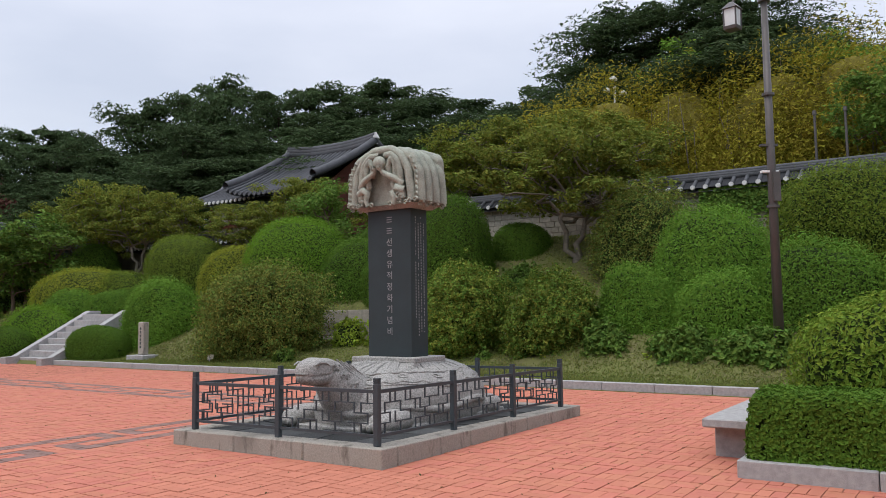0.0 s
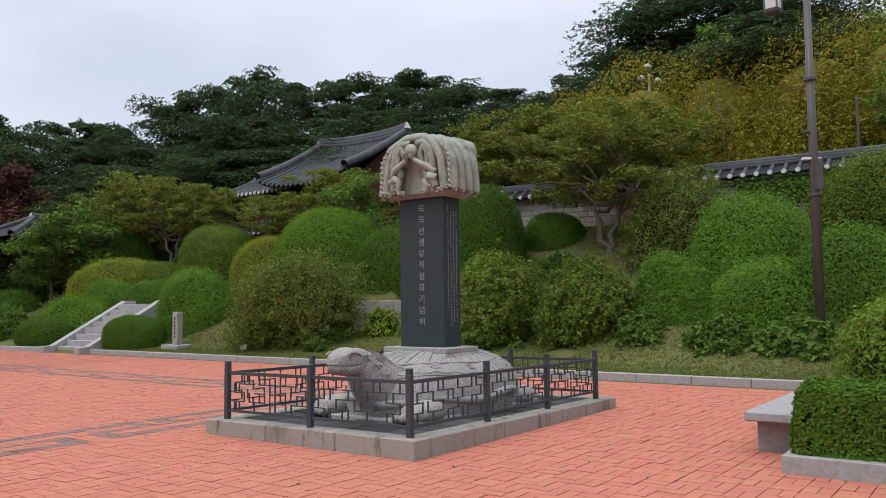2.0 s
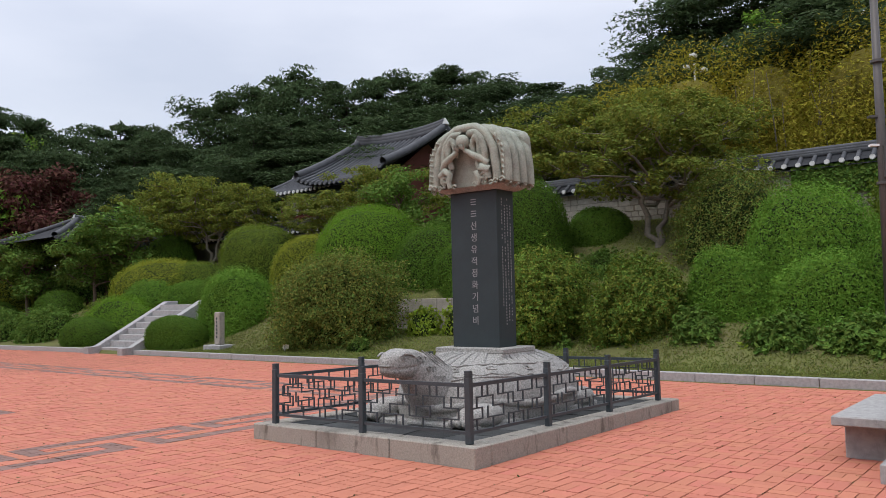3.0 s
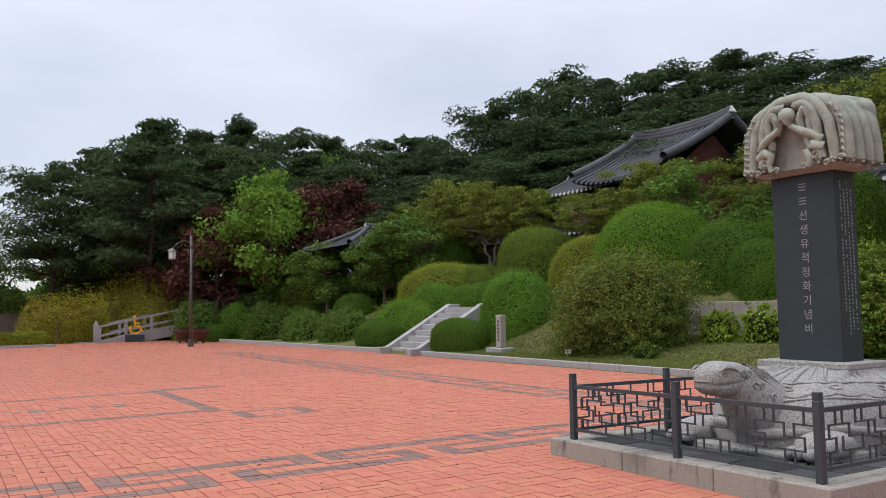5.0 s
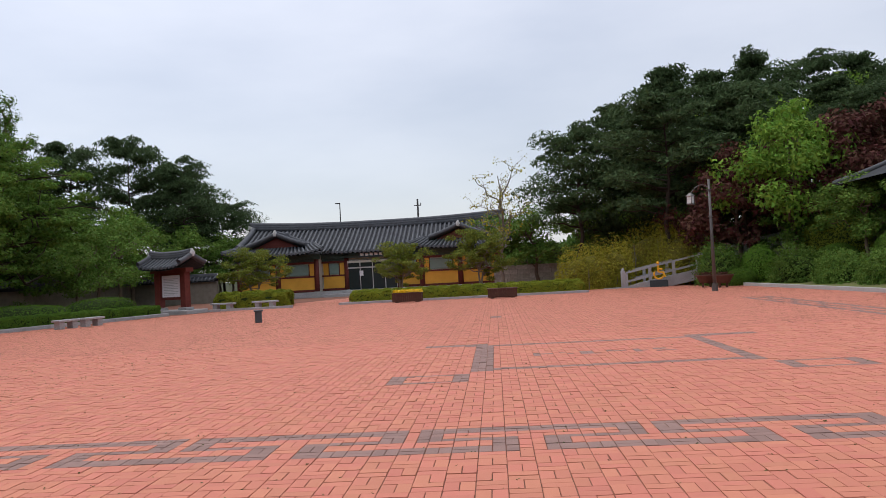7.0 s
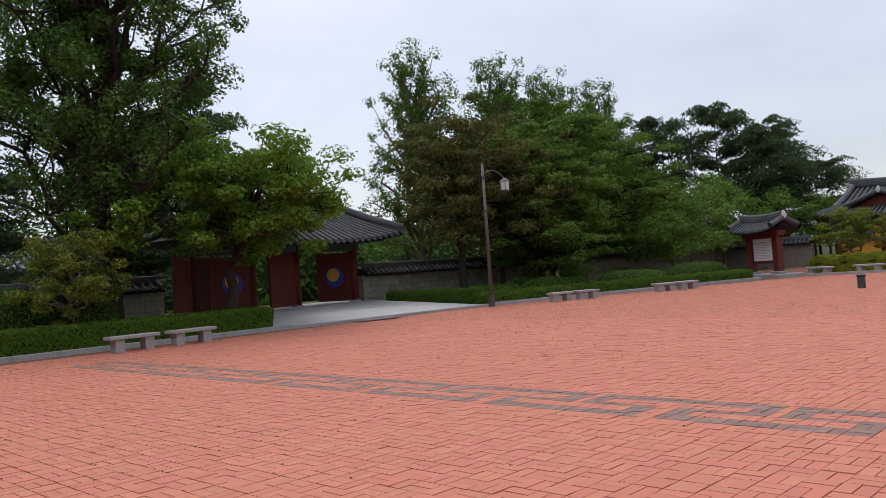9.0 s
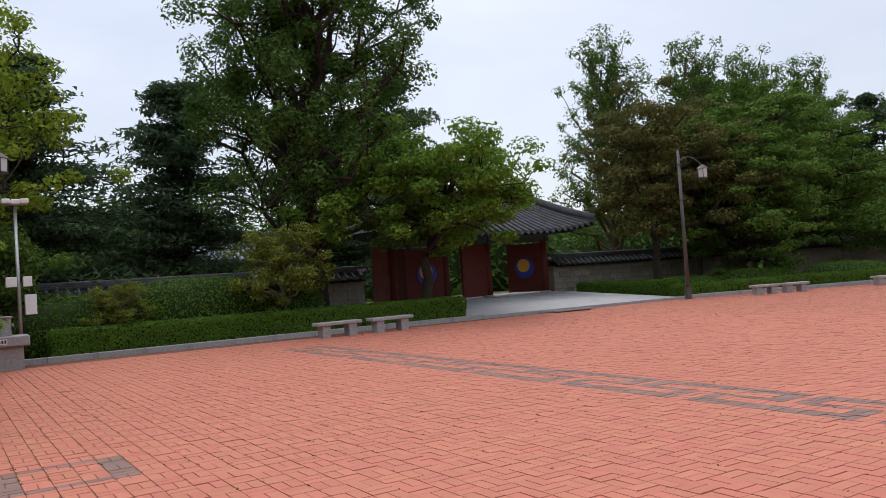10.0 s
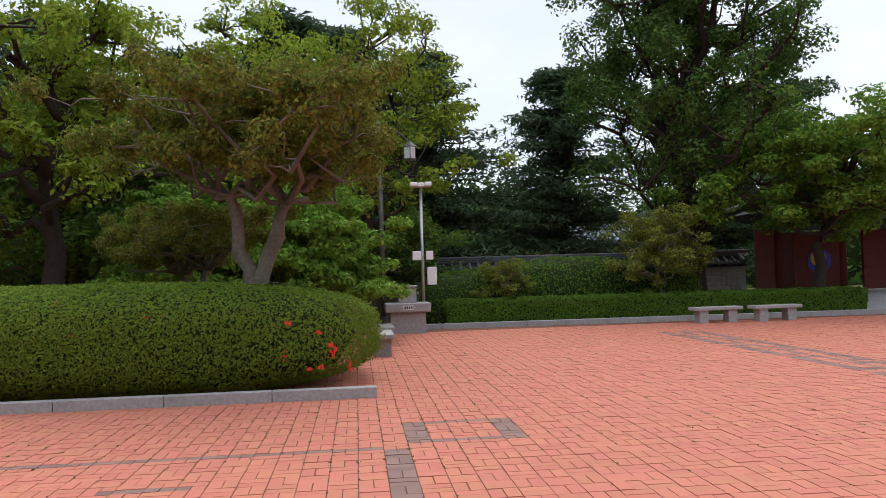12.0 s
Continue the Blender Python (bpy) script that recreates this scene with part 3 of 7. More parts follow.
def kerb_row(name, x0, y0, x1, y1, w, h, label, step=1.0, mat="granite", z=0.0):
    """A row of kerbstones, each a part, with open joints."""
    L = math.hypot(x1 - x0, y1 - y0)
    n = max(1, round(L / step))
    root = thing(name, pose(x0, y0, z, 0, 0, math.degrees(math.atan2(y1 - y0, x1 - x0))), label, "kerb", "", "structure")
    d = L / n
    me = bpy.data.meshes.new("kerbstone")
    bm = bx(0.004, 0, -0.1, d - 0.004, w, h, bevel=0.008)
    bm.to_mesh(me)
    bm.free()
    me.materials.append(M[mat])
    for i in range(n):
        child("kerbstone", me, root, at=pose(i * d, 0, 0))
    return root


def is_dark(x, y):
    """Where the paving is laid in dark bricks: meander bands and key figures."""
    P = 2.185

    def band(v, s):
        s = np.abs((s + P / 2) % P - P / 2)
        far = (v >= 0) & (v < 0.23) & (s > 0.1)
        near = (v > 0.80) & (v < 1.035) & (P / 2 - s > 0.1)
        fb = (v >= 0.23) & (v < 0.46) & (s > 0.1) & (s < 0.33)
        nb = (v >= 0.575) & (v < 0.81) & (P / 2 - s > 0.1) & (P / 2 - s < 0.33)
        mid = (v >= 0.46) & (v < 0.575) & (s > 0.1) & (P / 2 - s > 0.1)
        return far | near | fb | nb | mid
    d = band(x + 4.66, y + 6.38) & (y > -24) & (y < 4.4)
    d |= band(4.42 - y, x + 6.0) & (x < -4.66) & (x > -27)

    def rect(a, b, c, e):
        return (x > a) & (x < b) & (y > c) & (y < e)
    for m in (1, -1):
        yy = -3.78 + m * (y + 3.78)

        def r2(a, b, c, e):
            return (x > a) & (x < b) & (yy > c) & (yy < e)
        d |= r2(-12.9, -9.0, -5.98, -5.68) | r2(-13.3, -13.05, -7.05, -5.7) | r2(-13.3, -12.9, -6.2, -5.7)
        d |= r2(-8.75, -7.95, -6.2, -5.95) | r2(-8.75, -7.95, -7.1, -6.85) | r2(-8.75, -8.6, -6.9, -6.15) | r2(-8.1, -7.95, -6.9, -6.15)
    d |= rect(-9.27, -9.14, -5.7, -1.8) | rect(-12.95, -12.82, -5.7, -1.8)
    for k in range(6):
        d |= rect(-11.2, -10.7 - 0.23 * (k % 2), -4.95 + 0.42 * k, -4.78 + 0.42 * k) | rect(-11.0 + 0.1 * (k % 3), -10.88 + 0.1 * (k % 3), -4.95 + 0.42 * k, -4.62 + 0.42 * k)
    d |= rect(-22.6, -21.9, -5.75, -5.45)
    d |= rect(3.2, 8.5, -12.84, -12.72) | rect(2.99, 3.22, -12.8, -9.2)
    d |= rect(1.84, 2.99, -14.08, -13.96) | rect(1.84, 2.99, -13.16, -13.04) | rect(2.76, 2.99, -14.0, -13.1) | rect(1.84, 2.07, -14.0, -13.1)
    d |= rect(4.7, 5.4, -11.9, -11.7)
    return d


def plaza_outline(x, y):
    ok = (x > -58) & (x < 16) & (y < KERB_N) & (y > -27.0)
    ok &= ~((x < -21) & (y < -26.9 + (-21 - x) * 0.36))
    return ok


def make_pavers():
    u, g = 0.115, 0.0030
    rng = np.random.default_rng(7)
    ni = np.arange(-260, 74)
    nj = np.arange(-120, 37)
    I, J = np.meshgrid(ni, nj, indexing="ij")
    x0, y0 = I.ravel() * 2 * u, J.ravel() * 2 * u
    ok = plaza_outline(x0 + u, y0 + u)
    ok &= ~((x0 > -2.95) & (x0 < -0.3) & (y0 > 0.2) & (y0 < 4.2))
    x0, y0, par = x0[ok], y0[ok], ((I + J).ravel()[ok]) % 2
    C = []
    for k in (0, 1):
        hx = np.where(par == 0, u, u / 2)
        hy = np.where(par == 0, u / 2, u)
        cx = x0 + np.where(par == 0, u, u / 2 + k * u)
        cy = y0 + np.where(par == 0, u / 2 + k * u, u)
        C.append(np.stack([cx, cy, hx, hy], -1))
    C = np.concatenate(C)
    # bricks that straddle a figure's edge are cut in two
    long_x = C[:, 2] > C[:, 3]
    ox, oy = np.where(long_x, u / 2, 0), np.where(long_x, 0, u / 2)
    da, db = is_dark(C[:, 0] - ox, C[:, 1] - oy), is_dark(C[:, 0] + ox, C[:, 1] + oy)
    cut = da != db
    H1, H2 = C[cut].copy(), C[cut].copy()
    for Hh, sg in ((H1, -1), (H2, 1)):
        Hh[:, 0] += sg * ox[cut]
        Hh[:, 1] += sg * oy[cut]
        Hh[:, 2:] = u / 2
    C = np.concatenate([C[~cut], H1, H2])
    # a first stretch in front of the monument is laid as single bricks
    near = (C[:, 0] > -1.2) & (C[:, 0] < 1.5) & (C[:, 1] > -3.2) & (C[:, 1] < -0.05)
    idx = np.nonzero(near)[0][:296]
    single = np.zeros(len(C), bool)
    single[idx] = True
    dark = is_dark(C[:, 0], C[:, 1])
    root = thing("plaza_paving", pose(0, 0, 0), "red clay paving bricks in basket weave with dark meander bands", "paving", "", "structure")
    c0, c1, r0, r1 = PLAZA
    bm = bx(-58, -29.5, -0.12, 16, KERB_N, -0.007)
    part("joint_bed", bm, M["joint"], root, "sandy dark joints between the bricks")

    def build(sel, mat, nm):
        c = C[sel]
        n = len(c)
        hx, hy = c[:, 2] - g, c[:, 3] - g
        top = rng.normal(0.0, 0.0016, n)
        b = 0.0015
        c[:, :2] += rng.normal(0, 0.0011, (n, 2))
        V = np.empty((n, 8, 3))
        for q, (sx, sy) in enumerate(((-1, -1), (1, -1), (1, 1), (-1, 1))):
            V[:, q] = np.stack([c[:, 0] + sx * (hx - b), c[:, 1] + sy * (hy - b), top + rng.normal(0, 0.0003, n)], -1)
            V[:, 4 + q] = np.stack([c[:, 0] + sx * hx, c[:, 1] + sy * hy, np.full(n, -0.010)], -1)
        f = np.array([[0, 1, 2, 3], [4, 5, 1, 0], [5, 6, 2, 1], [6, 7, 3, 2], [7, 4, 0, 3]])
        F = (np.arange(n)[:, None, None] * 8 + f[None])
        # far from the monument only the upper faces and the edges towards it
        F = np.concatenate([F[c[:, 0] > -15].reshape(-1, 4), F[c[:, 0] <= -15][:, :1].reshape(-1, 4)])
        child(nm, mesh_from(nm, V.reshape(-1, 3), F, mat), root, kind="stuff")
    build(~single & ~dark, M["brick"], "laid_bricks")
    build(~single & dark, M["brick_dark"], "laid_dark_bricks")
    meshes = {}
    for c in C[single]:
        key = c[2] > c[3]
        if key not in meshes:
            bm = bx(-c[2] + g, -c[3] + g, -0.014, c[2] - g, c[3] - g, 0.0, taper=0.03)
            me = bpy.data.meshes.new("brick")
            bm.to_mesh(me)
            bm.free()
            me.materials.append(M["brick_single"])
            meshes[key] = me
        child("brick", meshes[key], root, at=pose(c[0], c[1], rng.normal(0, 0.0015)))


# ---- monument ----
def lattice_panel(w, h, seed):
    """One fence panel: two rails and a lattice of short bars, from x 0 to w."""
    bm = bmesh.new()
    t = 0.0135
    box(bm, 0, -0.016, h - 0.035, w, 0.016, h)
    box(bm, 0, -0.014, 0, w, 0.014, 0.028)
    n = 15
    d = w / n
    lv = [0.028 + (h - 0.063) * k / 4 for k in range(5)]
    # staggered short bars, as in a stepped key pattern
    for l in (1, 2, 3):
        for i in range(-2, n, 4):
            a = max(0, i + l + (seed % 2))
            b = min(n, i + l + (seed % 2) + (3 if l != 2 else 2))
            if b > a:
                box(bm, a * d, -t / 2, lv[l] - t / 2, b * d, t / 2, lv[l] + t / 2)
    for k in range(4):
        for i in range(1, n):
            if (i + 2 * k + seed + (i // 5)) % 4 in (0, 1) and not (k in (1, 2) and i % 6 == 5):
                box(bm, i * d - t / 2, -t / 2, lv[k] - t / 2, i * d + t / 2, t / 2, lv[k + 1] + t / 2)
    return bm


def make_monument():
    bw, bl, bh = 3.10, 4.53, 0.17
    base = thing("monument_base", pose(-bw, 0, 0, -0.65, -0.45, 0), "low weathered granite kerb base round the turtle monument", "monument base")
    rng = np.random.default_rng(2)
    for x0, y0, x1, y1, n in ((0, 0, bw, 0.25, 3), (0, bl - 0.25, bw, bl, 3)):
        for i in range(n):
            a, b = x0 + (x1 - x0) * i / n, x0 + (x1 - x0) * (i + 1) / n
            part("granite_block", bx(a + 0.003, y0, -0.06, b - 0.003, y1, bh, bevel=0.012), M["granite_pink"], base)
    for x0, x1 in ((0, 0.25), (bw - 0.25, bw)):
        for i in range(3):
            a, b = 0.25 + (bl - 0.5) * i / 3, 0.25 + (bl - 0.5) * (i + 1) / 3
            part("granite_block", bx(x0, a + 0.003, -0.06, x1, b - 0.003, bh, bevel=0.012), M["granite_pink"], base)
    part("bed", bx(0.24, 0.24, -0.05, bw - 0.24, bl - 0.24, bh - 0.03), M["tile_bed"], base)
    # irregular flagstones
    nx, ny = 6, 9
    gx = np.linspace(0.26, bw - 0.26, nx + 1)
    gy = np.linspace(0.26, bl - 0.26, ny + 1)
    J = np.stack(np.meshgrid(gx, gy, indexing="ij"), -1)
    J[1:-1, 1:-1] += rng.normal(0, 0.055, J[1:-1, 1:-1].shape)
    for i in range(nx):
        for j in range(ny):
            q = np.array([J[i, j], J[i + 1, j], J[i + 1, j + 1], J[i, j + 1]])
            c = q.mean(0)
            q = c + (q - c) * 0.95
            z = bh - 0.012 + rng.normal(0, 0.006)
            V = np.concatenate([np.c_[q, np.full(4, z)], np.c_[c + (q - c) * 1.02, np.full(4, z - 0.03)]])
            F = np.array([[0, 1, 2, 3], [4, 5, 1, 0], [5, 6, 2, 1], [6, 7, 3, 2], [7, 4, 0, 3]])
            child("flagstone", mesh_from("flagstone", V, F, M["flag"]), base)
    # fence
    fence = thing("iron_fence", pose(-bw, 0, bh, -0.65, -0.45, 0), "dark grey iron lattice fence standing on the granite base", "fence")
    px, py = [0.25, 1.60, 2.95], [0.12, 1.48, 2.84, 4.20]
    pts = [(x, y) for x in px for y in (py[0], py[-1])] + [(x, y) for y in py[1:-1] for x in (px[0], px[-1])]
    bm = bx(-0.031, -0.031, 0, 0.031, 0.031, 0.60, bevel=0.006)
    for k in range(3):
        box(bm, -0.028, -0.028, 0.603 + k * 0.020, 0.028, 0.028, 0.618 + k * 0.020)
    box(bm, -0.024, -0.024, 0.60, 0.024, 0.024, 0.66)
    me = bpy.data.meshes.new("post")
    bm.to_mesh(me)
    bm.free()
    me.materials.append(M["iron"])
    for x, y in pts:
        child("post", me, fence, at=pose(x, y, 0))
    s = 0
    for y in (py[0], py[-1]):
        for a, b in zip(px, px[1:]):
            s += 3
            part("panel", lattice_panel(b - a - 0.07, 0.46, s), M["iron"], fence, at=pose(a + 0.035, y, 0.085))
    for x in (px[0], px[-1]):
        for a, b in zip(py, py[1:]):
            s += 4
            part("panel", lattice_panel(b - a - 0.07, 0.46, s), M["iron"], fence, at=pose(x, a + 0.035, 0.085, 0, 0, 90))
    # turtle
    T = thing("turtle_stele", pose(-1.43, 2.16, bh), "pale granite turtle carrying a black stele with carved cap", "monument")
    part("slab", bx(-0.80, -1.30, -0.09, 0.80, 1.30, 0.035, bevel=0.012), M["granite_light"], T)

    def blob(center, rad, nu=40, nv=24, power=2.3, low=-0.45, ripple=None):
        th = np.linspace(low * np.pi, np.pi / 2, nv)
        ph = np.arange(nu) * 2 * np.pi / nu
        Tt, Pp = np.meshgrid(th, ph, indexing="ij")
        d = np.stack([np.cos(Tt) * np.cos(Pp), np.cos(Tt) * np.sin(Pp), np.sin(Tt)], -1).reshape(-1, 3)
        r = (np.abs(d / np.array(rad)) ** power).sum(1) ** (-1 / power)
        if ripple is not None:
            r = r * ripple(d)
        V = d * r[:, None] + np.array(center)
        i, j = np.meshgrid(np.arange(nv - 1), np.arange(nu), indexing="ij")
        Q = np.stack([i * nu + j, i * nu + (j + 1) % nu, (i + 1) * nu + (j + 1) % nu, (i + 1) * nu + j], -1).reshape(-1, 4)
        return V, Q
    shell = blob((0, 0.10, 0.18), (0.86, 1.30, 0.56), 72, 40, 2.4, -0.18, lambda d: 1 + 0.010 * np.sin(26 * np.arctan2(d[:, 1], d[:, 0])) * (d[:, 2] > 0.35) + 0.008 * np.sin(9 * d[:, 0]) * np.sin(8 * d[:, 1]))
    rim = tube([(0.88 * math.cos(a), 0.10 + 1.32 * math.sin(a), 0.20 + 0.03 * math.sin(6 * a)) for a in np.linspace(0, 6.283, 49)], [0.05] * 49, 8)
    V, F = join([shell, rim])
    child("shell", mesh_from("shell", V, F, M["granite_light"], True), T, "carved pale granite turtle shell")
    # carved fan and scalloped bands on the shell

    def on_shell(s, a):
        cx, cy = s * math.cos(a), s * math.sin(a)
        q = max(0.02, 1 - abs(cx) ** 2.4 - abs(cy) ** 2.4) ** (1 / 2.4)
        return 0.86 * cx, 0.10 + 1.30 * cy, 0.18 + 0.56 * q
    carve = []
    for i in range(34):
        a = (i + 0.5) * 6.2832 / 34
        carve.append(tube([on_shell(s + 0.0, a) for s in (0.42, 0.54, 0.66, 0.74)], [0.018, 0.017, 0.015, 0.006], 6))
    for s0, amp, k in ((0.76, 0.022, 17), (0.90, 0.03, 13), (0.945, 0.0, 1)):
        carve.append(tube([on_shell(s0 + amp * abs(math.sin(k * a)), a) for a in np.linspace(0, 6.2832, 120)], [0.013] * 120, 6))
    for i in range(13):
        a = (i + 0.5) * 6.2832 / 13
        carve.append(tube([on_shell(0.83 + 0.035 * r * math.cos(r * 7) , a + 0.10 * r * math.sin(r * 7)) for r in np.linspace(0.15, 1.0, 14)], [0.011] * 14, 5))
    V, F = join(carve)
    child("shell_relief", mesh_from("shell_relief", V, F, M["granite_light"], True), T, "raised carved lines on the shell")
    for sx in (-1, 1):
        for yy, l in ((-1.02, 0.34), (1.0, 0.30)):
            V, F = blob((sx * 0.66, yy, 0.10), (0.19, l, 0.13), 24, 14, 2.2, -0.3)
            toes = [blob((sx * (0.56 + 0.09 * k), yy - l * 0.95, 0.07), (0.045, 0.09, 0.055), 10, 8) for k in range(3)]
            V, F = join([(V, F)] + toes)
            child("foot", mesh_from("foot", V, F, M["granite_light"], True), T)
    # neck and head, looking out over the front rail
    neck = tube([(0, -0.75, 0.20), (0, -1.02, 0.36), (0, -1.22, 0.54), (0, -1.40, 0.65)], [0.42, 0.33, 0.25, 0.165], 24)
    child("neck", mesh_from("neck", *neck, M["granite_light"], True), T)
    C0 = np.array([0, -1.52, 0.67])
    V, Q = blob(C0, (0.165, 0.275, 0.15), 56, 44, 2.9, -0.5)
    rel = V - C0
    # brow ridge, tapering muzzle, cut mouth line that rises towards the cheek
    fwd = np.clip(-rel[:, 1] / 0.30, -1, 1)
    V[:, 0] *= 1 - 0.08 * np.clip(fwd, 0, 1)
    V[:, 2] -= 0.03 * np.clip(fwd, 0, 1) ** 2.5 * (rel[:, 2] > 0)
    V[:, 2] += 0.012 * np.exp(-((rel[:, 1] + 0.06) / 0.07) ** 2) * (rel[:, 2] > 0.05)
    line = -0.040 + 0.02 * np.clip(0.3 - fwd, 0, 1)
    cut = np.exp(-((rel[:, 2] - line) / 0.010) ** 2) * (fwd > -0.25)
    V[:, :2] -= np.stack([np.sign(rel[:, 0]) * np.minimum(np.abs(rel[:, 0]), 0.02), rel[:, 1] * 0.05], -1) * cut[:, None]
    pcs = [(V, Q)]
    for sx in (-1, 1):
        for r0, w in ((0.040, 0.008), (0.026, 0.006)):
            pcs.append(tube([(sx * (0.150 - 0.02 * (k % 2) * 0), -1.63 + r0 * math.cos(a), 0.735 + r0 * 0.75 * math.sin(a)) for k, a in enumerate(np.linspace(0, 6.283, 15))], [w] * 15, 6))
        pcs.append(blob((sx * 0.148, -1.63, 0.735), (0.014, 0.017, 0.015), 10, 8))
        pcs.append(tube([(sx * 0.155, -1.72, 0.752), (sx * 0.162, -1.65, 0.782), (sx * 0.160, -1.55, 0.775), (sx * 0.165, -1.48, 0.74)], [0.008, 0.013, 0.013, 0.006], 6))
        for k in range(7):
            cy, cz, rr = -1.42 + 0.055 * k, 0.71 - 0.055 * k + 0.05 * (k % 2), 0.034
            cx = sx * (0.165 + 0.022 * k)
            pcs.append(tube([(cx, cy + rr * math.cos(a) * a / 7, cz + rr * math.sin(a) * a / 7) for a in np.linspace(0.6, 9.0, 18)], [0.0075] * 18, 5))
        for k in range(4):
            pcs.append(tube([(sx * (0.15 + 0.03 * j), -1.36 + 0.075 * k + 0.09 * j + 0.012 * math.sin(3 * j), 0.80 - 0.075 * j - 0.02 * k) for j in range(6)], [0.010] * 6, 5))
    V, F = join(pcs)
    child("head", mesh_from("head", V, F, M["granite_light"], True), T, "carved granite turtle head with small eyes and a closed mouth")
    # fan-carved saddle and plinth under the stele
    bm = bmesh.new()
    box(bm, -0.50, -0.34, 0.70, 0.50, 0.34, 0.765, bevel=0.01)
    part("plinth", bm, M["granite_light"], T)
    n = 60
    a = np.arange(n) * 2 * np.pi / n
    top = np.stack([np.clip(0.75 * np.cos(a), -0.49, 0.49), np.clip(0.55 * np.sin(a), -0.33, 0.33), np.full(n, 0.71)], -1)
    wig = 1 + 0.05 * np.sign(np.sin(15 * a))
    bot = np.stack([0.64 * np.cos(a) * wig, 0.62 * np.sin(a) * wig, np.full(n, 0.53)], -1)
    V = np.concatenate([top, bot])
    i = np.arange(n)
    child("saddle", mesh_from("saddle", V, np.stack([i, i + n, (i + 1) % n + n, (i + 1) % n], -1), M["granite_light"]), T, "fan-carved granite saddle")
    # stele
    s0, s1 = 0.765, 2.63
    part("stele", bx(-0.345, -0.175, s0, 0.345, 0.175, s1, bevel=0.006), M["slate"], T, "black polished stone slab with carved lettering")
    stele_text(T, s0, s1)
    make_cap(T, s1)


def stele_text(T, s0, s1):
    rows = 11
    pitch = 1.56 / rows
    top = s1 - 0.075
    # the first two signs are a name: plain bars
    for i in range(2):
        z = top - i * pitch
        for dz in (0.016, 0.046, 0.076):
            part("carved_bar", bx(-0.034, -0.1795, z - dz - 0.010, 0.044, -0.1745, z - dz), M["text"], T)
    for i, ch in enumerate("선생유적정화기념비"):
        cu = bpy.data.curves.new("letter", "FONT")
        cu.body, cu.size, cu.extrude = ch, 0.108, 0.002
        cu.align_x = "CENTER"
        ob = new("carved_letter", cu)
        dg = bpy.context.evaluated_depsgraph_get()
        me = bpy.data.meshes.new_from_object(ob.evaluated_get(dg))
        bpy.data.objects.remove(ob)
        me.materials.clear()
        me.materials.append(M["text"])
        child("carved_letter", me, T, "pale chiselled letter", at=pose(0.005, -0.177, top - 0.095 - (i + 2) * pitch, 90, 0, 0))
    # the narrow side: fine unreadable columns
    rng = np.random.default_rng(5)
    for c in range(4):
        bm = bmesh.new()
        z = s1 - 0.10 - 0.08 * (c % 2)
        lim = s0 + (0.28 if c else 0.5)
        while z > lim:
            l = rng.uniform(0.015, 0.028)
            if rng.random() > 0.12:
                box(bm, 0.3445, -0.085 + c * 0.058, z - l, 0.3475, -0.085 + c * 0.058 + 0.016, z)
            z -= 0.036
        part("carving", bm, M["text"], T, kind="stuff")


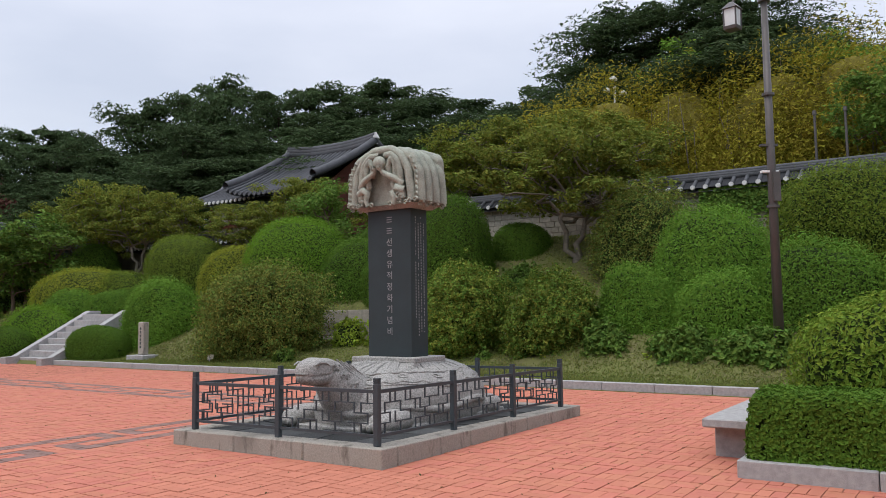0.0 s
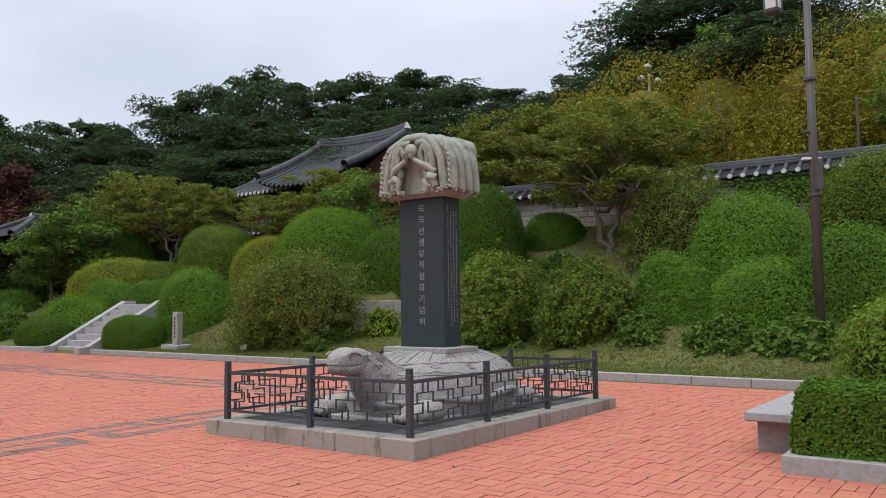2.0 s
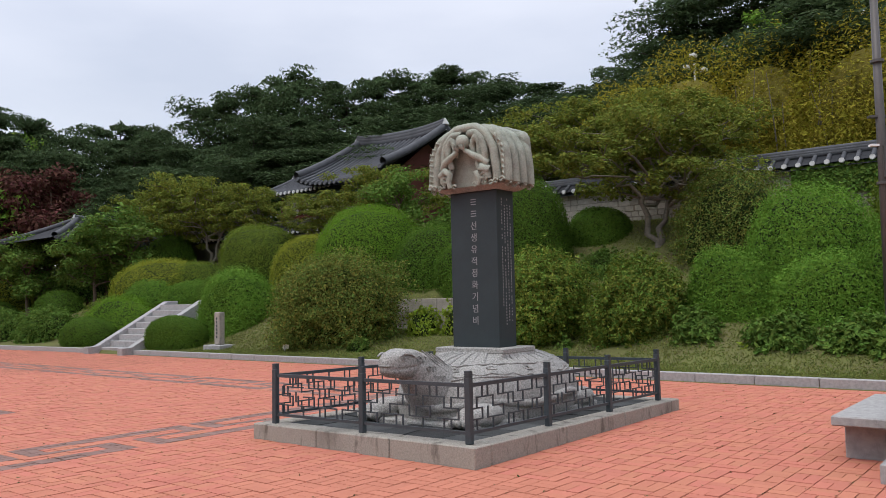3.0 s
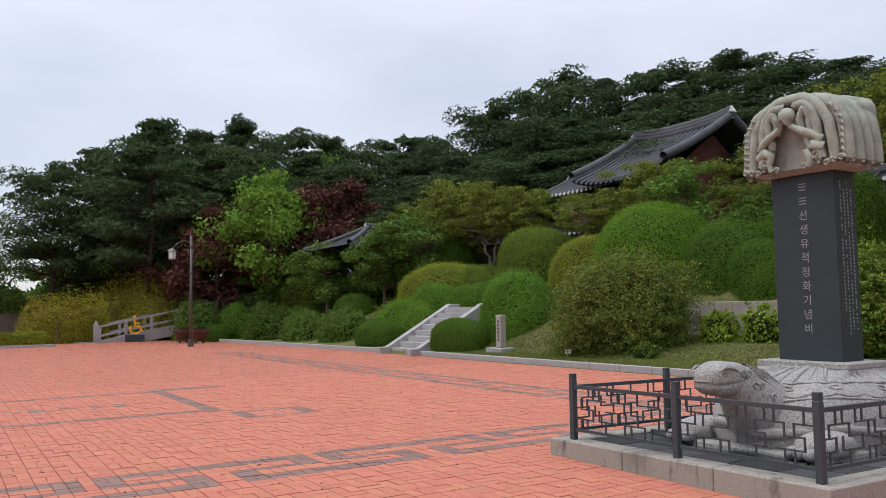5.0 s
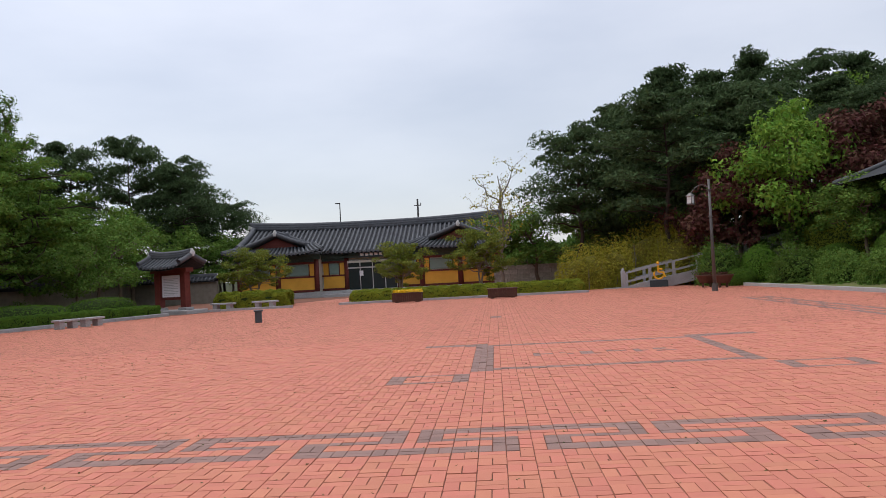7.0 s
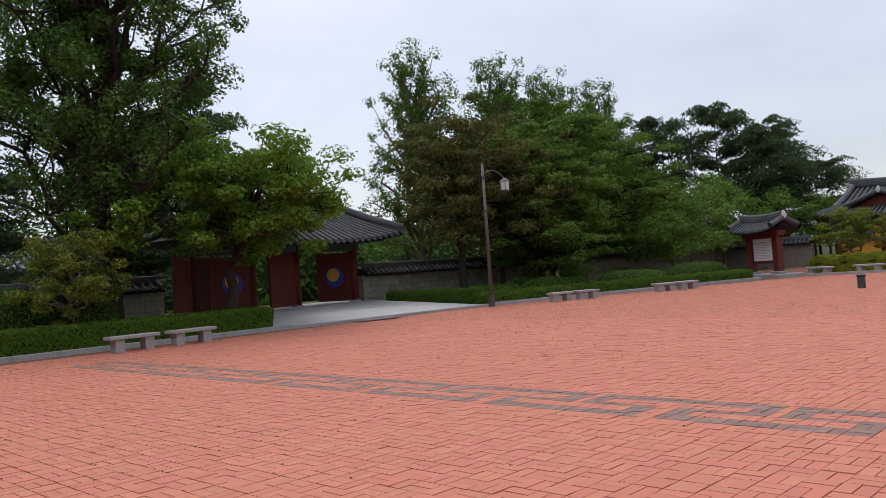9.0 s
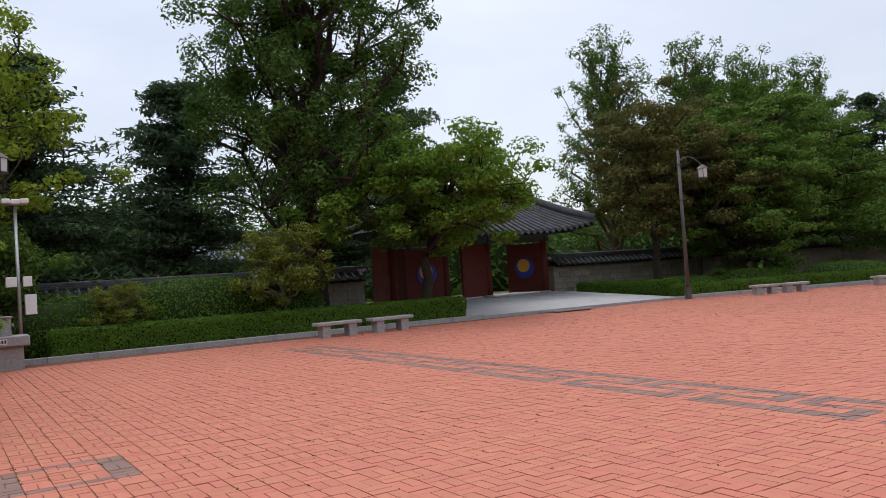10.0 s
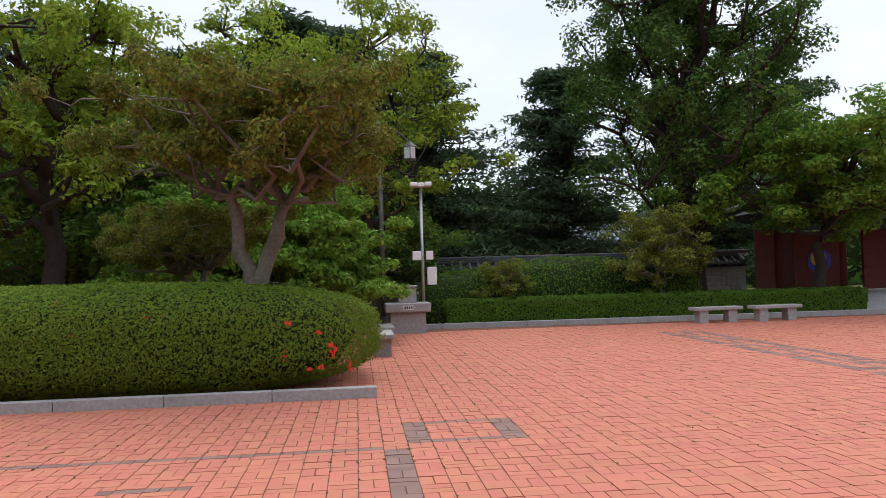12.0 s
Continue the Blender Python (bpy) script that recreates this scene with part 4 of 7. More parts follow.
def make_cap(T, z0):
    """The carved cap: two dragons that hold a pearl, their bodies drooping over the block."""
    bm = bx(-0.40, -0.22, z0, 0.40, 0.22, z0 + 0.05, taper=-0.25)
    part("cap_bed", bm, M["granite_pink"], T)
    zb = z0 + 0.05
    pcs = []
    th = np.linspace(-0.06, np.pi / 2, 26)
    ph = np.arange(56) * 2 * np.pi / 56
    Tt, Pp = np.meshgrid(th, ph, indexing="ij")
    d = np.stack([np.cos(Tt) * np.cos(Pp), np.cos(Tt) * np.sin(Pp), np.sin(Tt)], -1).reshape(-1, 3)
    e = np.array([0.455, 0.225, 0.63])
    r = (np.abs(d / e) ** 3.2).sum(1) ** (-1 / 3.2)
    V = d * r[:, None] + np.array([0, 0, zb])
    i, j = np.meshgrid(np.arange(25), np.arange(56), indexing="ij")
    Q = np.stack([i * 56 + j, i * 56 + (j + 1) % 56, (i + 1) * 56 + (j + 1) % 56, (i + 1) * 56 + j], -1).reshape(-1, 4)
    pcs.append((V, Q))

    def scaled(path, r0, r1, n=70, sides=12):
        P = np.asarray(path, float)
        t = np.linspace(0, 1, len(P))
        tt = np.linspace(0, 1, n)
        P2 = np.stack([np.interp(tt, t, P[:, k]) for k in range(3)], -1)
        for _ in range(3):
            P2[1:-1] = (P2[:-2] + P2[1:-1] * 2 + P2[2:]) / 4
        rr = np.linspace(r0, r1, n)
        V, Q = tube(P2, rr, sides)
        # overlapping scales: low pointed domes in staggered rings
        Tn = np.gradient(P2, axis=0)
        Tn /= np.linalg.norm(Tn, axis=1)[:, None] + 1e-9
        step = np.linalg.norm(np.diff(P2, axis=0), axis=1).sum()
        rings = max(4, int(step / 0.031))
        around = max(6, int(6.28 * (r0 + r1) / 2 / 0.036))
        out = [(V, Q)]
        hexa = np.arange(6) * np.pi / 3
        for i in range(rings):
            q = min(n - 1, int((i + 0.5) / rings * n))
            t_ = Tn[q]
            ref = np.array([1.0, 0, 0]) if abs(t_[2]) > 0.9 else np.array([0, 0, 1.0])
            A = np.cross(t_, ref)
            A /= np.linalg.norm(A)
            B = np.cross(t_, A)
            for w in range(around):
                a = (w + 0.5 * (i % 2)) * 2 * np.pi / around
                o = A * math.cos(a) + B * math.sin(a)
                side = np.cross(t_, o)
                c = P2[q] + o * rr[q] * 0.97
                ring = c + 0.0195 * (np.cos(hexa)[:, None] * side + np.sin(hexa)[:, None] * t_ * 1.1)
                tip = c + o * 0.0075 + t_ * 0.007
                vv = np.concatenate([ring, tip[None]])
                ff = np.array([[0, 1, 2, 6], [2, 3, 4, 6], [4, 5, 0, 6]])
                out.append((vv, ff))
        return join(out)
    H = zb
    def curl(x, y, z, r, s):
        return tube([(x + s * r * math.cos(a) * (1 - a / 9), y, z + r * math.sin(a) * (1 - a / 9)) for a in np.linspace(0, 7.5, 16)], np.linspace(r * 0.42, r * 0.25, 16), 6)
    for s in (-1, 1):
        # tails draped side by side over the end, each with a curled tip
        for k, yy in enumerate((-0.235, -0.08, 0.08, 0.235)):
            lift = 0.02 * (k in (1, 2))
            pcs.append(scaled([(s * 0.04, yy * 0.75, H + 0.67 + lift), (s * 0.24, yy, H + 0.67 + lift), (s * 0.42, yy, H + 0.59), (s * 0.515, yy, H + 0.41), (s * 0.540, yy, H + 0.20), (s * 0.545, yy, H + 0.02)], 0.062, 0.064))
            pcs.append(curl(s * 0.55, yy, H - 0.015, 0.045, s))
        # the great arch over the face, then a second one inside it
        pcs.append(scaled([(-s * 0.06, -0.25, H + 0.71), (s * 0.14, -0.28, H + 0.70), (s * 0.30, -0.29, H + 0.60), (s * 0.405, -0.295, H + 0.42), (s * 0.435, -0.295, H + 0.22), (s * 0.455, -0.285, H + 0.03)], 0.055, 0.052))
        pcs.append(scaled([(s * 0.06, -0.30, H + 0.63), (s * 0.17, -0.325, H + 0.625), (s * 0.265, -0.33, H + 0.53), (s * 0.305, -0.33, H + 0.38), (s * 0.305, -0.325, H + 0.22), (s * 0.335, -0.31, H + 0.06)], 0.043, 0.045))
        # looped neck beside the pearl
        pcs.append(scaled([(s * 0.14, -0.32, H + 0.36), (s * 0.125, -0.335, H + 0.48), (s * 0.175, -0.34, H + 0.575), (s * 0.235, -0.335, H + 0.50), (s * 0.235, -0.33, H + 0.36), (s * 0.195, -0.325, H + 0.25), (s * 0.25, -0.32, H + 0.14)], 0.036, 0.042))
        # smooth arm to the pearl, fingers under it
        pcs.append(tube([(s * 0.34, -0.315, H + 0.24), (s * 0.25, -0.37, H + 0.31), (s * 0.15, -0.385, H + 0.36), (s * 0.05, -0.385, H + 0.42)], [0.045, 0.042, 0.036, 0.026], 10))
        for k in range(3):
            pcs.append(tube([(s * 0.05, -0.385, H + 0.42), (s * (0.015 + 0.03 * k), -0.43, H + 0.45), (s * (0.01 + 0.03 * k), -0.44, H + 0.485)], [0.016, 0.014, 0.010], 6))
        # bent hind leg, claws and cloud curls at the foot
        pcs.append(tube([(s * 0.36, -0.32, H + 0.16), (s * 0.26, -0.36, H + 0.20), (s * 0.19, -0.365, H + 0.15), (s * 0.23, -0.35, H + 0.07), (s * 0.20, -0.35, H - 0.01)], [0.05, 0.048, 0.042, 0.034, 0.03], 10))
        for k in range(6):
            pcs.append(curl(s * (0.155 + 0.075 * k), -0.335 + 0.008 * (k % 2), H + 0.0 + 0.014 * (k % 3), 0.036, 1 if k % 2 else -1))
        pcs.append(curl(s * 0.285, -0.345, H + 0.09, 0.05, s))
        # flat plate behind the tails, jagged fins along the corner
        for k in range(9):
            z = H + 0.04 + 0.065 * k
            x = s * (0.515 - 0.012 * max(0, k - 5) ** 2)
            pcs.append(tube([(x, -0.285, z), (x + s * 0.03, -0.315, z + 0.012), (x + s * 0.045, -0.32, z - 0.022)], [0.022, 0.016, 0.004], 5))
        # trailing tails behind
        for xx in (0.12, 0.30, 0.46):
            pcs.append(scaled([(s * xx * 0.5, 0.20, H + 0.68), (s * xx, 0.26, H + 0.60), (s * xx, 0.29, H + 0.4), (s * xx, 0.28, H + 0.02)], 0.085, 0.075))
    th = np.linspace(-np.pi / 2, np.pi / 2, 14)
    Tt, Pp = np.meshgrid(th, np.arange(20) * 2 * np.pi / 20, indexing="ij")
    V = np.stack([np.cos(Tt) * np.cos(Pp) * 0.085, np.cos(Tt) * np.sin(Pp) * 0.085 - 0.36, np.sin(Tt) * 0.085 + H + 0.53], -1).reshape(-1, 3)
    i, j = np.meshgrid(np.arange(13), np.arange(20), indexing="ij")
    pcs.append((V, np.stack([i * 20 + j, i * 20 + (j + 1) % 20, (i + 1) * 20 + (j + 1) % 20, (i + 1) * 20 + j], -1).reshape(-1, 4)))
    V, F = join(pcs)
    child("carved_cap", mesh_from("carved_cap", V, F, M["marble"], True), T, "cream stone cap carved with coiling dragons and a pearl")


make_monument()


# ---- kerbs, stairs, walls of the garden ----
kerb_row("kerb_north_east", -19.25, KERB_N, 14.0, KERB_N, 0.18, 0.15, "grey granite kerbstones along the lawn edge", 1.0)
kerb_row("kerb_north_west", -38.5, 7.0, -21.75, KERB_N, 0.18, 0.15, "grey granite kerbstones along the shrub bed", 1.0)


def make_stairs():
    S = thing("garden_stairs", pose(-21.65, 8.0, 0), "granite garden stairs climbing between clipped shrubs", "stairs", "", "structure")
    n, w, run, rise = 8, 2.1, 0.31, 0.195
    for i in range(n):
        part("step", bx(0.3, i * run, -0.1, w, n * run + 0.3, (i + 1) * rise - 0.0, bevel=0.01) if i == n - 1 else bx(0.3, i * run, -0.1 + i * rise * 0.5, w, (i + 1) * run + 0.06, (i + 1) * rise, bevel=0.01), M["granite"], S)
    for x0 in (0.0, w):
        V = np.array([(x0, -0.45, -0.1), (x0, -0.45, 0.22), (x0, -0.1, 0.22), (x0, n * run, n * rise + 0.12), (x0, n * run + 0.4, n * rise + 0.12), (x0, n * run + 0.4, -0.1)])
        V = np.concatenate([V, V + np.array([0.3, 0, 0])])
        bm = bmesh.new()
        vs = [bm.verts.new(v) for v in V]
        bm.faces.new(vs[:6])
        bm.faces.new(vs[6:][::-1])
        for i in range(6):
            bm.faces.new((vs[(i + 1) % 6], vs[i], vs[6 + i], vs[6 + (i + 1) % 6]))
        bmesh.ops.bevel(bm, geom=bm.edges[:], offset=0.015, segments=1, affect="EDGES")
        part("cheek_wall", bm, M["granite"], S, "sloping granite cheek wall")


make_stairs()


def stone_wall(name, x0, x1, y, zb, zt, bw, bh, label, seed, mat="rubble", depth=0.35, blocks=True, z_right=None, rz=0.0, joint=0.012):
    """A wall of coursed blocks along x (before turning), each block a part set proud of the mortar."""
    rng = np.random.default_rng(seed)
    L = x1 - x0
    W = thing(name, pose(x0, y, 0, 0, 0, rz), label, "wall", "", "structure")
    part("mortar_core", bx(0, 0.02, zb - 0.4, L, depth, zt - 0.01), M["mortar"], W, "sandy mortar")
    if not blocks:
        return W
    rows = max(1, round((zt - zb) / bh))
    hh = (zt - zb) / rows
    pool = {}
    for r in range(rows):
        x = -rng.uniform(0, bw) if r % 2 else 0
        while x < L - 0.02:
            w = bw * rng.choice([0.8, 1.0, 1.0, 1.25])
            a, b = max(0, x), min(L, x + w)
            if b - a > 0.08:
                key = round((b - a) / 0.05)
                if key not in pool:
                    bm = bx(joint / 2, 0, joint / 2, key * 0.05 - joint / 2, 0.08, hh - joint / 2, bevel=0.012)
                    me = bpy.data.meshes.new("stone")
                    bm.to_mesh(me)
                    bm.free()
                    me.materials.append(M[mat])
                    pool[key] = me
                child("stone", pool[key], W, at=pose(a, rng.normal(0, 0.005), zb + r * hh))
            x += w
    return W


def tile_roof(parent, L, W, zr, ze, at=None, pitch=0.30, upturn=0.25, rad=0.065, ends=True, ridge_h=0.22, ridge_rise=0.25, white=False, back=True, hip=0.0, sag=0.10, tile="tile"):
    """A tiled roof with a sagging slope on both sides of a ridge along x: bed, single rows of cover tiles, ridge, end tiles. hip: by how much the ridge is shorter than the eaves, at each end."""
    rows = max(2, int(round(2 * L / pitch)))
    us = (np.arange(rows) + 0.5) / rows * 2 - 1
    v = np.linspace(0, 1, 7)
    k0 = ridge_h / 0.22

    def zz(u, v):
        return zr - (zr - ze) * (v + sag * 2.2 * v * (1 - v)) + upturn * np.abs(u) ** 3 * (0.35 + 0.65 * v)

    def xx(u, v):
        return u * (L - hip * (1 - v))
    sides = (-1, 1) if back else (-1,)
    bed = []
    uu = np.linspace(-1, 1, 17)
    i, j = np.meshgrid(np.arange(16), np.arange(6), indexing="ij")
    Q = np.stack([i * 7 + j, (i + 1) * 7 + j, (i + 1) * 7 + j + 1, i * 7 + j + 1], -1).reshape(-1, 4)
    for sgn in sides:
        U, Vv = np.meshgrid(uu, v, indexing="ij")
        P = np.stack([xx(U, Vv), sgn * Vv * W, zz(U, Vv)], -1).reshape(-1, 3)
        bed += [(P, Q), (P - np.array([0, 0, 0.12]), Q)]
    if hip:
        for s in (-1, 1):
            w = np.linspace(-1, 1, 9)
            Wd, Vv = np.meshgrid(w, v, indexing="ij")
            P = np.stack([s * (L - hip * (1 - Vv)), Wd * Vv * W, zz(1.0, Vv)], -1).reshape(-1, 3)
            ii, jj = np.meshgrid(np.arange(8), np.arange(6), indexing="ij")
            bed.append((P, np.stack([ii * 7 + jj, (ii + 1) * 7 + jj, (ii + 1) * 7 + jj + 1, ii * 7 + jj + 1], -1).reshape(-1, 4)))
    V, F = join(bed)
    # bed coloured as the shaded gaps between the tile rows
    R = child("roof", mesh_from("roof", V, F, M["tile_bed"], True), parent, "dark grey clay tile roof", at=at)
    disc = bpy.data.meshes.new("eave_tile")
    bm = bmesh.new()
    bmesh.ops.create_cone(bm, cap_ends=True, segments=10, radius1=rad * 1.25, radius2=rad * 1.1, depth=0.04)
    bm.to_mesh(disc)
    bm.free()
    disc.materials.append(M["tile_white"] if white else M["tile"])
    for sgn in sides:
        for u in us:
            pts = np.stack([xx(u, v), sgn * v * W * 1.01, zz(u, v) + rad * 0.3], -1)
            V, F = tube(pts, [rad] * 7, 7)
            child("cover_tile", mesh_from("cover_tile", V, F, M[tile], True), R)
            if ends and sgn < 0:
                child("eave_tile", disc, R, at=Matrix.Translation((xx(u, 1.0), sgn * (W * 1.01 + 0.012), float(zz(u, 1.0)) + rad * 0.3)) @ pose(0, 0, 0, 80, 0, 0))
    ridge = []
    uu = np.linspace(-1, 1, 21)
    for k, (rw, dz) in enumerate(((0.13, 0.04), (0.12, 0.12), (0.10, 0.20))):
        pts = np.stack([uu * (L - hip) * (1.0 + 0.01 * k), uu * 0, zr + dz * ridge_h / 0.2 + ridge_rise * np.abs(uu) ** 2.5], -1)
        ridge.append(tube(pts, [rw * k0] * 21, 8))
    for s in (-1, 1):
        for sg in sides:
            vv = np.linspace(0, 1, 9)
            pts = np.stack([s * (L * 0.985 - hip * (1 - vv)), sg * vv * W, zz(1.0, vv) + 0.10 * k0], -1)
            ridge.append(tube(pts, [0.12 * k0] * 9, 8))
    V, F = join(ridge)
    child("ridge", mesh_from("ridge", V, F, M[tile], True), R, "built-up ridge of stacked tiles")
    for s in (-1, 1):
        e = L - hip
        V, F = tube([(s * e * 0.98, 0, zr + ridge_rise), (s * e * 1.015, 0, zr + ridge_rise + 0.12 * k0), (s * e, 0, zr + ridge_rise + 0.30 * k0)], [0.14 * k0, 0.13 * k0, 0.06], 8)
        child("ridge_end", mesh_from("ridge_end", V, F, M["tile_white"], True), R, "pale ridge end tile")
    return R


def capped_wall(name, x0, x1, y, zb, zt, label, seed, blocks=True, bw=0.42, bh=0.24, mat="rubble", white=True, rz=0.0, pitch=0.32):
    W = stone_wall(name, x0, x1, y, zb, zt, bw, bh, label, seed, mat, 0.4, blocks, rz=rz)
    L = (x1 - x0) / 2
    tile_roof(W, L, 0.42, zt + 0.34, zt + 0.06, at=pose(L, 0.2, 0), pitch=pitch, upturn=0.0, rad=0.06, ridge_h=0.16, ridge_rise=0.0, white=white)
    return W


capped_wall("wall_north", -9.6, 9.0, 17.0, 3.40, 4.84, "pale stone block wall with a dark tiled cap above the garden", 3, True, 0.31, 0.19, pitch=0.36)
capped_wall("wall_shrine", -34.0, -18.6, 17.6, 3.6, 4.55, "dark stone wall with a tiled cap beside the shrine", 4, blocks=False)
stone_wall("wall_retaining", -13.2, -2.8, 12.0, 0.42, 1.58, 0.55, 0.36, "low granite retaining wall with grass on top", 6, "rubble")


def make_shrine():
    z = float(land(-21, 20))
    S = thing("shrine_building", pose(-21.0, 22.7, -0.16), "traditional shrine hall with a dark tiled gable roof and red walls", "building")
    part("platform", bx(-2.6, -3.4, z - 1.5, 2.6, 3.4, 4.4), M["granite"], S)
    part("wall", bx(-1.7, -2.4, 4.4, 1.7, 2.4, 7.3), M["wood_red_wall"], S, "faded red timber wall")
    for x in (-1.8, 0, 1.8):
        part("column", cyl(bmesh.new(), x, -2.5, 4.4, 6.9, 0.17), M["wood_red"], S)
    part("beam", bx(-2.2, -2.65, 6.75, 2.2, -2.35, 7.15), M["wood_green"], S, "green painted eave beam")
    for i in range(16):
        part("rafter", bx(-2.35 + i * 0.3, -1.8, -0.06, -2.35 + i * 0.3 + 0.12, 0.0, 0.06), M["wood_green"], S, at=pose(0, -2.1, 7.25, 24, 0, 0))
    # gable ends
    for s in (-1, 1):
        V = np.array([(s * 1.65, -2.4, 7.3), (s * 1.65, 2.4, 7.3), (s * 1.65, 0, 9.0), (s * 1.72, -2.4, 7.3), (s * 1.72, 2.4, 7.3), (s * 1.72, 0, 9.0)])
        child("gable", mesh_from("gable", V, [np.array([[0, 1, 2], [3, 4, 5]]), np.array([[0, 1, 4, 3], [1, 2, 5, 4], [2, 0, 3, 5]])], M["wood_red_wall"]), S)
    tile_roof(S, 2.75, 4.15, 9.33, 6.95, pitch=0.30, upturn=0.42, rad=0.085, ridge_h=0.34, ridge_rise=0.22)
    G = thing("side_gallery", pose(-24.5, 21.2, 0), "lower gallery roof with pale eave tiles beside the shrine", "building")
    part("wall", bx(-1.9, -1.2, 3.2, 2.1, 1.6, 6.6), M["plaster"], G, "pale plaster wall with dark timbers")
    for x in (-1.8, -0.5, 0.8, 2.0):
        part("post", bx(x - 0.09, -1.32, 3.2, x + 0.09, -1.19, 6.6), M["wood_red"], G)
    part("rail", bx(-1.9, -1.31, 5.6, 2.1, -1.20, 5.75), M["wood_red"], G)
    tile_roof(G, 2.4, 2.0, 7.7, 6.75, pitch=0.30, upturn=0.1, rad=0.075, white=True, ridge_h=0.2, ridge_rise=0.05)
    H = thing("store_house", pose(-33.8, 16.4, 0.1, 0, 0, 90), "small outbuilding with a dark tiled roof among the trees", "building")
    part("wall", bx(-2.6, -1.0, 1.5, 4.0, 1.6, 4.4), M["wood_brown"], H, "dark timber wall")
    tile_roof(H, 5.5, 2.8, 5.5, 4.2, pitch=0.34, upturn=0.35, rad=0.08, ridge_h=0.24, ridge_rise=0.1, hip=2.4)


make_shrine()


# ---- lamps ----
def street_lamp(m, label, h=5.7, arm=0.75, mirror=1, thick=1.0):
    S = thing("street_lamp", m, label, "street lamp", "plaza lamps")
    bm = bmesh.new()
    cyl(bm, 0, 0, -0.3, h, 0.085 * thick, 0.05 * thick, 14)
    part("pole", bm, M["pole"], S, "brown-grey steel pole", True)
    part("base", cyl(bmesh.new(), 0, 0, -0.3, 0.35, 0.15 * thick, 0.12 * thick, 14), M["pole"], S)
    for z in (h * 0.38, h * 0.66, h * 0.90):
        part("collar", cyl(bmesh.new(), 0, 0, z, z + 0.05, 0.10 * thick, n=14), M["pole"], S)
    a = np.linspace(0, 1, 12)
    zt = h * 0.93
    pts = np.stack([mirror * arm * (a), a * 0, zt - 0.25 + 0.42 * np.sin(np.pi * (0.16 + 0.74 * a)) - 0.15 * a], -1)
    V, F = tube(pts, [0.022] * 12, 8)
    child("arm", mesh_from("arm", V, F, M["pole"], True), S)
    x, z = mirror * arm, float(pts[-1, 2])
    part("lantern_roof", cyl(bmesh.new(), x, 0, z - 0.10, z + 0.04, 0.22, 0.05, 4), M["pole"], S)
    L = part("lantern_glass", cyl(bmesh.new(), x, 0, z - 0.44, z - 0.11, 0.15, 0.17, 4), M["glass_lamp"], S, "milky lantern glass")
    bm = bmesh.new()
    for k in range(4):
        c, s_ = math.cos(k * math.pi / 2), math.sin(k * math.pi / 2)
        box(bm, x + 0.165 * c - 0.012, 0.165 * s_ - 0.012, z - 0.46, x + 0.165 * c + 0.012, 0.165 * s_ + 0.012, z - 0.09)
    cyl(bm, x, 0, z - 0.50, z - 0.44, 0.17, 0.19, 4)
    part("lantern_frame", bm, M["pole"], S)
    return S


S = street_lamp(pose(1.66, 9.7, 0.45, 0, 0, 35), "tall brown-grey lamp post with a lantern, standing in the lawn", 7.6, 0.62, -1, 1.15)
for z in (3.55, 4.05):
    part("bracket", bx(-0.20, -0.05, z, 0.12, 0.05, z + 0.04), M["white"] if z < 4 else M["pole"], S, "small white bracket plate")
part("speaker", bx(-0.03, -0.14, 3.0, 0.10, -0.08, 3.55), M["pole"], S)
street_lamp(pose(-33.7, 4.3, 0.0, 0, 0, -90), "lamp post with a hanging lantern beside the ramp planting", 5.05, 0.85, 1)
street_lamp(pose(-20.9, -26.4, 0.1, 0, 0, 135), "lamp post with a hanging lantern behind the hedge", 5.6, 0.85, 1)
street_lamp(pose(2.7, -28.0, 0.05, 0, 0, 180), "lamp post with a hanging lantern behind the drinking fountain", 5.9, 0.85, 1)


# ---- benches, planters and hedges of the plaza ----
def stone_bench(m, L=1.4, w=0.42, h=0.43, label="plain grey granite slab bench on two block legs", mat="granite"):
    B = thing("stone_bench", m, label, "bench", "stone benches")
    part("seat", bx(-L / 2, -w / 2, h - 0.09, L / 2, w / 2, h, bevel=0.012), M[mat], B)
    for s in (-1, 1):
        part("leg", bx(s * L * 0.30 - 0.13, -w * 0.38, -0.02, s * L * 0.30 + 0.13, w * 0.38, h - 0.09, bevel=0.008), M[mat], B)
    return B


stone_bench(pose(2.66, 3.0, -0.03, 0, 0, 90), 1.9, 0.46, 0.43)
for x, y, r in ((-6.3, -26.5, 3), (-7.95, -26.4, 3), (-23.2, -24.72, -20), (-24.4, -24.28, -20), (-28.3, -22.92, -20), (-29.5, -22.48, -20), (-39.2, -20.2, 75), (-39.6, -18.0, 80), (2.95, -21.5, 90), (2.85, -23.6, 90)):
    stone_bench(pose(x, y, 0, 0, 0, r), 1.05 if -31 < x < -20 else 1.4, h=0.37 if -31 < x < -20 else 0.43)


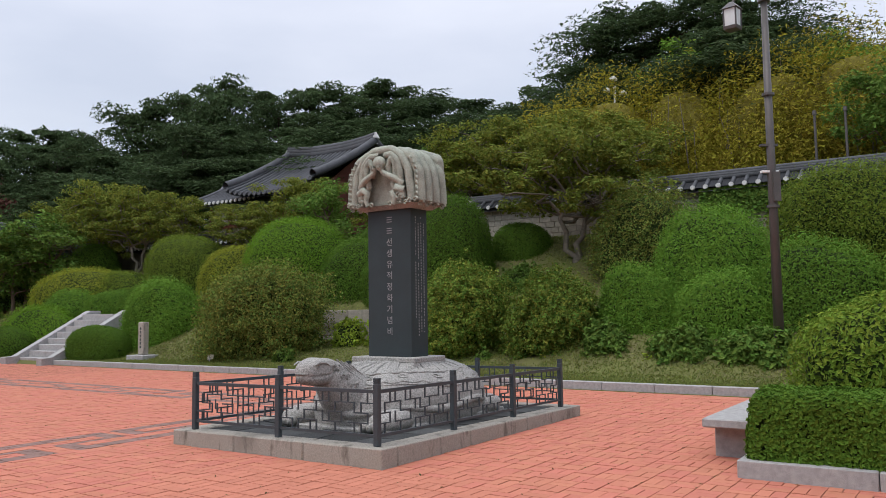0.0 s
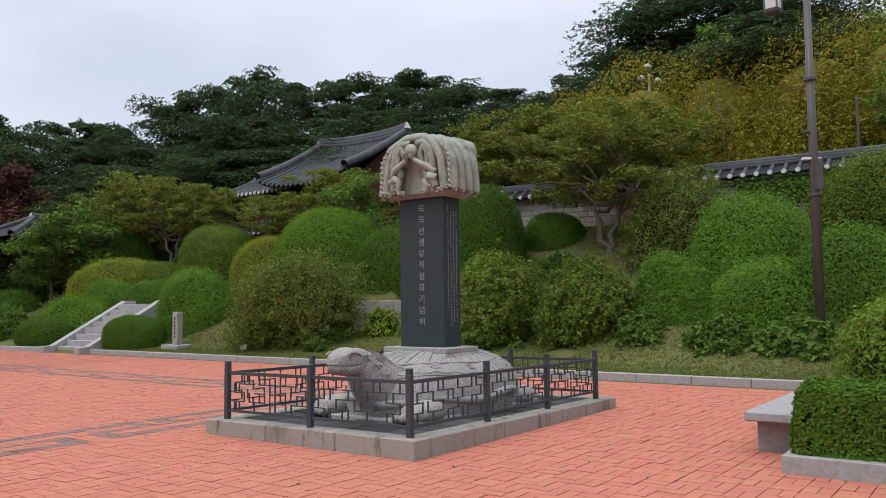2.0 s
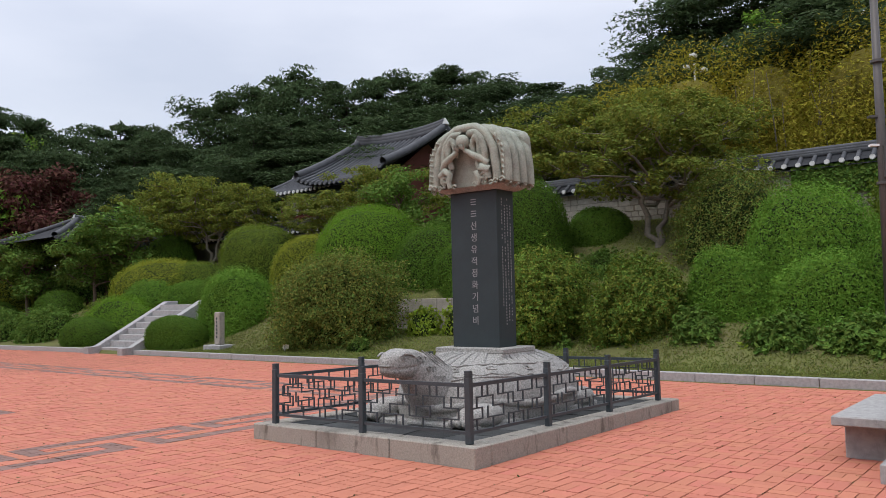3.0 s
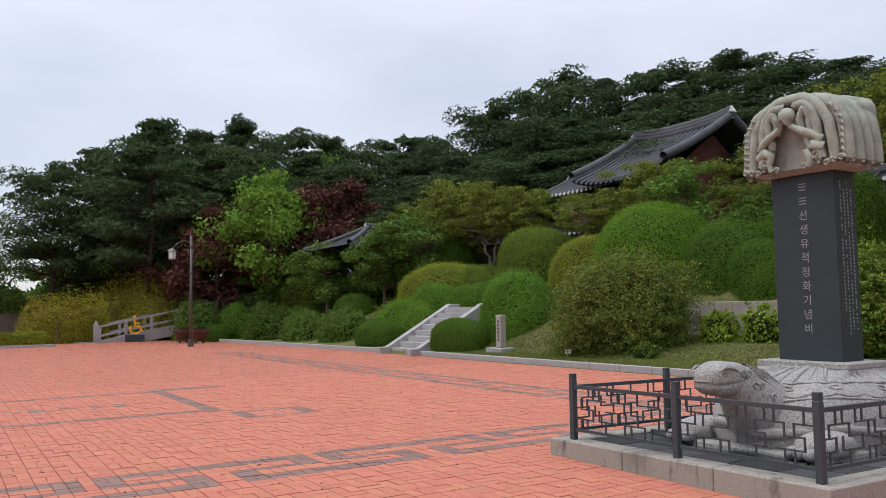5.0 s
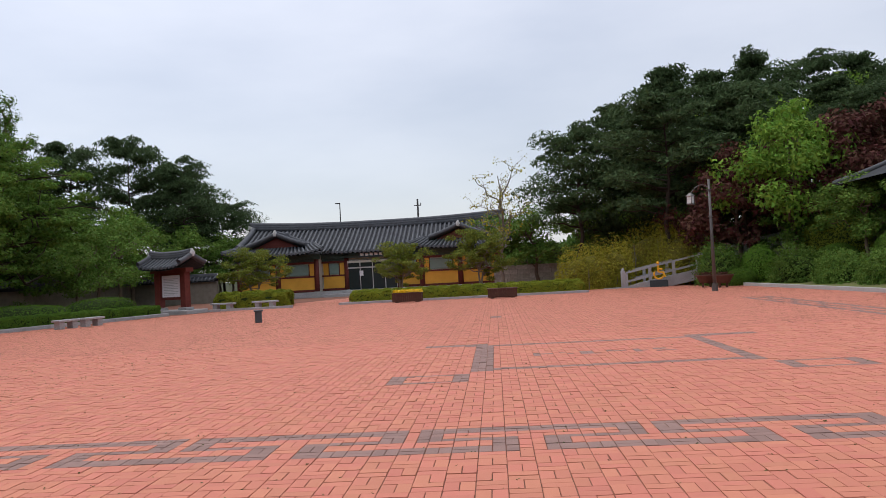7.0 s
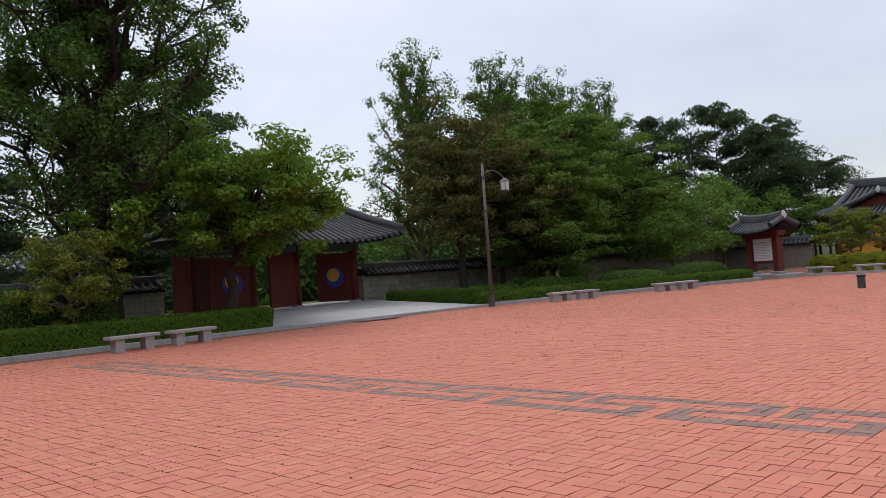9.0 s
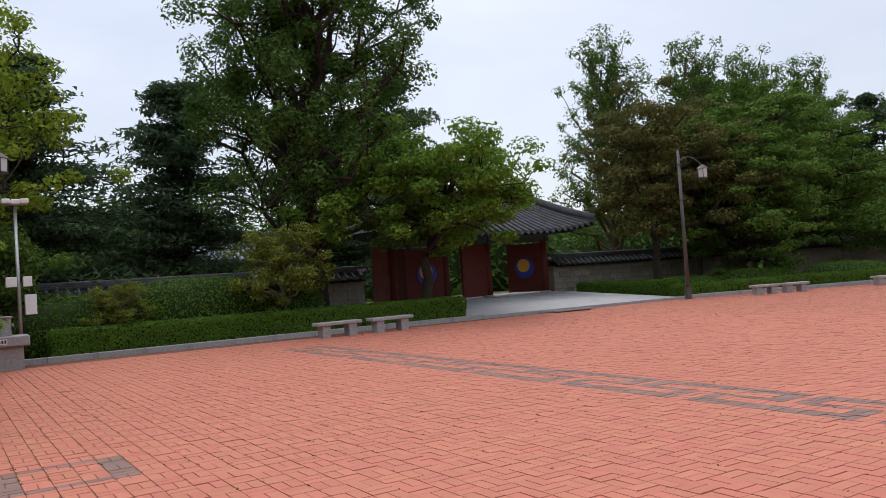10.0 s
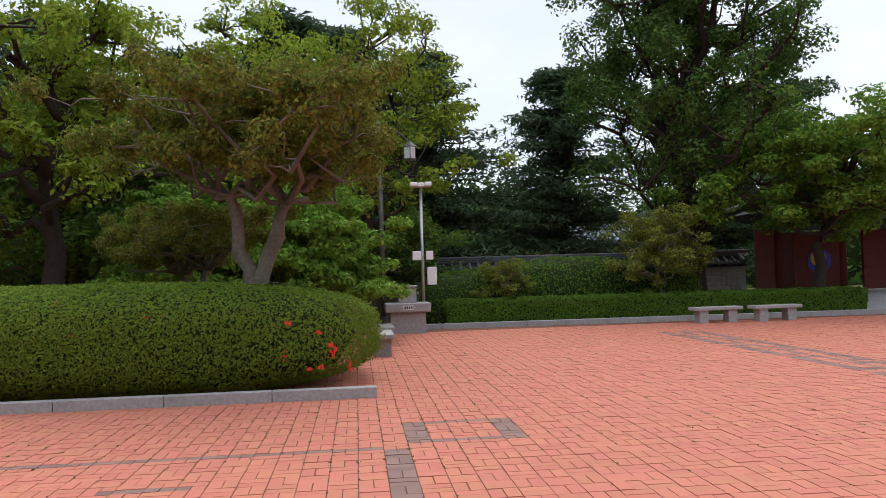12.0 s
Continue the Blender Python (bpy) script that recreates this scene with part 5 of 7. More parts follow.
def hedge(name, x0, y0, x1, y1, w, z0, h, leaf, label, seed, per=900, size=0.05, round_=0.12, category="hedge"):
    """A clipped hedge from end to end: a box core, coloured dark as shaded foliage, under a coat of single leaves."""
    rng = np.random.default_rng(seed)
    L = math.hypot(x1 - x0, y1 - y0)
    H = thing(name, pose(x0, y0, z0, 0, 0, math.degrees(math.atan2(y1 - y0, x1 - x0))), label, category)
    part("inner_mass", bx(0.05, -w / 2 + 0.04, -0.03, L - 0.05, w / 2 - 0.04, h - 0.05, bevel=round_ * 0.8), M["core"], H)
    area = np.array([L * w, L * h, L * h, w * h, w * h])
    n = (area * per).astype(int)
    P, Nn = [], []
    u = rng.uniform(0, 1, (n[0], 2))
    P.append(np.c_[u[:, 0] * L, (u[:, 1] - 0.5) * w, np.full(n[0], h)])
    Nn.append(np.tile([0, 0, 1.0], (n[0], 1)))
    for k, s in ((1, -1), (2, 1)):
        u = rng.uniform(0, 1, (n[k], 2))
        P.append(np.c_[u[:, 0] * L, np.full(n[k], s * w / 2), u[:, 1] * h])
        Nn.append(np.tile([0, s * 1.0, 0.2], (n[k], 1)))
    for k, s in ((3, 0), (4, 1)):
        u = rng.uniform(0, 1, (n[k], 2))
        P.append(np.c_[np.full(n[k], s * L), (u[:, 0] - 0.5) * w, u[:, 1] * h])
        Nn.append(np.tile([s * 2 - 1.0, 0, 0.2], (n[k], 1)))
    P, Nn = np.concatenate(P), np.concatenate(Nn)
    # round the shoulders
    lo = np.array([round_, -w / 2 + round_, -9])
    hi = np.array([L - round_, w / 2 - round_, h - round_])
    C = np.clip(P, lo, hi)
    D = P - C
    l = np.linalg.norm(D, axis=1)[:, None] + 1e-9
    bump = 1 + 0.25 * (np.sin(P[:, :1] * 5 + seed) * np.sin(P[:, 2:] * 7 + P[:, 1:2] * 6)) 
    P = C + D / l * np.minimum(l, round_) * bump + rng.normal(0, 0.012, P.shape)
    V, F = leaves(P, Nn + D / l, size, rng, 0.55, 0.6)
    child("leaf_coat", mesh_from("leaf_coat", V, F, LEAF[leaf]), H, kind="stuff")
    return H


kerb_row("planter_kerb_east", 2.94, 1.30, 8.5, 1.30, 0.16, 0.155, "pale granite planter kerb below the clipped box hedge", 1.15)
kerb_row("planter_kerb_side", 3.10, 1.46, 3.10, 5.2, 0.16, 0.155, "pale granite planter kerb beside the stone bench", 1.2)
hedge("box_hedge", 3.02, 1.87, 8.4, 1.87, 0.95, 0.12, 0.60, "box_dark", "low clipped box hedge with small dense leaves in a granite planter", 11, 6500, 0.040, 0.10)
bush("azalea_shrub", 4.45, 3.35, 0.1, 1.35, 1.0, 1.46, "azalea", "tall loose azalea with long fresh green leaves behind the box hedge", 26000, 0.062, 12, 0.10, 2.6, 0.9, loose=0.045, aspect=0.42, rise=0.5, kind="near")
bush("azalea_shrub", 6.6, 3.3, 0.1, 1.6, 1.1, 1.7, "fresh", "tall loose azalea with long fresh green leaves behind the box hedge", 7000, 0.09, 13, 0.10, 2.6, 0.9, loose=0.05, aspect=0.38, rise=0.5)
kerb_row("planter_kerb_south", 3.2, -16.0, 12.5, -16.0, 0.16, 0.14, "pale granite planter kerb below the rounded azalea hedge", 1.3)
make_pavers()
# ---- garden shrubs on the north bank ----
N_SHRUBS = (
    # x, y, base, half width, half depth, height, leaf, label, leaves, leaf size, unevenness, share of height below the widest part
    (-18.45, 8.95, -0.02, 1.20, 0.75, 1.20, "box_dark", "low clipped dark green dome at the foot of the stairs", 9000, 0.055, 0.04, 0.40),
    (-12.45, 10.2, 0.34, 2.15, 1.5, 2.86, "russet", "large loose azalea with russet-tinged leaves on the lawn", 24000, 0.062, 0.17, 0.35),
    (-14.4, 13.8, 1.75, 1.95, 1.7, 2.95, "box", "big round clipped dome above the retaining wall", 16000, 0.055, 0.03, 0.25),
    (-17.4, 10.6, 0.3, 1.40, 1.1, 2.15, "juniper", "bright green sprawling juniper on the bank", 12000, 0.06, 0.12, 0.15),
    (-17.3, 13.5, 1.9, 1.35, 1.2, 1.95, "olive", "olive green clipped dome on the bank", 9000, 0.055, 0.05, 0.2),
    (-21.5, 14.8, 2.7, 2.0, 1.4, 2.05, "olive_dark", "olive green rounded shrub below the shrine wall", 9000, 0.06, 0.06, 0.2),
    (-26.0, 13.0, 1.6, 2.9, 1.4, 1.9, "olive", "wide olive green clipped mound above the stairs", 12000, 0.06, 0.09, 0.25),
    (-23.6, 13.3, 1.9, 1.5, 1.0, 1.45, "olive_dark", "olive green clipped mound behind the stair head", 7000, 0.06, 0.09, 0.25),
    (-28.9, 15.4, 3.2, 1.25, 1.0, 1.6, "box_dark", "small dark rounded shrub high on the bank", 6000, 0.065, 0.06, 0.2),
    (-22.3, 12.0, 1.4, 1.35, 0.8, 1.15, "juniper", "low bright green mound beside the stair head", 7000, 0.06, 0.10, 0.2),
    (-24.7, 11.9, 1.2, 1.25, 0.9, 1.25, "juniper", "low bright green mound beside the stair head", 7000, 0.06, 0.10, 0.2),
    (-20.6, 12.3, 1.6, 1.2, 0.8, 1.05, "box_dark", "low dark mound above the stairs", 6000, 0.06, 0.08, 0.2),
    (-24.2, 8.98, 0.02, 1.25, 0.75, 1.10, "box_dark", "low clipped dome beside the stairs and kerb", 8000, 0.055, 0.04, 0.40),
    (-24.4, 10.6, 0.25, 2.0, 1.1, 1.50, "box", "spreading green groundcover mound on the bank", 11000, 0.06, 0.12, 0.1),
    (-26.9, 11.0, 0.5, 1.6, 1.0, 1.25, "russet", "brownish low mound on the bank", 6000, 0.065, 0.10, 0.2),
    (-28.2, 9.6, 0.2, 1.9, 0.9, 1.25, "mid", "loose low green shrub along the bank", 8000, 0.085, 0.16, 0.15),
    (-31.9, 11.7, 1.1, 1.5, 0.9, 1.2, "box_dark", "flat dark clipped mound on the bank", 6000, 0.07, 0.05, 0.25),
    (-39.6, 12.2, 1.1, 2.5, 1.4, 2.3, "olive", "olive clipped dome near the top of the ramp", 9000, 0.08, 0.07, 0.25),
    (-36.3, 10.8, 0.6, 1.4, 0.9, 1.2, "box_dark", "small dark clipped dome on the bank", 5000, 0.075, 0.05, 0.3),
    (-32.4, 9.5, 0.1, 2.0, 1.0, 1.55, "mid", "loose green shrub behind the kerb", 9000, 0.09, 0.18, 0.15),
    (-36.4, 9.0, 0.05, 1.9, 1.0, 1.45, "mid", "loose green shrub behind the kerb", 7000, 0.09, 0.18, 0.15),
    (-40.3, 8.6, 0.1, 1.5, 1.0, 1.7, "juniper", "bright green mound beside the ramp", 6000, 0.08, 0.12, 0.15),
    (-39.4, 7.2, 0.0, 0.9, 0.8, 0.9, "box_dark", "small clipped dark dome at the kerb's end", 5000, 0.07, 0.05, 0.3),
    (-8.2, 13.9, 1.6, 1.25, 1.1, 3.25, "box_dark", "tall round-headed dark green shrub behind the stele", 12000, 0.06, 0.05, 0.3),
    (-10.2, 14.7, 1.9, 1.2, 1.1, 2.2, "box_dark", "dark green rounded shrub below the wall end", 8000, 0.06, 0.08, 0.25),
    (-11.3, 15.2, 2.4, 1.5, 1.2, 2.6, "mid", "leafy shrub beneath the tree by the shrine", 8000, 0.08, 0.14, 0.25),
    (-11.3, 13.4, 1.6, 1.5, 1.0, 2.2, "box_dark", "dark green rounded shrub above the retaining wall", 9000, 0.06, 0.07, 0.25),
    (-9.7, 13.0, 1.6, 1.1, 0.8, 1.5, "box_dark", "dark green rounded shrub above the retaining wall", 7000, 0.06, 0.09, 0.25),
    (-5.6, 13.6, 1.7, 0.9, 0.7, 1.1, "mid", "low leafy shrub above the retaining wall", 3500, 0.08, 0.16, 0.25),
    (-41.5, 6.7, 0.0, 2.1, 1.3, 2.3, "mid", "dark loose shrub in front of the ramp's rail", 7000, 0.09, 0.18, 0.2),
    (-33.6, 14.0, 1.9, 2.4, 1.3, 3.6, "mid", "tall loose shrub before the outbuilding", 11000, 0.09, 0.18, 0.3),
    (-6.9, 15.7, 3.0, 1.0, 0.7, 1.15, "box_dark", "low dark dome below the stone wall", 6000, 0.06, 0.06, 0.2),
    (-5.7, 10.7, 0.52, 1.15, 0.95, 1.98, "shoots", "loose shrub with reddish new shoots", 14000, 0.062, 0.18, 0.40),
    (-3.3, 10.7, 0.52, 1.15, 0.95, 1.86, "shoots", "loose shrub with reddish new shoots", 14000, 0.062, 0.18, 0.40),
    (-2.6, 14.3, 2.4, 1.55, 1.1, 2.75, "russet", "dense brownish rounded shrub below the wall", 9000, 0.06, 0.10, 0.25),
    (-1.55, 11.3, 0.6, 0.95, 0.85, 2.10, "juniper", "bright green billowing juniper", 8000, 0.055, 0.14, 0.15),
    (-0.4, 12.7, 1.0, 1.35, 1.1, 2.95, "juniper", "bright green billowing juniper rising to a peak", 11000, 0.055, 0.14, 0.15),
    (0.2, 11.2, 0.45, 1.30, 0.9, 1.85, "juniper", "bright green billowing juniper", 9000, 0.055, 0.16, 0.15),
    (2.2, 11.6, 0.5, 1.45, 1.0, 2.25, "juniper", "bright green billowing juniper behind the lamp post", 9000, 0.055, 0.14, 0.15),
    (4.6, 11.6, 0.5, 1.8, 1.1, 2.20, "juniper", "bright green billowing juniper at the garden end", 7000, 0.065, 0.14, 0.15),
    (-0.2, 10.0, 0.3, 0.9, 0.6, 0.75, "mid", "low leafy shrub at the juniper's foot", 4000, 0.09, 0.2, 0.2),
    (-1.9, 10.2, 0.3, 0.7, 0.5, 0.9, "mid", "low leafy shrub at the juniper's foot", 3500, 0.09, 0.2, 0.2),
    (1.2, 9.9, 0.3, 0.8, 0.5, 0.7, "mid", "low leafy shrub at the juniper's foot", 3500, 0.09, 0.2, 0.2),
    (2.3, 14.6, 2.4, 1.85, 1.2, 2.3, "olive_dark", "spreading olive green shrub below the wall", 9000, 0.065, 0.14, 0.25),
    (5.2, 14.8, 2.4, 1.8, 1.2, 2.6, "olive", "spreading olive green shrub below the wall", 7000, 0.065, 0.14, 0.25),
    (-9.9, 11.0, 0.35, 0.55, 0.4, 1.05, "lime", "small yellow-green shrub on the lawn", 900, 0.08, 0.25, 0.4),
    (-8.7, 11.1, 0.35, 0.50, 0.4, 1.0, "lime", "small yellow-green shrub on the lawn", 800, 0.08, 0.25, 0.4),
    (-3.3, 10.1, 0.25, 0.28, 0.25, 0.40, "lime", "little leafy tuft in the lawn", 260, 0.12, 0.3, 0.2),
    (-0.95, 9.8, 0.25, 0.26, 0.25, 0.40, "lime", "little leafy tuft in the lawn", 240, 0.12, 0.3, 0.2),
    (-4.9, 10.0, 0.25, 0.25, 0.25, 0.26, "mid", "little leafy tuft in the lawn", 220, 0.10, 0.3, 0.2),
    (-10.5, 9.2, 0.2, 0.30, 0.25, 0.35, "mid", "little leafy tuft in the lawn", 260, 0.10, 0.3, 0.2),
)
for k, (x, y, z, sx, sy, h, leaf, label, n, size, amp, rise) in enumerate(N_SHRUBS):
    if leaf in ("russet", "mid", "lime", "crape", "shoots"):
        sx, sy, h = sx * 0.80, sy * 0.86, h * 0.90
    elif x > -22:
        n, size = int(n * 1.1), size * 0.90
    if leaf == "juniper":
        amp = 0.13
    if leaf in ("juniper", "box", "box_dark", "olive", "olive_dark"):
        n = int(n * 1.6)
    if leaf == "juniper":
        size *= 1.25
    bush("garden_shrub", x, y, z - 0.1, sx, sy, h + 0.1, leaf, label, int(n * (2.6 if x > -22 else 1.7)), size * (1.05 if amp < 0.13 else 1.2), 40 + k, amp, 2.3, 0.35 + rise, loose=0.02 + amp * 0.25, rise=rise, aspect=0.34 if leaf == "juniper" else 0.5)

# ivy over the wall's face
rng = np.random.default_rng(90)
n = 5200
P = np.c_[rng.uniform(-1.75, 1.35, n), 16.93 - np.abs(rng.normal(0, 0.05, n)), 4.86 - np.abs(rng.normal(0, 0.36, n))]
V, F = leaves(P, np.tile([0, -1.0, 0.3], (n, 1)), 0.10, rng, 0.8, 0.4)
tagged(new("ivy", mesh_from("ivy", V, F, LEAF["mid"])), "green ivy spilling over the stone wall", "ivy", "", "stuff")


# ---- bamboo and trees on the hill ----
def bamboo(x, y, z, sx, sy, h, n, seed, label):
    """A bamboo thicket: many thin canes under a loose cloud of narrow leaves."""
    rng = np.random.default_rng(seed)
    B = thing("bamboo_thicket", pose(x, y, z), label, "bamboo", "", "stuff")
    canes = []
    for _ in range(24):
        a, r = rng.uniform(0, 6.28), math.sqrt(rng.uniform(0, 1))
        q = np.array([math.cos(a) * r * sx, math.sin(a) * r * sy, -0.5])
        e = q + np.array([rng.normal(0, 0.3), rng.normal(0, 0.3), h * rng.uniform(0.75, 1.0) * (1 - 0.35 * r * r)])
        canes.append(tube(limb(q, e, rng, 4, 0.02), [0.03, 0.026, 0.02, 0.008], 4))
    V, F = join(canes)
    child("canes", mesh_from("canes", V, F, M["bark_smooth"], True), B, "thin tan canes", kind="stuff")
    # solid core in a darker bamboo colour, painted as the thicket's inner shade
    q, Q = dome_mesh(seed, sx * 0.78, sy * 0.78, h * 0.80, 0.1, 0.16, 2.6)
    child("inner_mass", mesh_from("inner_mass", q, Q, M["bamboo_core"], True), B)
    n = int(n * 5.0)
    d = sphere_dirs(2 * n, rng)
    d = d[d[:, 2] > -0.15][:n]
    P = dome_point(d, seed, sx, sy, h, 0.17, 2.5) * rng.uniform(0.40, 1.24, len(d))[:, None] ** 0.5
    # plumes
    P[:, 2] += 0.30 * np.sin(P[:, 0] * 3.1 + seed) * np.cos(P[:, 1] * 2.7) + 0.22 * np.sin(P[:, 0] * 7.3 + 2 * seed)
    keep = P[:, 2] > 0.1
    V, F = leaves(P[keep], d[keep] + np.array([0, 0, 0.3]), 0.15, rng, 0.34, 0.8, corners=3)
    child("leaf_cloud", mesh_from("leaf_cloud", V, F, LEAF["bamboo"]), B, kind="stuff")
    return B


for k, (x, y, sx, sy, h, n) in enumerate(((-9.0, 22.5, 2.3, 1.8, 3.6, 6500), (-6.2, 22.0, 2.2, 1.8, 4.3, 7500), (-3.4, 22.0, 2.2, 1.8, 5.0, 8000), (-0.6, 22.0, 2.3, 1.8, 4.9, 8000), (2.2, 22.0, 2.4, 1.8, 5.0, 8000), (5.2, 22.0, 2.4, 1.8, 5.0, 6000), (8, 22, 2.6, 1.8, 4.8, 3500),
                                           (-45.2, -0.2, 1.5, 1.6, 2.9, 3500), (-45.8, 1.5, 1.2, 1.2, 2.2, 2200), (-49.0, 4.2, 2.6, 2.4, 4.6, 4500), (-48.0, 5.9, 2.4, 2.2, 4.4, 4500), (-46.6, 6.2, 1.8, 1.8, 3.4, 3500))):
    bamboo(x, y, float(land(x, y)) - 0.1, sx, sy, h, n, 200 + k, "yellow-green bamboo thicket above the wall" if x > -20 else "yellow-green bamboo thicket beside the ramp")

PINES = [pine(300 + k, 12.0, s, b, 0.2, 12, "pine", 80, 0.34) for k, (s, b) in enumerate(((3.4, 0.35), (3.9, 0.42), (3.0, 0.28), (3.6, 0.5), (4.2, 0.38)))]
DENSE = pine(306, 12.0, 3.9, 0.05, 0.2, 17, "pine", 120, 0.34, 0.5, label="dense dark pine with boughs down to the ground")
dense_used = False
AZ = [8, 12, 18.4, 23, 26.2, 31, 35, 39.8, 48, 51.8, 57.6, 63, 67, 72, 78, 82, 86, 90]
EL = [16.0, 21.0, 20.5, 18.0, 15.6, 14.7, 15.8, 16.3, 16.0, 15.0, 13.0, 11.4, 12.6, 13.0, 12.6, 10.9, 8.6, 5.4]
RA = [38, 38, 40, 42, 46, 50, 54, 56, 58, 60, 61, 62, 62, 62, 61, 60, 58, 58]
rng = np.random.default_rng(21)
spots = []
for row, (dr, ke, step) in enumerate(((0, 1.0, 2.9), (-7, 0.86, 3.6), (-14, 0.70, 4.2))):
    for az in np.arange(8 + row, 84, step):
        a = az + rng.uniform(-0.8, 0.8)
        r = float(np.interp(a, AZ, RA)) + dr + rng.uniform(-1.5, 1.5)
        el = float(np.interp(a, AZ, EL)) * ke * rng.uniform(0.93, 1.02)
        if row == 2 and (a > 60 or a < 26):
            continue
        if row == 1 and a > 80:
            continue
        x, y = 4.5 - r * math.sin(radians(a)), -6.0 + r * math.cos(radians(a))
        top = 1.5 + r * math.tan(radians(el))
        spots.append((x, y, top))
used = set()
for k, (x, y, top) in enumerate(spots):
    z = float(land(x, y)) - 0.2
    s = (top - z) / 12.4
    src = PINES[k % 5]
    if k % 5 not in used and k < 5:
        used.add(k % 5)
        src.matrix_basis = pose(x, y, z, 0, 0, rng.uniform(0, 360)) @ Matrix.Diagonal((max(0.8, s), max(0.8, s), s, 1))
    else:
        if x < -53:
            src = DENSE
        if src is DENSE and not dense_used:
            ob, dense_used = DENSE, True
        else:
            ob = copy_thing(src, Matrix.Identity(4))
        w = min(1.25, max(0.85, s)) * rng.uniform(0.9, 1.1)
        ob.matrix_basis = pose(x, y, z, 0, 0, rng.uniform(0, 360)) @ Matrix.Diagonal((w, w, s, 1))

# broadleaf trees: one of each kind is built, then set out
BROAD = {
    "fresh": tree("broadleaf_tree", "fresh green broadleaf tree among the dark pines", "fresh", 401, 8.0, 2.9, 2.2, 0.18, 10, 4, 0.85, 110, 0.26, 0.75, fill=10),
    "maroon": tree("maple_tree", "dark maroon-leaved maple on the slope", "maroon", 402, 7.0, 3.0, 1.8, 0.18, 10, 4, 0.85, 120, 0.26, 0.65, fill=16),
    "crape": tree("crape_myrtle", "spreading bronze-green tree with crooked pale limbs", "crape", 403, 4.4, 1.9, 1.35, 0.125, 9, 5, 0.42, 135, 0.115, 0.50, "bark_smooth", fill=6, stems=2, wind=0.11),
    "mid": tree("broadleaf_tree", "leafy mid-green tree on the garden bank", "mid", 404, 6.0, 2.2, 1.4, 0.13, 9, 4, 0.65, 120, 0.18, 0.7, fill=8),
}
SET = (("fresh", -40.5, 34, 15.9, 0.9), ("fresh", -48.6, 10.4, 12.9, 1.15), ("fresh", -50.5, 15.5, 12.6, 1.2), ("fresh", -53, 19, 14.6, 1.2), ("maroon", -43.4, 8.4, 8.1, 1.1), ("maroon", -41.0, 12.8, 9.2, 1.0),
       ("maroon", -40.8, 15.4, 9.8, 1.05), ("fresh", -40.6, 10.4, 10.3, 1.05), ("mid", -29.4, 13.6, 6.2, 1.0), ("crape", -16.4, 16.2, 6.9, 0.9), ("crape", -19.2, 16.2, 6.0, 0.85), ("crape", -24.4, 16.9, 7.0, 0.8), ("mid", -31.5, 24.5, 8.6, 1.35), ("mid", -28.6, 23.6, 8.2, 1.2), ("mid", -34.5, 23.0, 8.0, 1.35), ("mid", -57.5, -2.4, 6.4, 1.4), ("mid", -55.8, 8.4, 7.2, 1.5), ("mid", -52.0, 9.6, 7.0, 1.3), ("mid", -56.5, 1.2, 6.8, 1.35), ("mid", -61.0, -5.6, 6.0, 1.4), ("mid", -54.5, 4.2, 6.6, 1.2), ("mid", -41.0, 10.6, 4.6, 0.8), ("mid", -39.0, 12.6, 5.6, 0.9), ("mid", -35.0, 11.6, 5.2, 0.85), ("mid", -30.6, 12.6, 5.6, 0.8), ("mid", -31.8, 13.8, 5.2, 0.7), ("crape", -28.9, 16.2, 8.0, 1.1),
       ("crape", -26.4, 16.0, 7.4, 0.95), ("crape", -31.5, 16.0, 7.6, 1.05), ("mid", -14.0, 15.0, 6.3, 0.68), ("crape", -12.2, 16.2, 6.6, 0.75), ("crape", -4.7, 14.8, 7.1, 1.2), ("crape", -8.6, 18.6, 8.6, 1.25),
       ("crape", -5.4, 18.8, 8.2, 1.2), ("crape", -11.6, 19.8, 8.4, 1.2), ("fresh", -4.4, 27, 13.0, 0.85), ("fresh", 0.5, 27, 12.0, 0.8), ("mid", 3.4, 19.0, 8.6, 0.8),
       ("mid", -37.0, 16.0, 6.8, 1.0), ("mid", -17.2, 25.5, 9.5, 1.0), ("fresh", -28.0, 27.5, 11.0, 0.9), ("crape", -46.0, -6.3, 4.3, 0.95), ("crape", -46.0, -11.2, 3.7, 0.85), ("crape", -46.0, -20.4, 3.8, 1.0))
HGT = {"fresh": 8.4, "maroon": 7.3, "crape": 4.6, "mid": 6.2}
done = set()
for k, (kind, x, y, top, w) in enumerate(SET):
    z = float(land(x, y)) - 0.05 if y > 8 else 0.0
    src = BROAD[kind]
    ob = src if kind not in done else copy_thing(src, Matrix.Identity(4))
    done.add(kind)
    s = (top - z) / HGT[kind]
    ob.matrix_basis = pose(x, y, z, 0, 0, 47.0 * k) @ Matrix.Diagonal((w, w, s, 1))

T = tree("bare_tree", "pale half-bare tree with few young leaves beside the hall", "bamboo", 620, 9.6, 2.6, 2.6, 0.16, 12, 5, 0.5, 14, 0.16, 0.7, "bark_smooth")
lay(T, -52.0, -5.0, 0, 0)

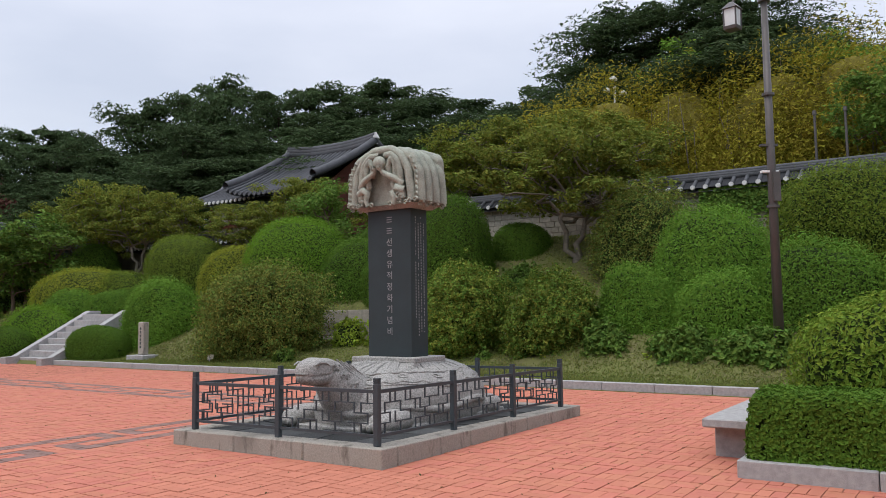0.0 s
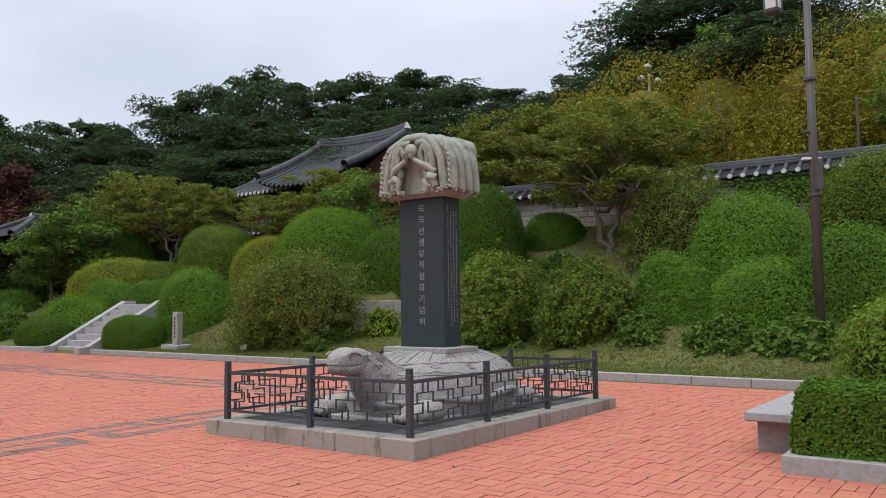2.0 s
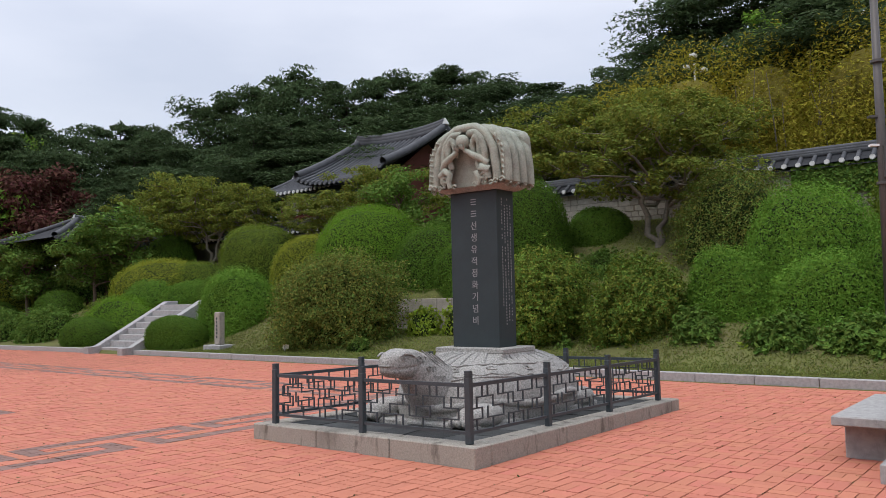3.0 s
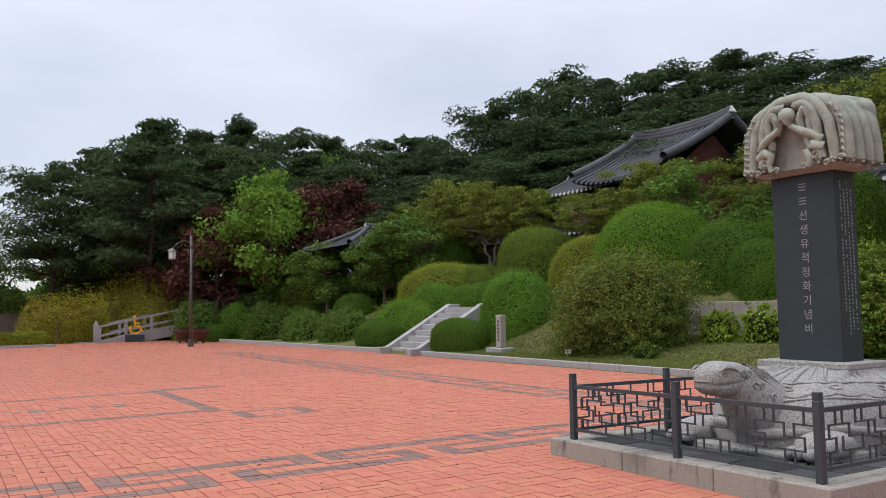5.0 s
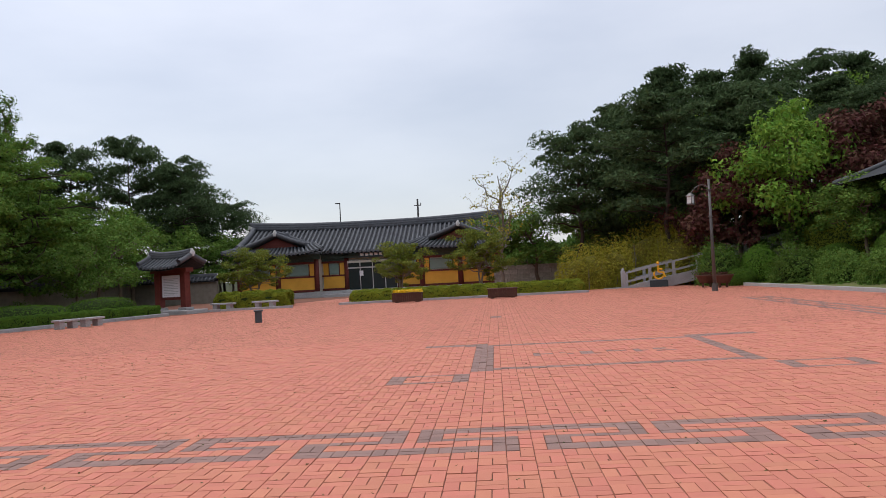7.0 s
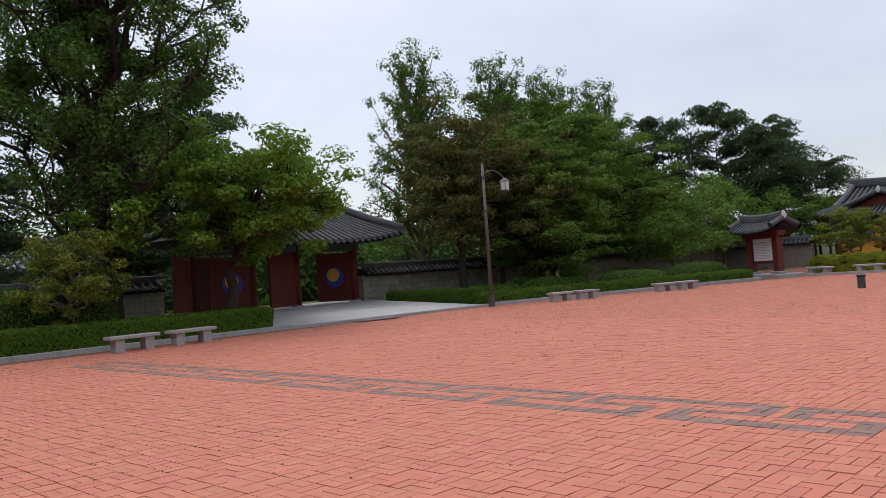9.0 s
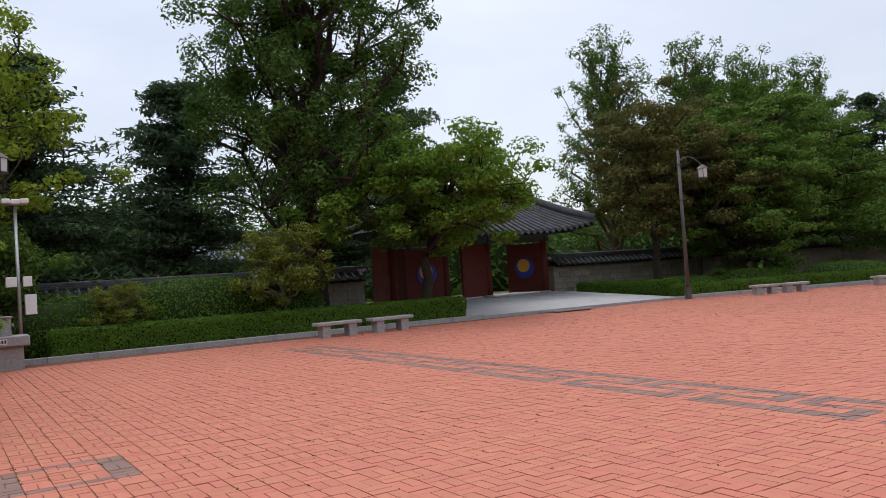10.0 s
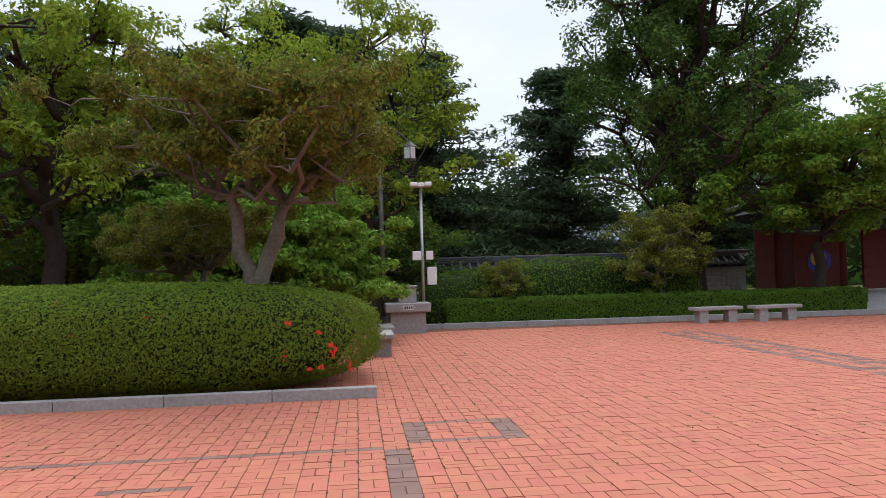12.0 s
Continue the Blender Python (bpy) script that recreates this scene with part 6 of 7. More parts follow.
# small dark garden things
P = thing("marker_stone", pose(-16.17, 8.94, 0.10), "upright inscribed granite marker on a pale plinth", "marker")
part("plinth", bx(-0.40, -0.30, -0.1, 0.40, 0.30, 0.22, bevel=0.015), M["granite"], P)
part("pillar", bx(-0.13, -0.10, 0.22, 0.13, 0.10, 1.20, bevel=0.02), M["granite_pink"], P)
bm = bmesh.new()
for k in range(6):
    box(bm, -0.035, -0.104, 0.42 + k * 0.11, 0.035, -0.099, 0.49 + k * 0.11)
part("carving", bm, M["slate"], P, kind="stuff")
P = thing("plant_label", pose(-12.9, 8.7, 0.15, 0, 0, 20), "small pale plant label leaning in the lawn", "sign")
part("plate", bx(-0.09, -0.01, 0.12, 0.09, 0.01, 0.26), M["plaster"], P, at=pose(0, 0, 0, -18))
part("stake", bx(-0.012, -0.01, -0.1, 0.012, 0.01, 0.2), M["steel"], P)


def camera_pole(x, y, z, h, label, heads):
    P = thing("security_camera_pole", pose(x, y, z), label, "camera pole")
    part("pole", cyl(bmesh.new(), 0, 0, -0.3, h, 0.05, 0.04), M["steel"], P, "", True)
    for k, (dx, dz) in enumerate(heads):
        bm = bx(dx - 0.10, -0.12, h + dz - 0.06, dx + 0.10, 0.20, h + dz + 0.06, bevel=0.02)
        part("camera_housing", bm, M["white"], P, "white security camera housing")
        part("bracket", bx(min(0, dx), -0.02, h + dz - 0.09, max(0, dx) + 0.02, 0.02, h + dz - 0.06), M["steel"], P)
    return P


CP = camera_pole(-6.45, 22.6, float(land(-6.45, 22.6)), 10.0 - float(land(-6.45, 22.6)), "tall pole with white cameras and dome lamps above the bamboo", ((-0.3, -0.1), (0.32, -0.3), (-0.05, 0.3)))
part("dome_lamp", cyl(bmesh.new(), -0.15, 0, 3.0, 3.25, 0.16, 0.12), M["white"], CP)
for dx in (-0.28, 0.28):
    P = thing("thin_post", pose(1.55 + dx * 1.4, 18.2, float(land(1.5, 18.2))), "thin grey steel post above the wall", "post")
    part("shaft", cyl(bmesh.new(), 0, 0, -0.2, 3.0, 0.04, 0.035), M["pole"], P)
    part("head", cyl(bmesh.new(), 0, 0, 3.0, 3.12, 0.06, 0.05), M["pole"], P)


# ---- ramp, tubs and sign at the west end ----
def make_ramp():
    R = thing("access_ramp", pose(-44.6, 2.0, 0), "granite access ramp with a white stone balustrade", "ramp", "", "structure")
    L, up = 9.5, 1.9

    def wedge(x0, x1, h0, h1, th):
        V = [(x0, 0, h0 - th), (x1, 0, h0 - th), (x1, 0, h0), (x0, 0, h0), (x0, L, h1 - th), (x1, L, h1 - th), (x1, L, h1), (x0, L, h1)]
        return mesh_from("slope", V, np.array([[0, 1, 2, 3], [7, 6, 5, 4], [0, 4, 5, 1], [1, 5, 6, 2], [2, 6, 7, 3], [3, 7, 4, 0]]), M["granite"])
    child("ramp_slab", wedge(-0.8, 0.8, 0.03, up, 0.35), R)
    child("side_wall", wedge(0.8, 1.0, 0.10, up + 0.05, 0.6), R)
    for x in (-0.95, 0.9):
        child("handrail", wedge(x - 0.06, x + 0.06, 0.92, up + 0.92, 0.10), R, "white stone handrail")
        child("middle_rail", wedge(x - 0.04, x + 0.04, 0.42, up + 0.42, 0.12), R)
        for k in range(8):
            y = k * L / 7
            z = 0.03 + (up - 0.03) * k / 7
            part("baluster", bx(x - 0.08, y - 0.08, z - 0.1, x + 0.08, y + 0.08, z + 0.86, bevel=0.01), M["granite"], R)
    for x in (-0.95, 0.9):
        bm = bx(x - 0.11, -0.3, 0, x + 0.11, -0.06, 1.0, bevel=0.01)
        cyl(bm, x, -0.18, 1.0, 1.16, 0.10, 0.04)
        part("newel", bm, M["granite"], R)
    part("landing", bx(-1.2, -1.3, -0.1, 1.1, 0, 0.04), M["granite"], R)


make_ramp()
P = thing("wheelchair_sign", pose(-43.0, 3.7, 0, 0, 0, 75), "yellow wheelchair symbol on a small stand", "sign")
ring = [(0.02 + 0.27 * math.cos(a), 0, 0.72 + 0.27 * math.sin(a)) for a in np.linspace(2.4, 6.6, 15)]
pcs = [tube(ring, [0.05] * 15, 8), tube([(-0.02, 0, 1.22), (-0.01, 0, 0.85), (0.25, 0, 0.82), (0.36, 0, 0.55)], [0.06] * 4, 8), tube([(-0.02, 0, 1.02), (0.22, 0, 1.0)], [0.045] * 2, 8)]
V, F = join(pcs)
child("symbol", mesh_from("symbol", V, F, M["yellow_paint"], True), P, "yellow painted wheelchair figure")
part("disc", bmesh.ops.create_uvsphere(bm := bmesh.new(), u_segments=10, v_segments=8, radius=0.09) and bm, M["yellow_paint"], P, at=pose(-0.02, 0, 1.36))
part("stand", bx(-0.5, -0.08, -0.05, 0.5, 0.08, 0.38), M["slate"], P)


def tub(x, y, label):
    T = thing("flower_tub", pose(x, y, 0), label, "planter", "flower tubs")
    bm = bmesh.new()
    cyl(bm, 0, 0, 0.22, 0.58, 0.30, 0.50, 20)
    cyl(bm, 0, 0, 0.58, 0.64, 0.53, 0.53, 20)
    part("bowl", bm, M["wood_brown"], T, "dark brown bowl")
    for k in range(4):
        a = k * math.pi / 2 + 0.6
        part("leg", cyl(bmesh.new(), 0.25 * math.cos(a), 0.25 * math.sin(a), -0.01, 0.24, 0.04, 0.05, 8), M["wood_brown"], T)
    rng = np.random.default_rng(int(abs(x * 10)))
    P = np.c_[rng.normal(0, 0.2, (260, 2)), rng.uniform(0.62, 0.76, 260)]
    V, F = leaves(P, np.tile([0, 0, 1.0], (260, 1)), 0.08, rng, 0.6, 0.8)
    child("flower_bed", mesh_from("flower_bed", V, F, LEAF["maroon"]), T, "reddish bedding plants", kind="stuff")


tub(-38.6, 5.2, "dark brown footed flower bowl on the paving")
tub(-37.4, 5.7, "dark brown footed flower bowl on the paving")

# ---- planting islands before the museum hall ----
kerb_row("island_kerb", -39.6, -14.0, -39.9, -0.6, 0.16, 0.12, "grey kerb round the planting island", 1.2)
hedge("azalea_hedge", -40.9, -13.5, -41.4, -0.8, 1.5, 0.05, 0.62, "olive", "wide low yellow-green clipped hedge on the planting island", 61, 900, 0.10, 0.25)
kerb_row("island_kerb_south", -38.4, -22.6, -39.2, -16.4, 0.16, 0.12, "grey kerb round the small planting island", 1.2)
hedge("azalea_hedge", -41.6, -21.4, -42.2, -17.2, 1.8, 0.05, 0.85, "olive", "rounded yellow-green clipped hedge behind two benches", 62, 900, 0.10, 0.35)


def trough(x, y, w, label, flowers):
    T = thing("planter_box", pose(x, y, 0, 0, 0, 88), label, "planter", "wooden planters")
    for k in range(14):
        a = -w / 2 + k * w / 14
        part("slat", bx(a + 0.012, 0.27, 0.06, a + w / 14 - 0.012, 0.32, 0.46), M["wood_brown"], T)
        part("slat", bx(a + 0.012, -0.32, 0.06, a + w / 14 - 0.012, -0.27, 0.46), M["wood_brown"], T)
    part("box", bx(-w / 2 + 0.02, -0.27, 0.04, w / 2 - 0.02, 0.27, 0.44), M["wood_brown"], T)
    part("rim", bx(-w / 2 - 0.03, -0.35, 0.46, w / 2 + 0.03, 0.35, 0.51), M["wood_brown"], T)
    for s in (-1, 1):
        part("foot", bx(s * w * 0.35 - 0.1, -0.3, -0.01, s * w * 0.35 + 0.1, 0.3, 0.06), M["wood_brown"], T)
    if flowers:
        rng = np.random.default_rng(77)
        P = np.c_[rng.uniform(-w / 2, w / 2, 700), rng.uniform(-0.3, 0.3, 700), rng.uniform(0.50, 0.66, 700)]
        V, F = leaves(P, np.tile([0, 0, 1.0], (700, 1)), 0.08, rng, 0.8, 0.6)
        child("flower_bed", mesh_from("flower_bed", V, F, M["petal_yellow"]), T, "bright yellow bedding flowers", kind="stuff")


trough(-38.6, -10.15, 1.55, "slatted brown wooden planter full of yellow flowers", True)
trough(-38.1, -5.2, 1.5, "slatted brown wooden planter before the hedge", False)
P = thing("drain_stub", pose(-25.8, -14.25, 0, 0, 0, 20), "short dark iron stub standing in the paving", "bollard")
part("body", bx(-0.15, -0.12, -0.01, 0.15, 0.12, 0.40, bevel=0.02), M["iron"], P)
part("cap", bx(-0.19, -0.16, 0.40, 0.19, 0.16, 0.46, bevel=0.015), M["iron"], P)


# ---- museum hall ----
def make_hall():
    H = thing("museum_hall", pose(-60.0, -15.3, 0, 0, 0, 90), "long traditional hall with tiled roof, red columns and ochre panels", "building")
    # local x runs along the front, local -y faces the plaza
    part("platform", bx(-11.2, -2.2, -0.1, 11.2, 9.0, 0.42), M["granite"], H, "pale stone platform")
    part("wall", bx(-10.2, 0.3, 0.42, 10.2, 8.0, 3.4), M["plaster"], H)
    part("eave_beam", bx(-10.4, -0.1, 2.95, 10.4, 0.32, 3.35), M["wood_green"], H, "green painted eave beam")

    def bay(x0, x1, y):
        part("lower_panel", bx(x0 + 0.12, y - 0.10, 0.62, x1 - 0.12, y, 1.55), M["yellow"], H, "ochre yellow plaster panel")
        part("sill_rail", bx(x0, y - 0.13, 1.55, x1, y, 1.68), M["wood_red"], H)
        part("base_rail", bx(x0, y - 0.13, 0.44, x1, y, 0.62), M["wood_red"], H)
        part("head_rail", bx(x0, y - 0.13, 2.62, x1, y, 2.78), M["wood_red"], H)
        part("side_panel", bx(x0 + 0.12, y - 0.09, 1.68, x0 + 0.55, y, 2.62), M["yellow"], H, "ochre yellow plaster panel")
        part("side_panel", bx(x1 - 0.55, y - 0.09, 1.68, x1 - 0.12, y, 2.62), M["yellow"], H, "ochre yellow plaster panel")
        W = part("window", bx(x0 + 0.62, y - 0.08, 1.74, x1 - 0.62, y, 2.56), M["teal"], H, "greenish lattice window")
        part("window_jamb", bx(x0 + 0.55, y - 0.14, 1.68, x0 + 0.62, y - 0.03, 2.62), M["wood_red"], W)
        part("window_jamb", bx(x1 - 0.62, y - 0.14, 1.68, x1 - 0.55, y - 0.03, 2.62), M["wood_red"], W)
        part("frieze", bx(x0, y - 0.10, 2.78, x1, y, 3.2), M["wood_green"], H)

    def column(x, y):
        part("column", cyl(bmesh.new(), x, y, 0.40, 3.1, 0.21, 0.19, 12), M["wood_red"], H, "", True)
        part("column_base", cyl(bmesh.new(), x, y, 0.30, 0.46, 0.32, 0.26, 10), M["granite"], H)
        part("bracket", bx(x - 0.28, y - 0.30, 2.95, x + 0.28, y + 0.2, 3.25), M["wood_green"], H)
    for side in (-1, 1):
        a, b = (-10.1, -4.0) if side < 0 else (4.2, 10.1)
        part("wing_wall", bx(a, -1.6, 0.42, b, 0.4, 3.3), M["plaster"], H)
        m = (a + b) / 2
        bay(a, m, -1.62)
        bay(m, b, -1.62)
        for x in (a, m, b):
            column(x, -1.72)
        part("wing_beam", bx(a - 0.3, -2.0, 3.0, b + 0.3, -1.6, 3.35), M["wood_green"], H)
        # wing roof: gable to the plaza with a lower skirt
        tile_roof(H, 1.9, 2.3, 4.85, 3.85, at=pose(m, -0.2, 0, 0, 0, 90), pitch=0.34, upturn=0.2, rad=0.09, ends=False, ridge_h=0.30, ridge_rise=0.1)
        V = np.array([(m - 1.9, -1.75, 4.0), (m + 1.9, -1.75, 4.0), (m, -1.75, 4.75), (m - 1.9, -1.65, 4.0), (m + 1.9, -1.65, 4.0), (m, -1.65, 4.75)])
        child("gable", mesh_from("gable", V, [np.array([[0, 1, 2], [5, 4, 3]]), np.array([[0, 3, 4, 1], [1, 4, 5, 2], [2, 5, 3, 0]])], M["wood_red"]), H)
        tile_roof(H, 4.0, 1.75, 4.05, 3.35, at=pose(m, -1.45, 0), pitch=0.34, upturn=0.38, rad=0.09, ridge_h=0.16, ridge_rise=0.05, back=False, hip=1.0)
    bay(-4.0, -2.0, 0.28)
    bay(2.2, 4.2, 0.28)
    for x in (-2.0, 2.2):
        column(x, 0.2)
    # glazed entrance
    part("entrance_glass", bx(-1.9, 0.10, 0.44, 2.1, 0.24, 2.75), M["window"], H, "dark glazed entrance")
    for x in (-1.9, -0.9, 0.1, 1.1, 2.05):
        part("mullion", bx(x - 0.03, 0.05, 0.44, x + 0.03, 0.12, 2.75), M["steel"], H)
    part("transom", bx(-1.9, 0.05, 2.1, 2.1, 0.12, 2.2), M["steel"], H)
    part("canopy", bx(-1.9, -0.05, 2.55, 2.1, 0.12, 2.72), M["plaster"], H)
    for x in (-0.8, 0.9):
        part("notice", bx(x - 0.15, 0.03, 1.5, x + 0.15, 0.06, 1.9), M["paper"], H)
    B = part("name_board", bx(-0.9, -0.35, 2.95, 1.1, -0.25, 3.45), M["slate"], H, "dark name board above the entrance")
    bm = bmesh.new()
    for k in range(5):
        box(bm, -0.75 + k * 0.37, -0.37, 3.07, -0.50 + k * 0.37, -0.355, 3.33)
    part("sign_bars", bm, M["white"], B)
    tile_roof(H, 10.7, 4.9, 5.55, 3.4, at=pose(0, 4.2, 0), pitch=0.36, upturn=0.55, rad=0.10, ridge_h=0.42, ridge_rise=0.35)
    part("porch_step", bx(-3.2, -3.2, -0.1, 3.2, -2.2, 0.22), M["granite"], H)


make_hall()
P = thing("utility_pole", pose(-78, -13.0, 0), "far grey utility pole behind the hall", "pole")
part("pole", cyl(bmesh.new(), 0, 0, 0, 9.0, 0.12, 0.09), M["pole"], P)
part("cross_arm", bx(-0.05, -0.35, 8.3, 0.05, 0.35, 8.38), M["pole"], P)
part("insulator", bx(-0.04, 0.28, 8.38, 0.04, 0.36, 8.6), M["pole"], P)
P = thing("street_light", pose(-78, -21.0, 0), "far slim street light behind the hall", "street lamp")
part("pole", cyl(bmesh.new(), 0, 0, 0, 9.0, 0.07, 0.05), M["pole"], P)
part("head", bx(-0.05, -0.5, 8.95, 0.05, 0.05, 9.05), M["pole"], P)


stone_wall("wall_hall_side", 0, 7.0, 0, 0.0, 1.7, 0.5, 0.34, "grey stone wall beside the hall", 84)
bpy.data.objects["wall_hall_side"].matrix_basis = pose(-57.5, -5.6, 0, 0, 0, 90)


# ---- notice kiosk ----
def make_kiosk():
    K = thing("notice_kiosk", pose(-38.6, -22.7, 0, 0, 0, 68), "roofed notice board with red timber posts and dark tiles", "notice board")
    part("plinth", bx(-1.7, -0.8, -0.05, 1.7, 0.8, 0.20, bevel=0.03), M["granite"], K)
    for x in (-0.9, 0.9):
        part("post", bx(x - 0.18, -0.20, 0.2, x + 0.18, 0.20, 2.25, bevel=0.02), M["wood_red"], K)
        part("post_base", bx(x - 0.30, -0.30, 0.18, x + 0.30, 0.30, 0.34, bevel=0.03), M["granite"], K)
    part("backboard", bx(-0.75, -0.06, 0.75, 0.75, 0.06, 2.2), M["wood_red"], K)
    part("sheet", bx(-0.62, -0.10, 0.90, 0.62, -0.07, 2.05), M["paper"], K, "white printed notice sheet")
    bm = bmesh.new()
    for k in range(11):
        box(bm, -0.5, -0.104, 1.0 + k * 0.085, 0.5 - 0.3 * (k % 3 == 0), -0.101, 1.025 + k * 0.085)
    part("print_bars", bm, M["concrete"], K)
    part("beam", bx(-1.25, -0.28, 2.2, 1.25, 0.28, 2.42), M["wood_red"], K)
    tile_roof(K, 1.45, 0.95, 2.95, 2.42, pitch=0.27, upturn=0.16, rad=0.07, ridge_h=0.26, ridge_rise=0.12)


make_kiosk()

# ---- south side: kerb, hedges, gate, wall ----
kerb_row("kerb_south", 3.4, -28.0, -12.0, -27.35, 0.18, 0.14, "grey granite kerb along the clipped hedge", 1.2)
kerb_row("kerb_gate", -12.0, -27.35, -21.2, -26.75, 0.18, 0.10, "grey granite edge of the gate forecourt", 1.2)
kerb_row("kerb_south_west", -21.2, -26.75, -36.4, -22.0, 0.18, 0.14, "grey granite kerb along the low hedge", 1.2)
hedge("box_hedge", 0.9, -28.7, -11.6, -28.15, 0.9, 0.05, 0.72, "box_dark", "long clipped hedge along the plaza kerb", 71, 1100, 0.075, 0.12)
# these two take the darker leaf colour in place of shade from overhanging trees
hedge("box_hedge", -21.7, -33.2, -21.9, -27.9, 0.9, 0.02, 0.72, "box_dark", "clipped hedge beside the gate forecourt", 73, 900, 0.085, 0.15)
hedge("box_hedge", -21.4, -27.5, -36.6, -22.9, 1.0, 0.02, 0.52, "box_dark", "low clipped hedge along the angled kerb", 72, 700, 0.10, 0.15)
for k, (x, y, sx, h) in enumerate(((-0.6, -30.6, 2.3, 1.75), (-3.6, -30.6, 2.4, 1.95), (-5.9, -30.8, 1.8, 1.6), (-10.6, -29.6, 1.0, 0.75), (-25.0, -30.0, 2.2, 0.8), (-28.5, -28.6, 2.2, 0.9), (-32.0, -26.6, 2.6, 1.0), (-35.5, -25.0, 2.2, 1.1))):
    bush("clipped_shrub", x, y, -0.05, sx, 1.2, h, "box_dark", "dense dark green clipped shrub mass behind the hedge" if x > -30 else "low dark green shrub behind the hedge", 8000, 0.085, 500 + k, 0.07, 3.0, 0.5, rise=0.25)
G = thing("gate_forecourt", pose(0, 0, 0), "pale grey forecourt paving before the red gate", "paving", "", "structure")
V = [(-12.0, -27.5, 0.06), (-21.2, -26.9, 0.06), (-21.3, -33.6, 0.40), (-11.0, -33.6, 0.40)]
V = np.array(V + [(x, y, -0.1) for x, y, _ in V])
child("slab", mesh_from("slab", V, np.array([[3, 2, 1, 0], [0, 1, 5, 4], [1, 2, 6, 5], [2, 3, 7, 6], [3, 0, 4, 7]]), M["concrete"]), G)
part("ramp_plate", bx(-0.9, -0.35, -0.01, 0.9, 0.35, 0.04, bevel=0.01), M["granite"], G, "pale checker ramp plate", at=pose(-15.2, -26.75, 0.02, 4, 0, -3))
capped_wall("wall_south", 12.0, 35.0, -34.0, 0.0, 1.55, "rubble stone wall with a dark tiled cap behind the shrubs", 81, True, 0.5, 0.38, rz=180, white=False)
capped_wall("wall_south_west", -20.9, -7.3, -34.2, 0.0, 1.6, "rubble stone wall with a dark tiled cap beside the gate", 82, True, 0.45, 0.28, rz=180, white=False)
capped_wall("wall_hall_south", -57.0, -50.0, -33.8, 0.0, 1.7, "grey stone wall between kiosk and hall", 85, False, rz=90, white=False)
capped_wall("wall_west", -58.0, -36.0, -34.0, 0.0, 1.7, "pale stone wall behind the planting", 83, blocks=False)


def make_gate():
    G = thing("south_gate", pose(-16.6, -34.2, 0), "red timber gate with emblem doors and a dark tiled roof", "gate")
    G.matrix_basis = pose(-16.6, -34.2, 0.05, 0, 0, 180)
    # the plaza lies towards local -y
    part("platform", bx(-5.6, -0.7, -0.1, 4.4, 3.0, 0.38, bevel=0.02), M["granite"], G)
    for x, y in ((-4.2, 0), (-3.6, 1.6), (-1.65, 0), (0.55, 0), (1.5, 2.0), (3.75, 0), (-1.0, 2.2)):
        part("post", cyl(bmesh.new(), x, y, 0.38, 3.0, 0.19, 0.17), M["wood_red"], G, "", True)
        part("post_stone", cyl(bmesh.new(), x, y, 0.36, 0.46, 0.27, 0.25), M["granite"], G, "pale stone post base", True)
    part("lintel", bx(-5.0, -0.16, 2.72, 4.0, 0.16, 3.05), M["wood_green"], G, "green painted lintel")
    for i in range(24):
        part("rafter", bx(-5.0 + i * 0.40, -1.6, 3.02, -4.88 + i * 0.40, 0.0, 0.12 + 3.02), M["wood_green"], G)
    for x, rz, flip in ((0.50, 196, 0), (3.65, 122, 1), (-1.75, 176, 1), (-3.55, 96, 0)):
        D = part("door_leaf", bx(0, -0.05, 0.45, 1.72, 0.05, 2.66), M["wood_red"], G, "dark red plank door leaf", at=pose(x, -0.05, 0, 0, 0, rz))
        for k in range(4):
            part("batten", bx(0.05, 0.05, 0.75 + k * 0.5, 1.67, 0.085, 0.84 + k * 0.5), M["wood_red"], D)
        if flip:
            ring = bmesh.new()
            bmesh.ops.create_cone(ring, cap_ends=True, segments=24, radius1=0.46, radius2=0.46, depth=0.03)
            part("emblem", ring, M["blue"], D, "round blue and yellow emblem", at=pose(0.86, 0.095, 1.55, 90))
            ring = bmesh.new()
            bmesh.ops.create_cone(ring, cap_ends=True, segments=24, radius1=0.30, radius2=0.30, depth=0.03)
            part("emblem_centre", ring, M["yellow"], D, at=pose(0.90, 0.11, 1.66, 90))
    part("side_panel", bx(-5.1, -0.06, 0.38, -4.3, 0.06, 2.75), M["wood_red_wall"], G, "faded red timber panel")
    tile_roof(G, 5.1, 2.2, 4.40, 3.02, pitch=0.34, upturn=0.40, rad=0.09, ridge_h=0.34, ridge_rise=0.25, hip=1.9)


make_gate()
D = thing("distant_hall", pose(-10.5, -50.0, 0), "far hall with a blue-grey tiled roof beyond the wall", "building")
D.matrix_basis = pose(-11.5, -50.0, 0, 0, 0, 180)
part("wall", bx(-5.0, -2.0, 0, 4.0, 3.0, 2.7), M["yellow"], D, "ochre wall")
tile_roof(D, 3.6, 3.2, 4.3, 2.9, pitch=0.4, upturn=0.3, rad=0.12, ridge_h=0.3, ridge_rise=0.15, tile="tile_blue")

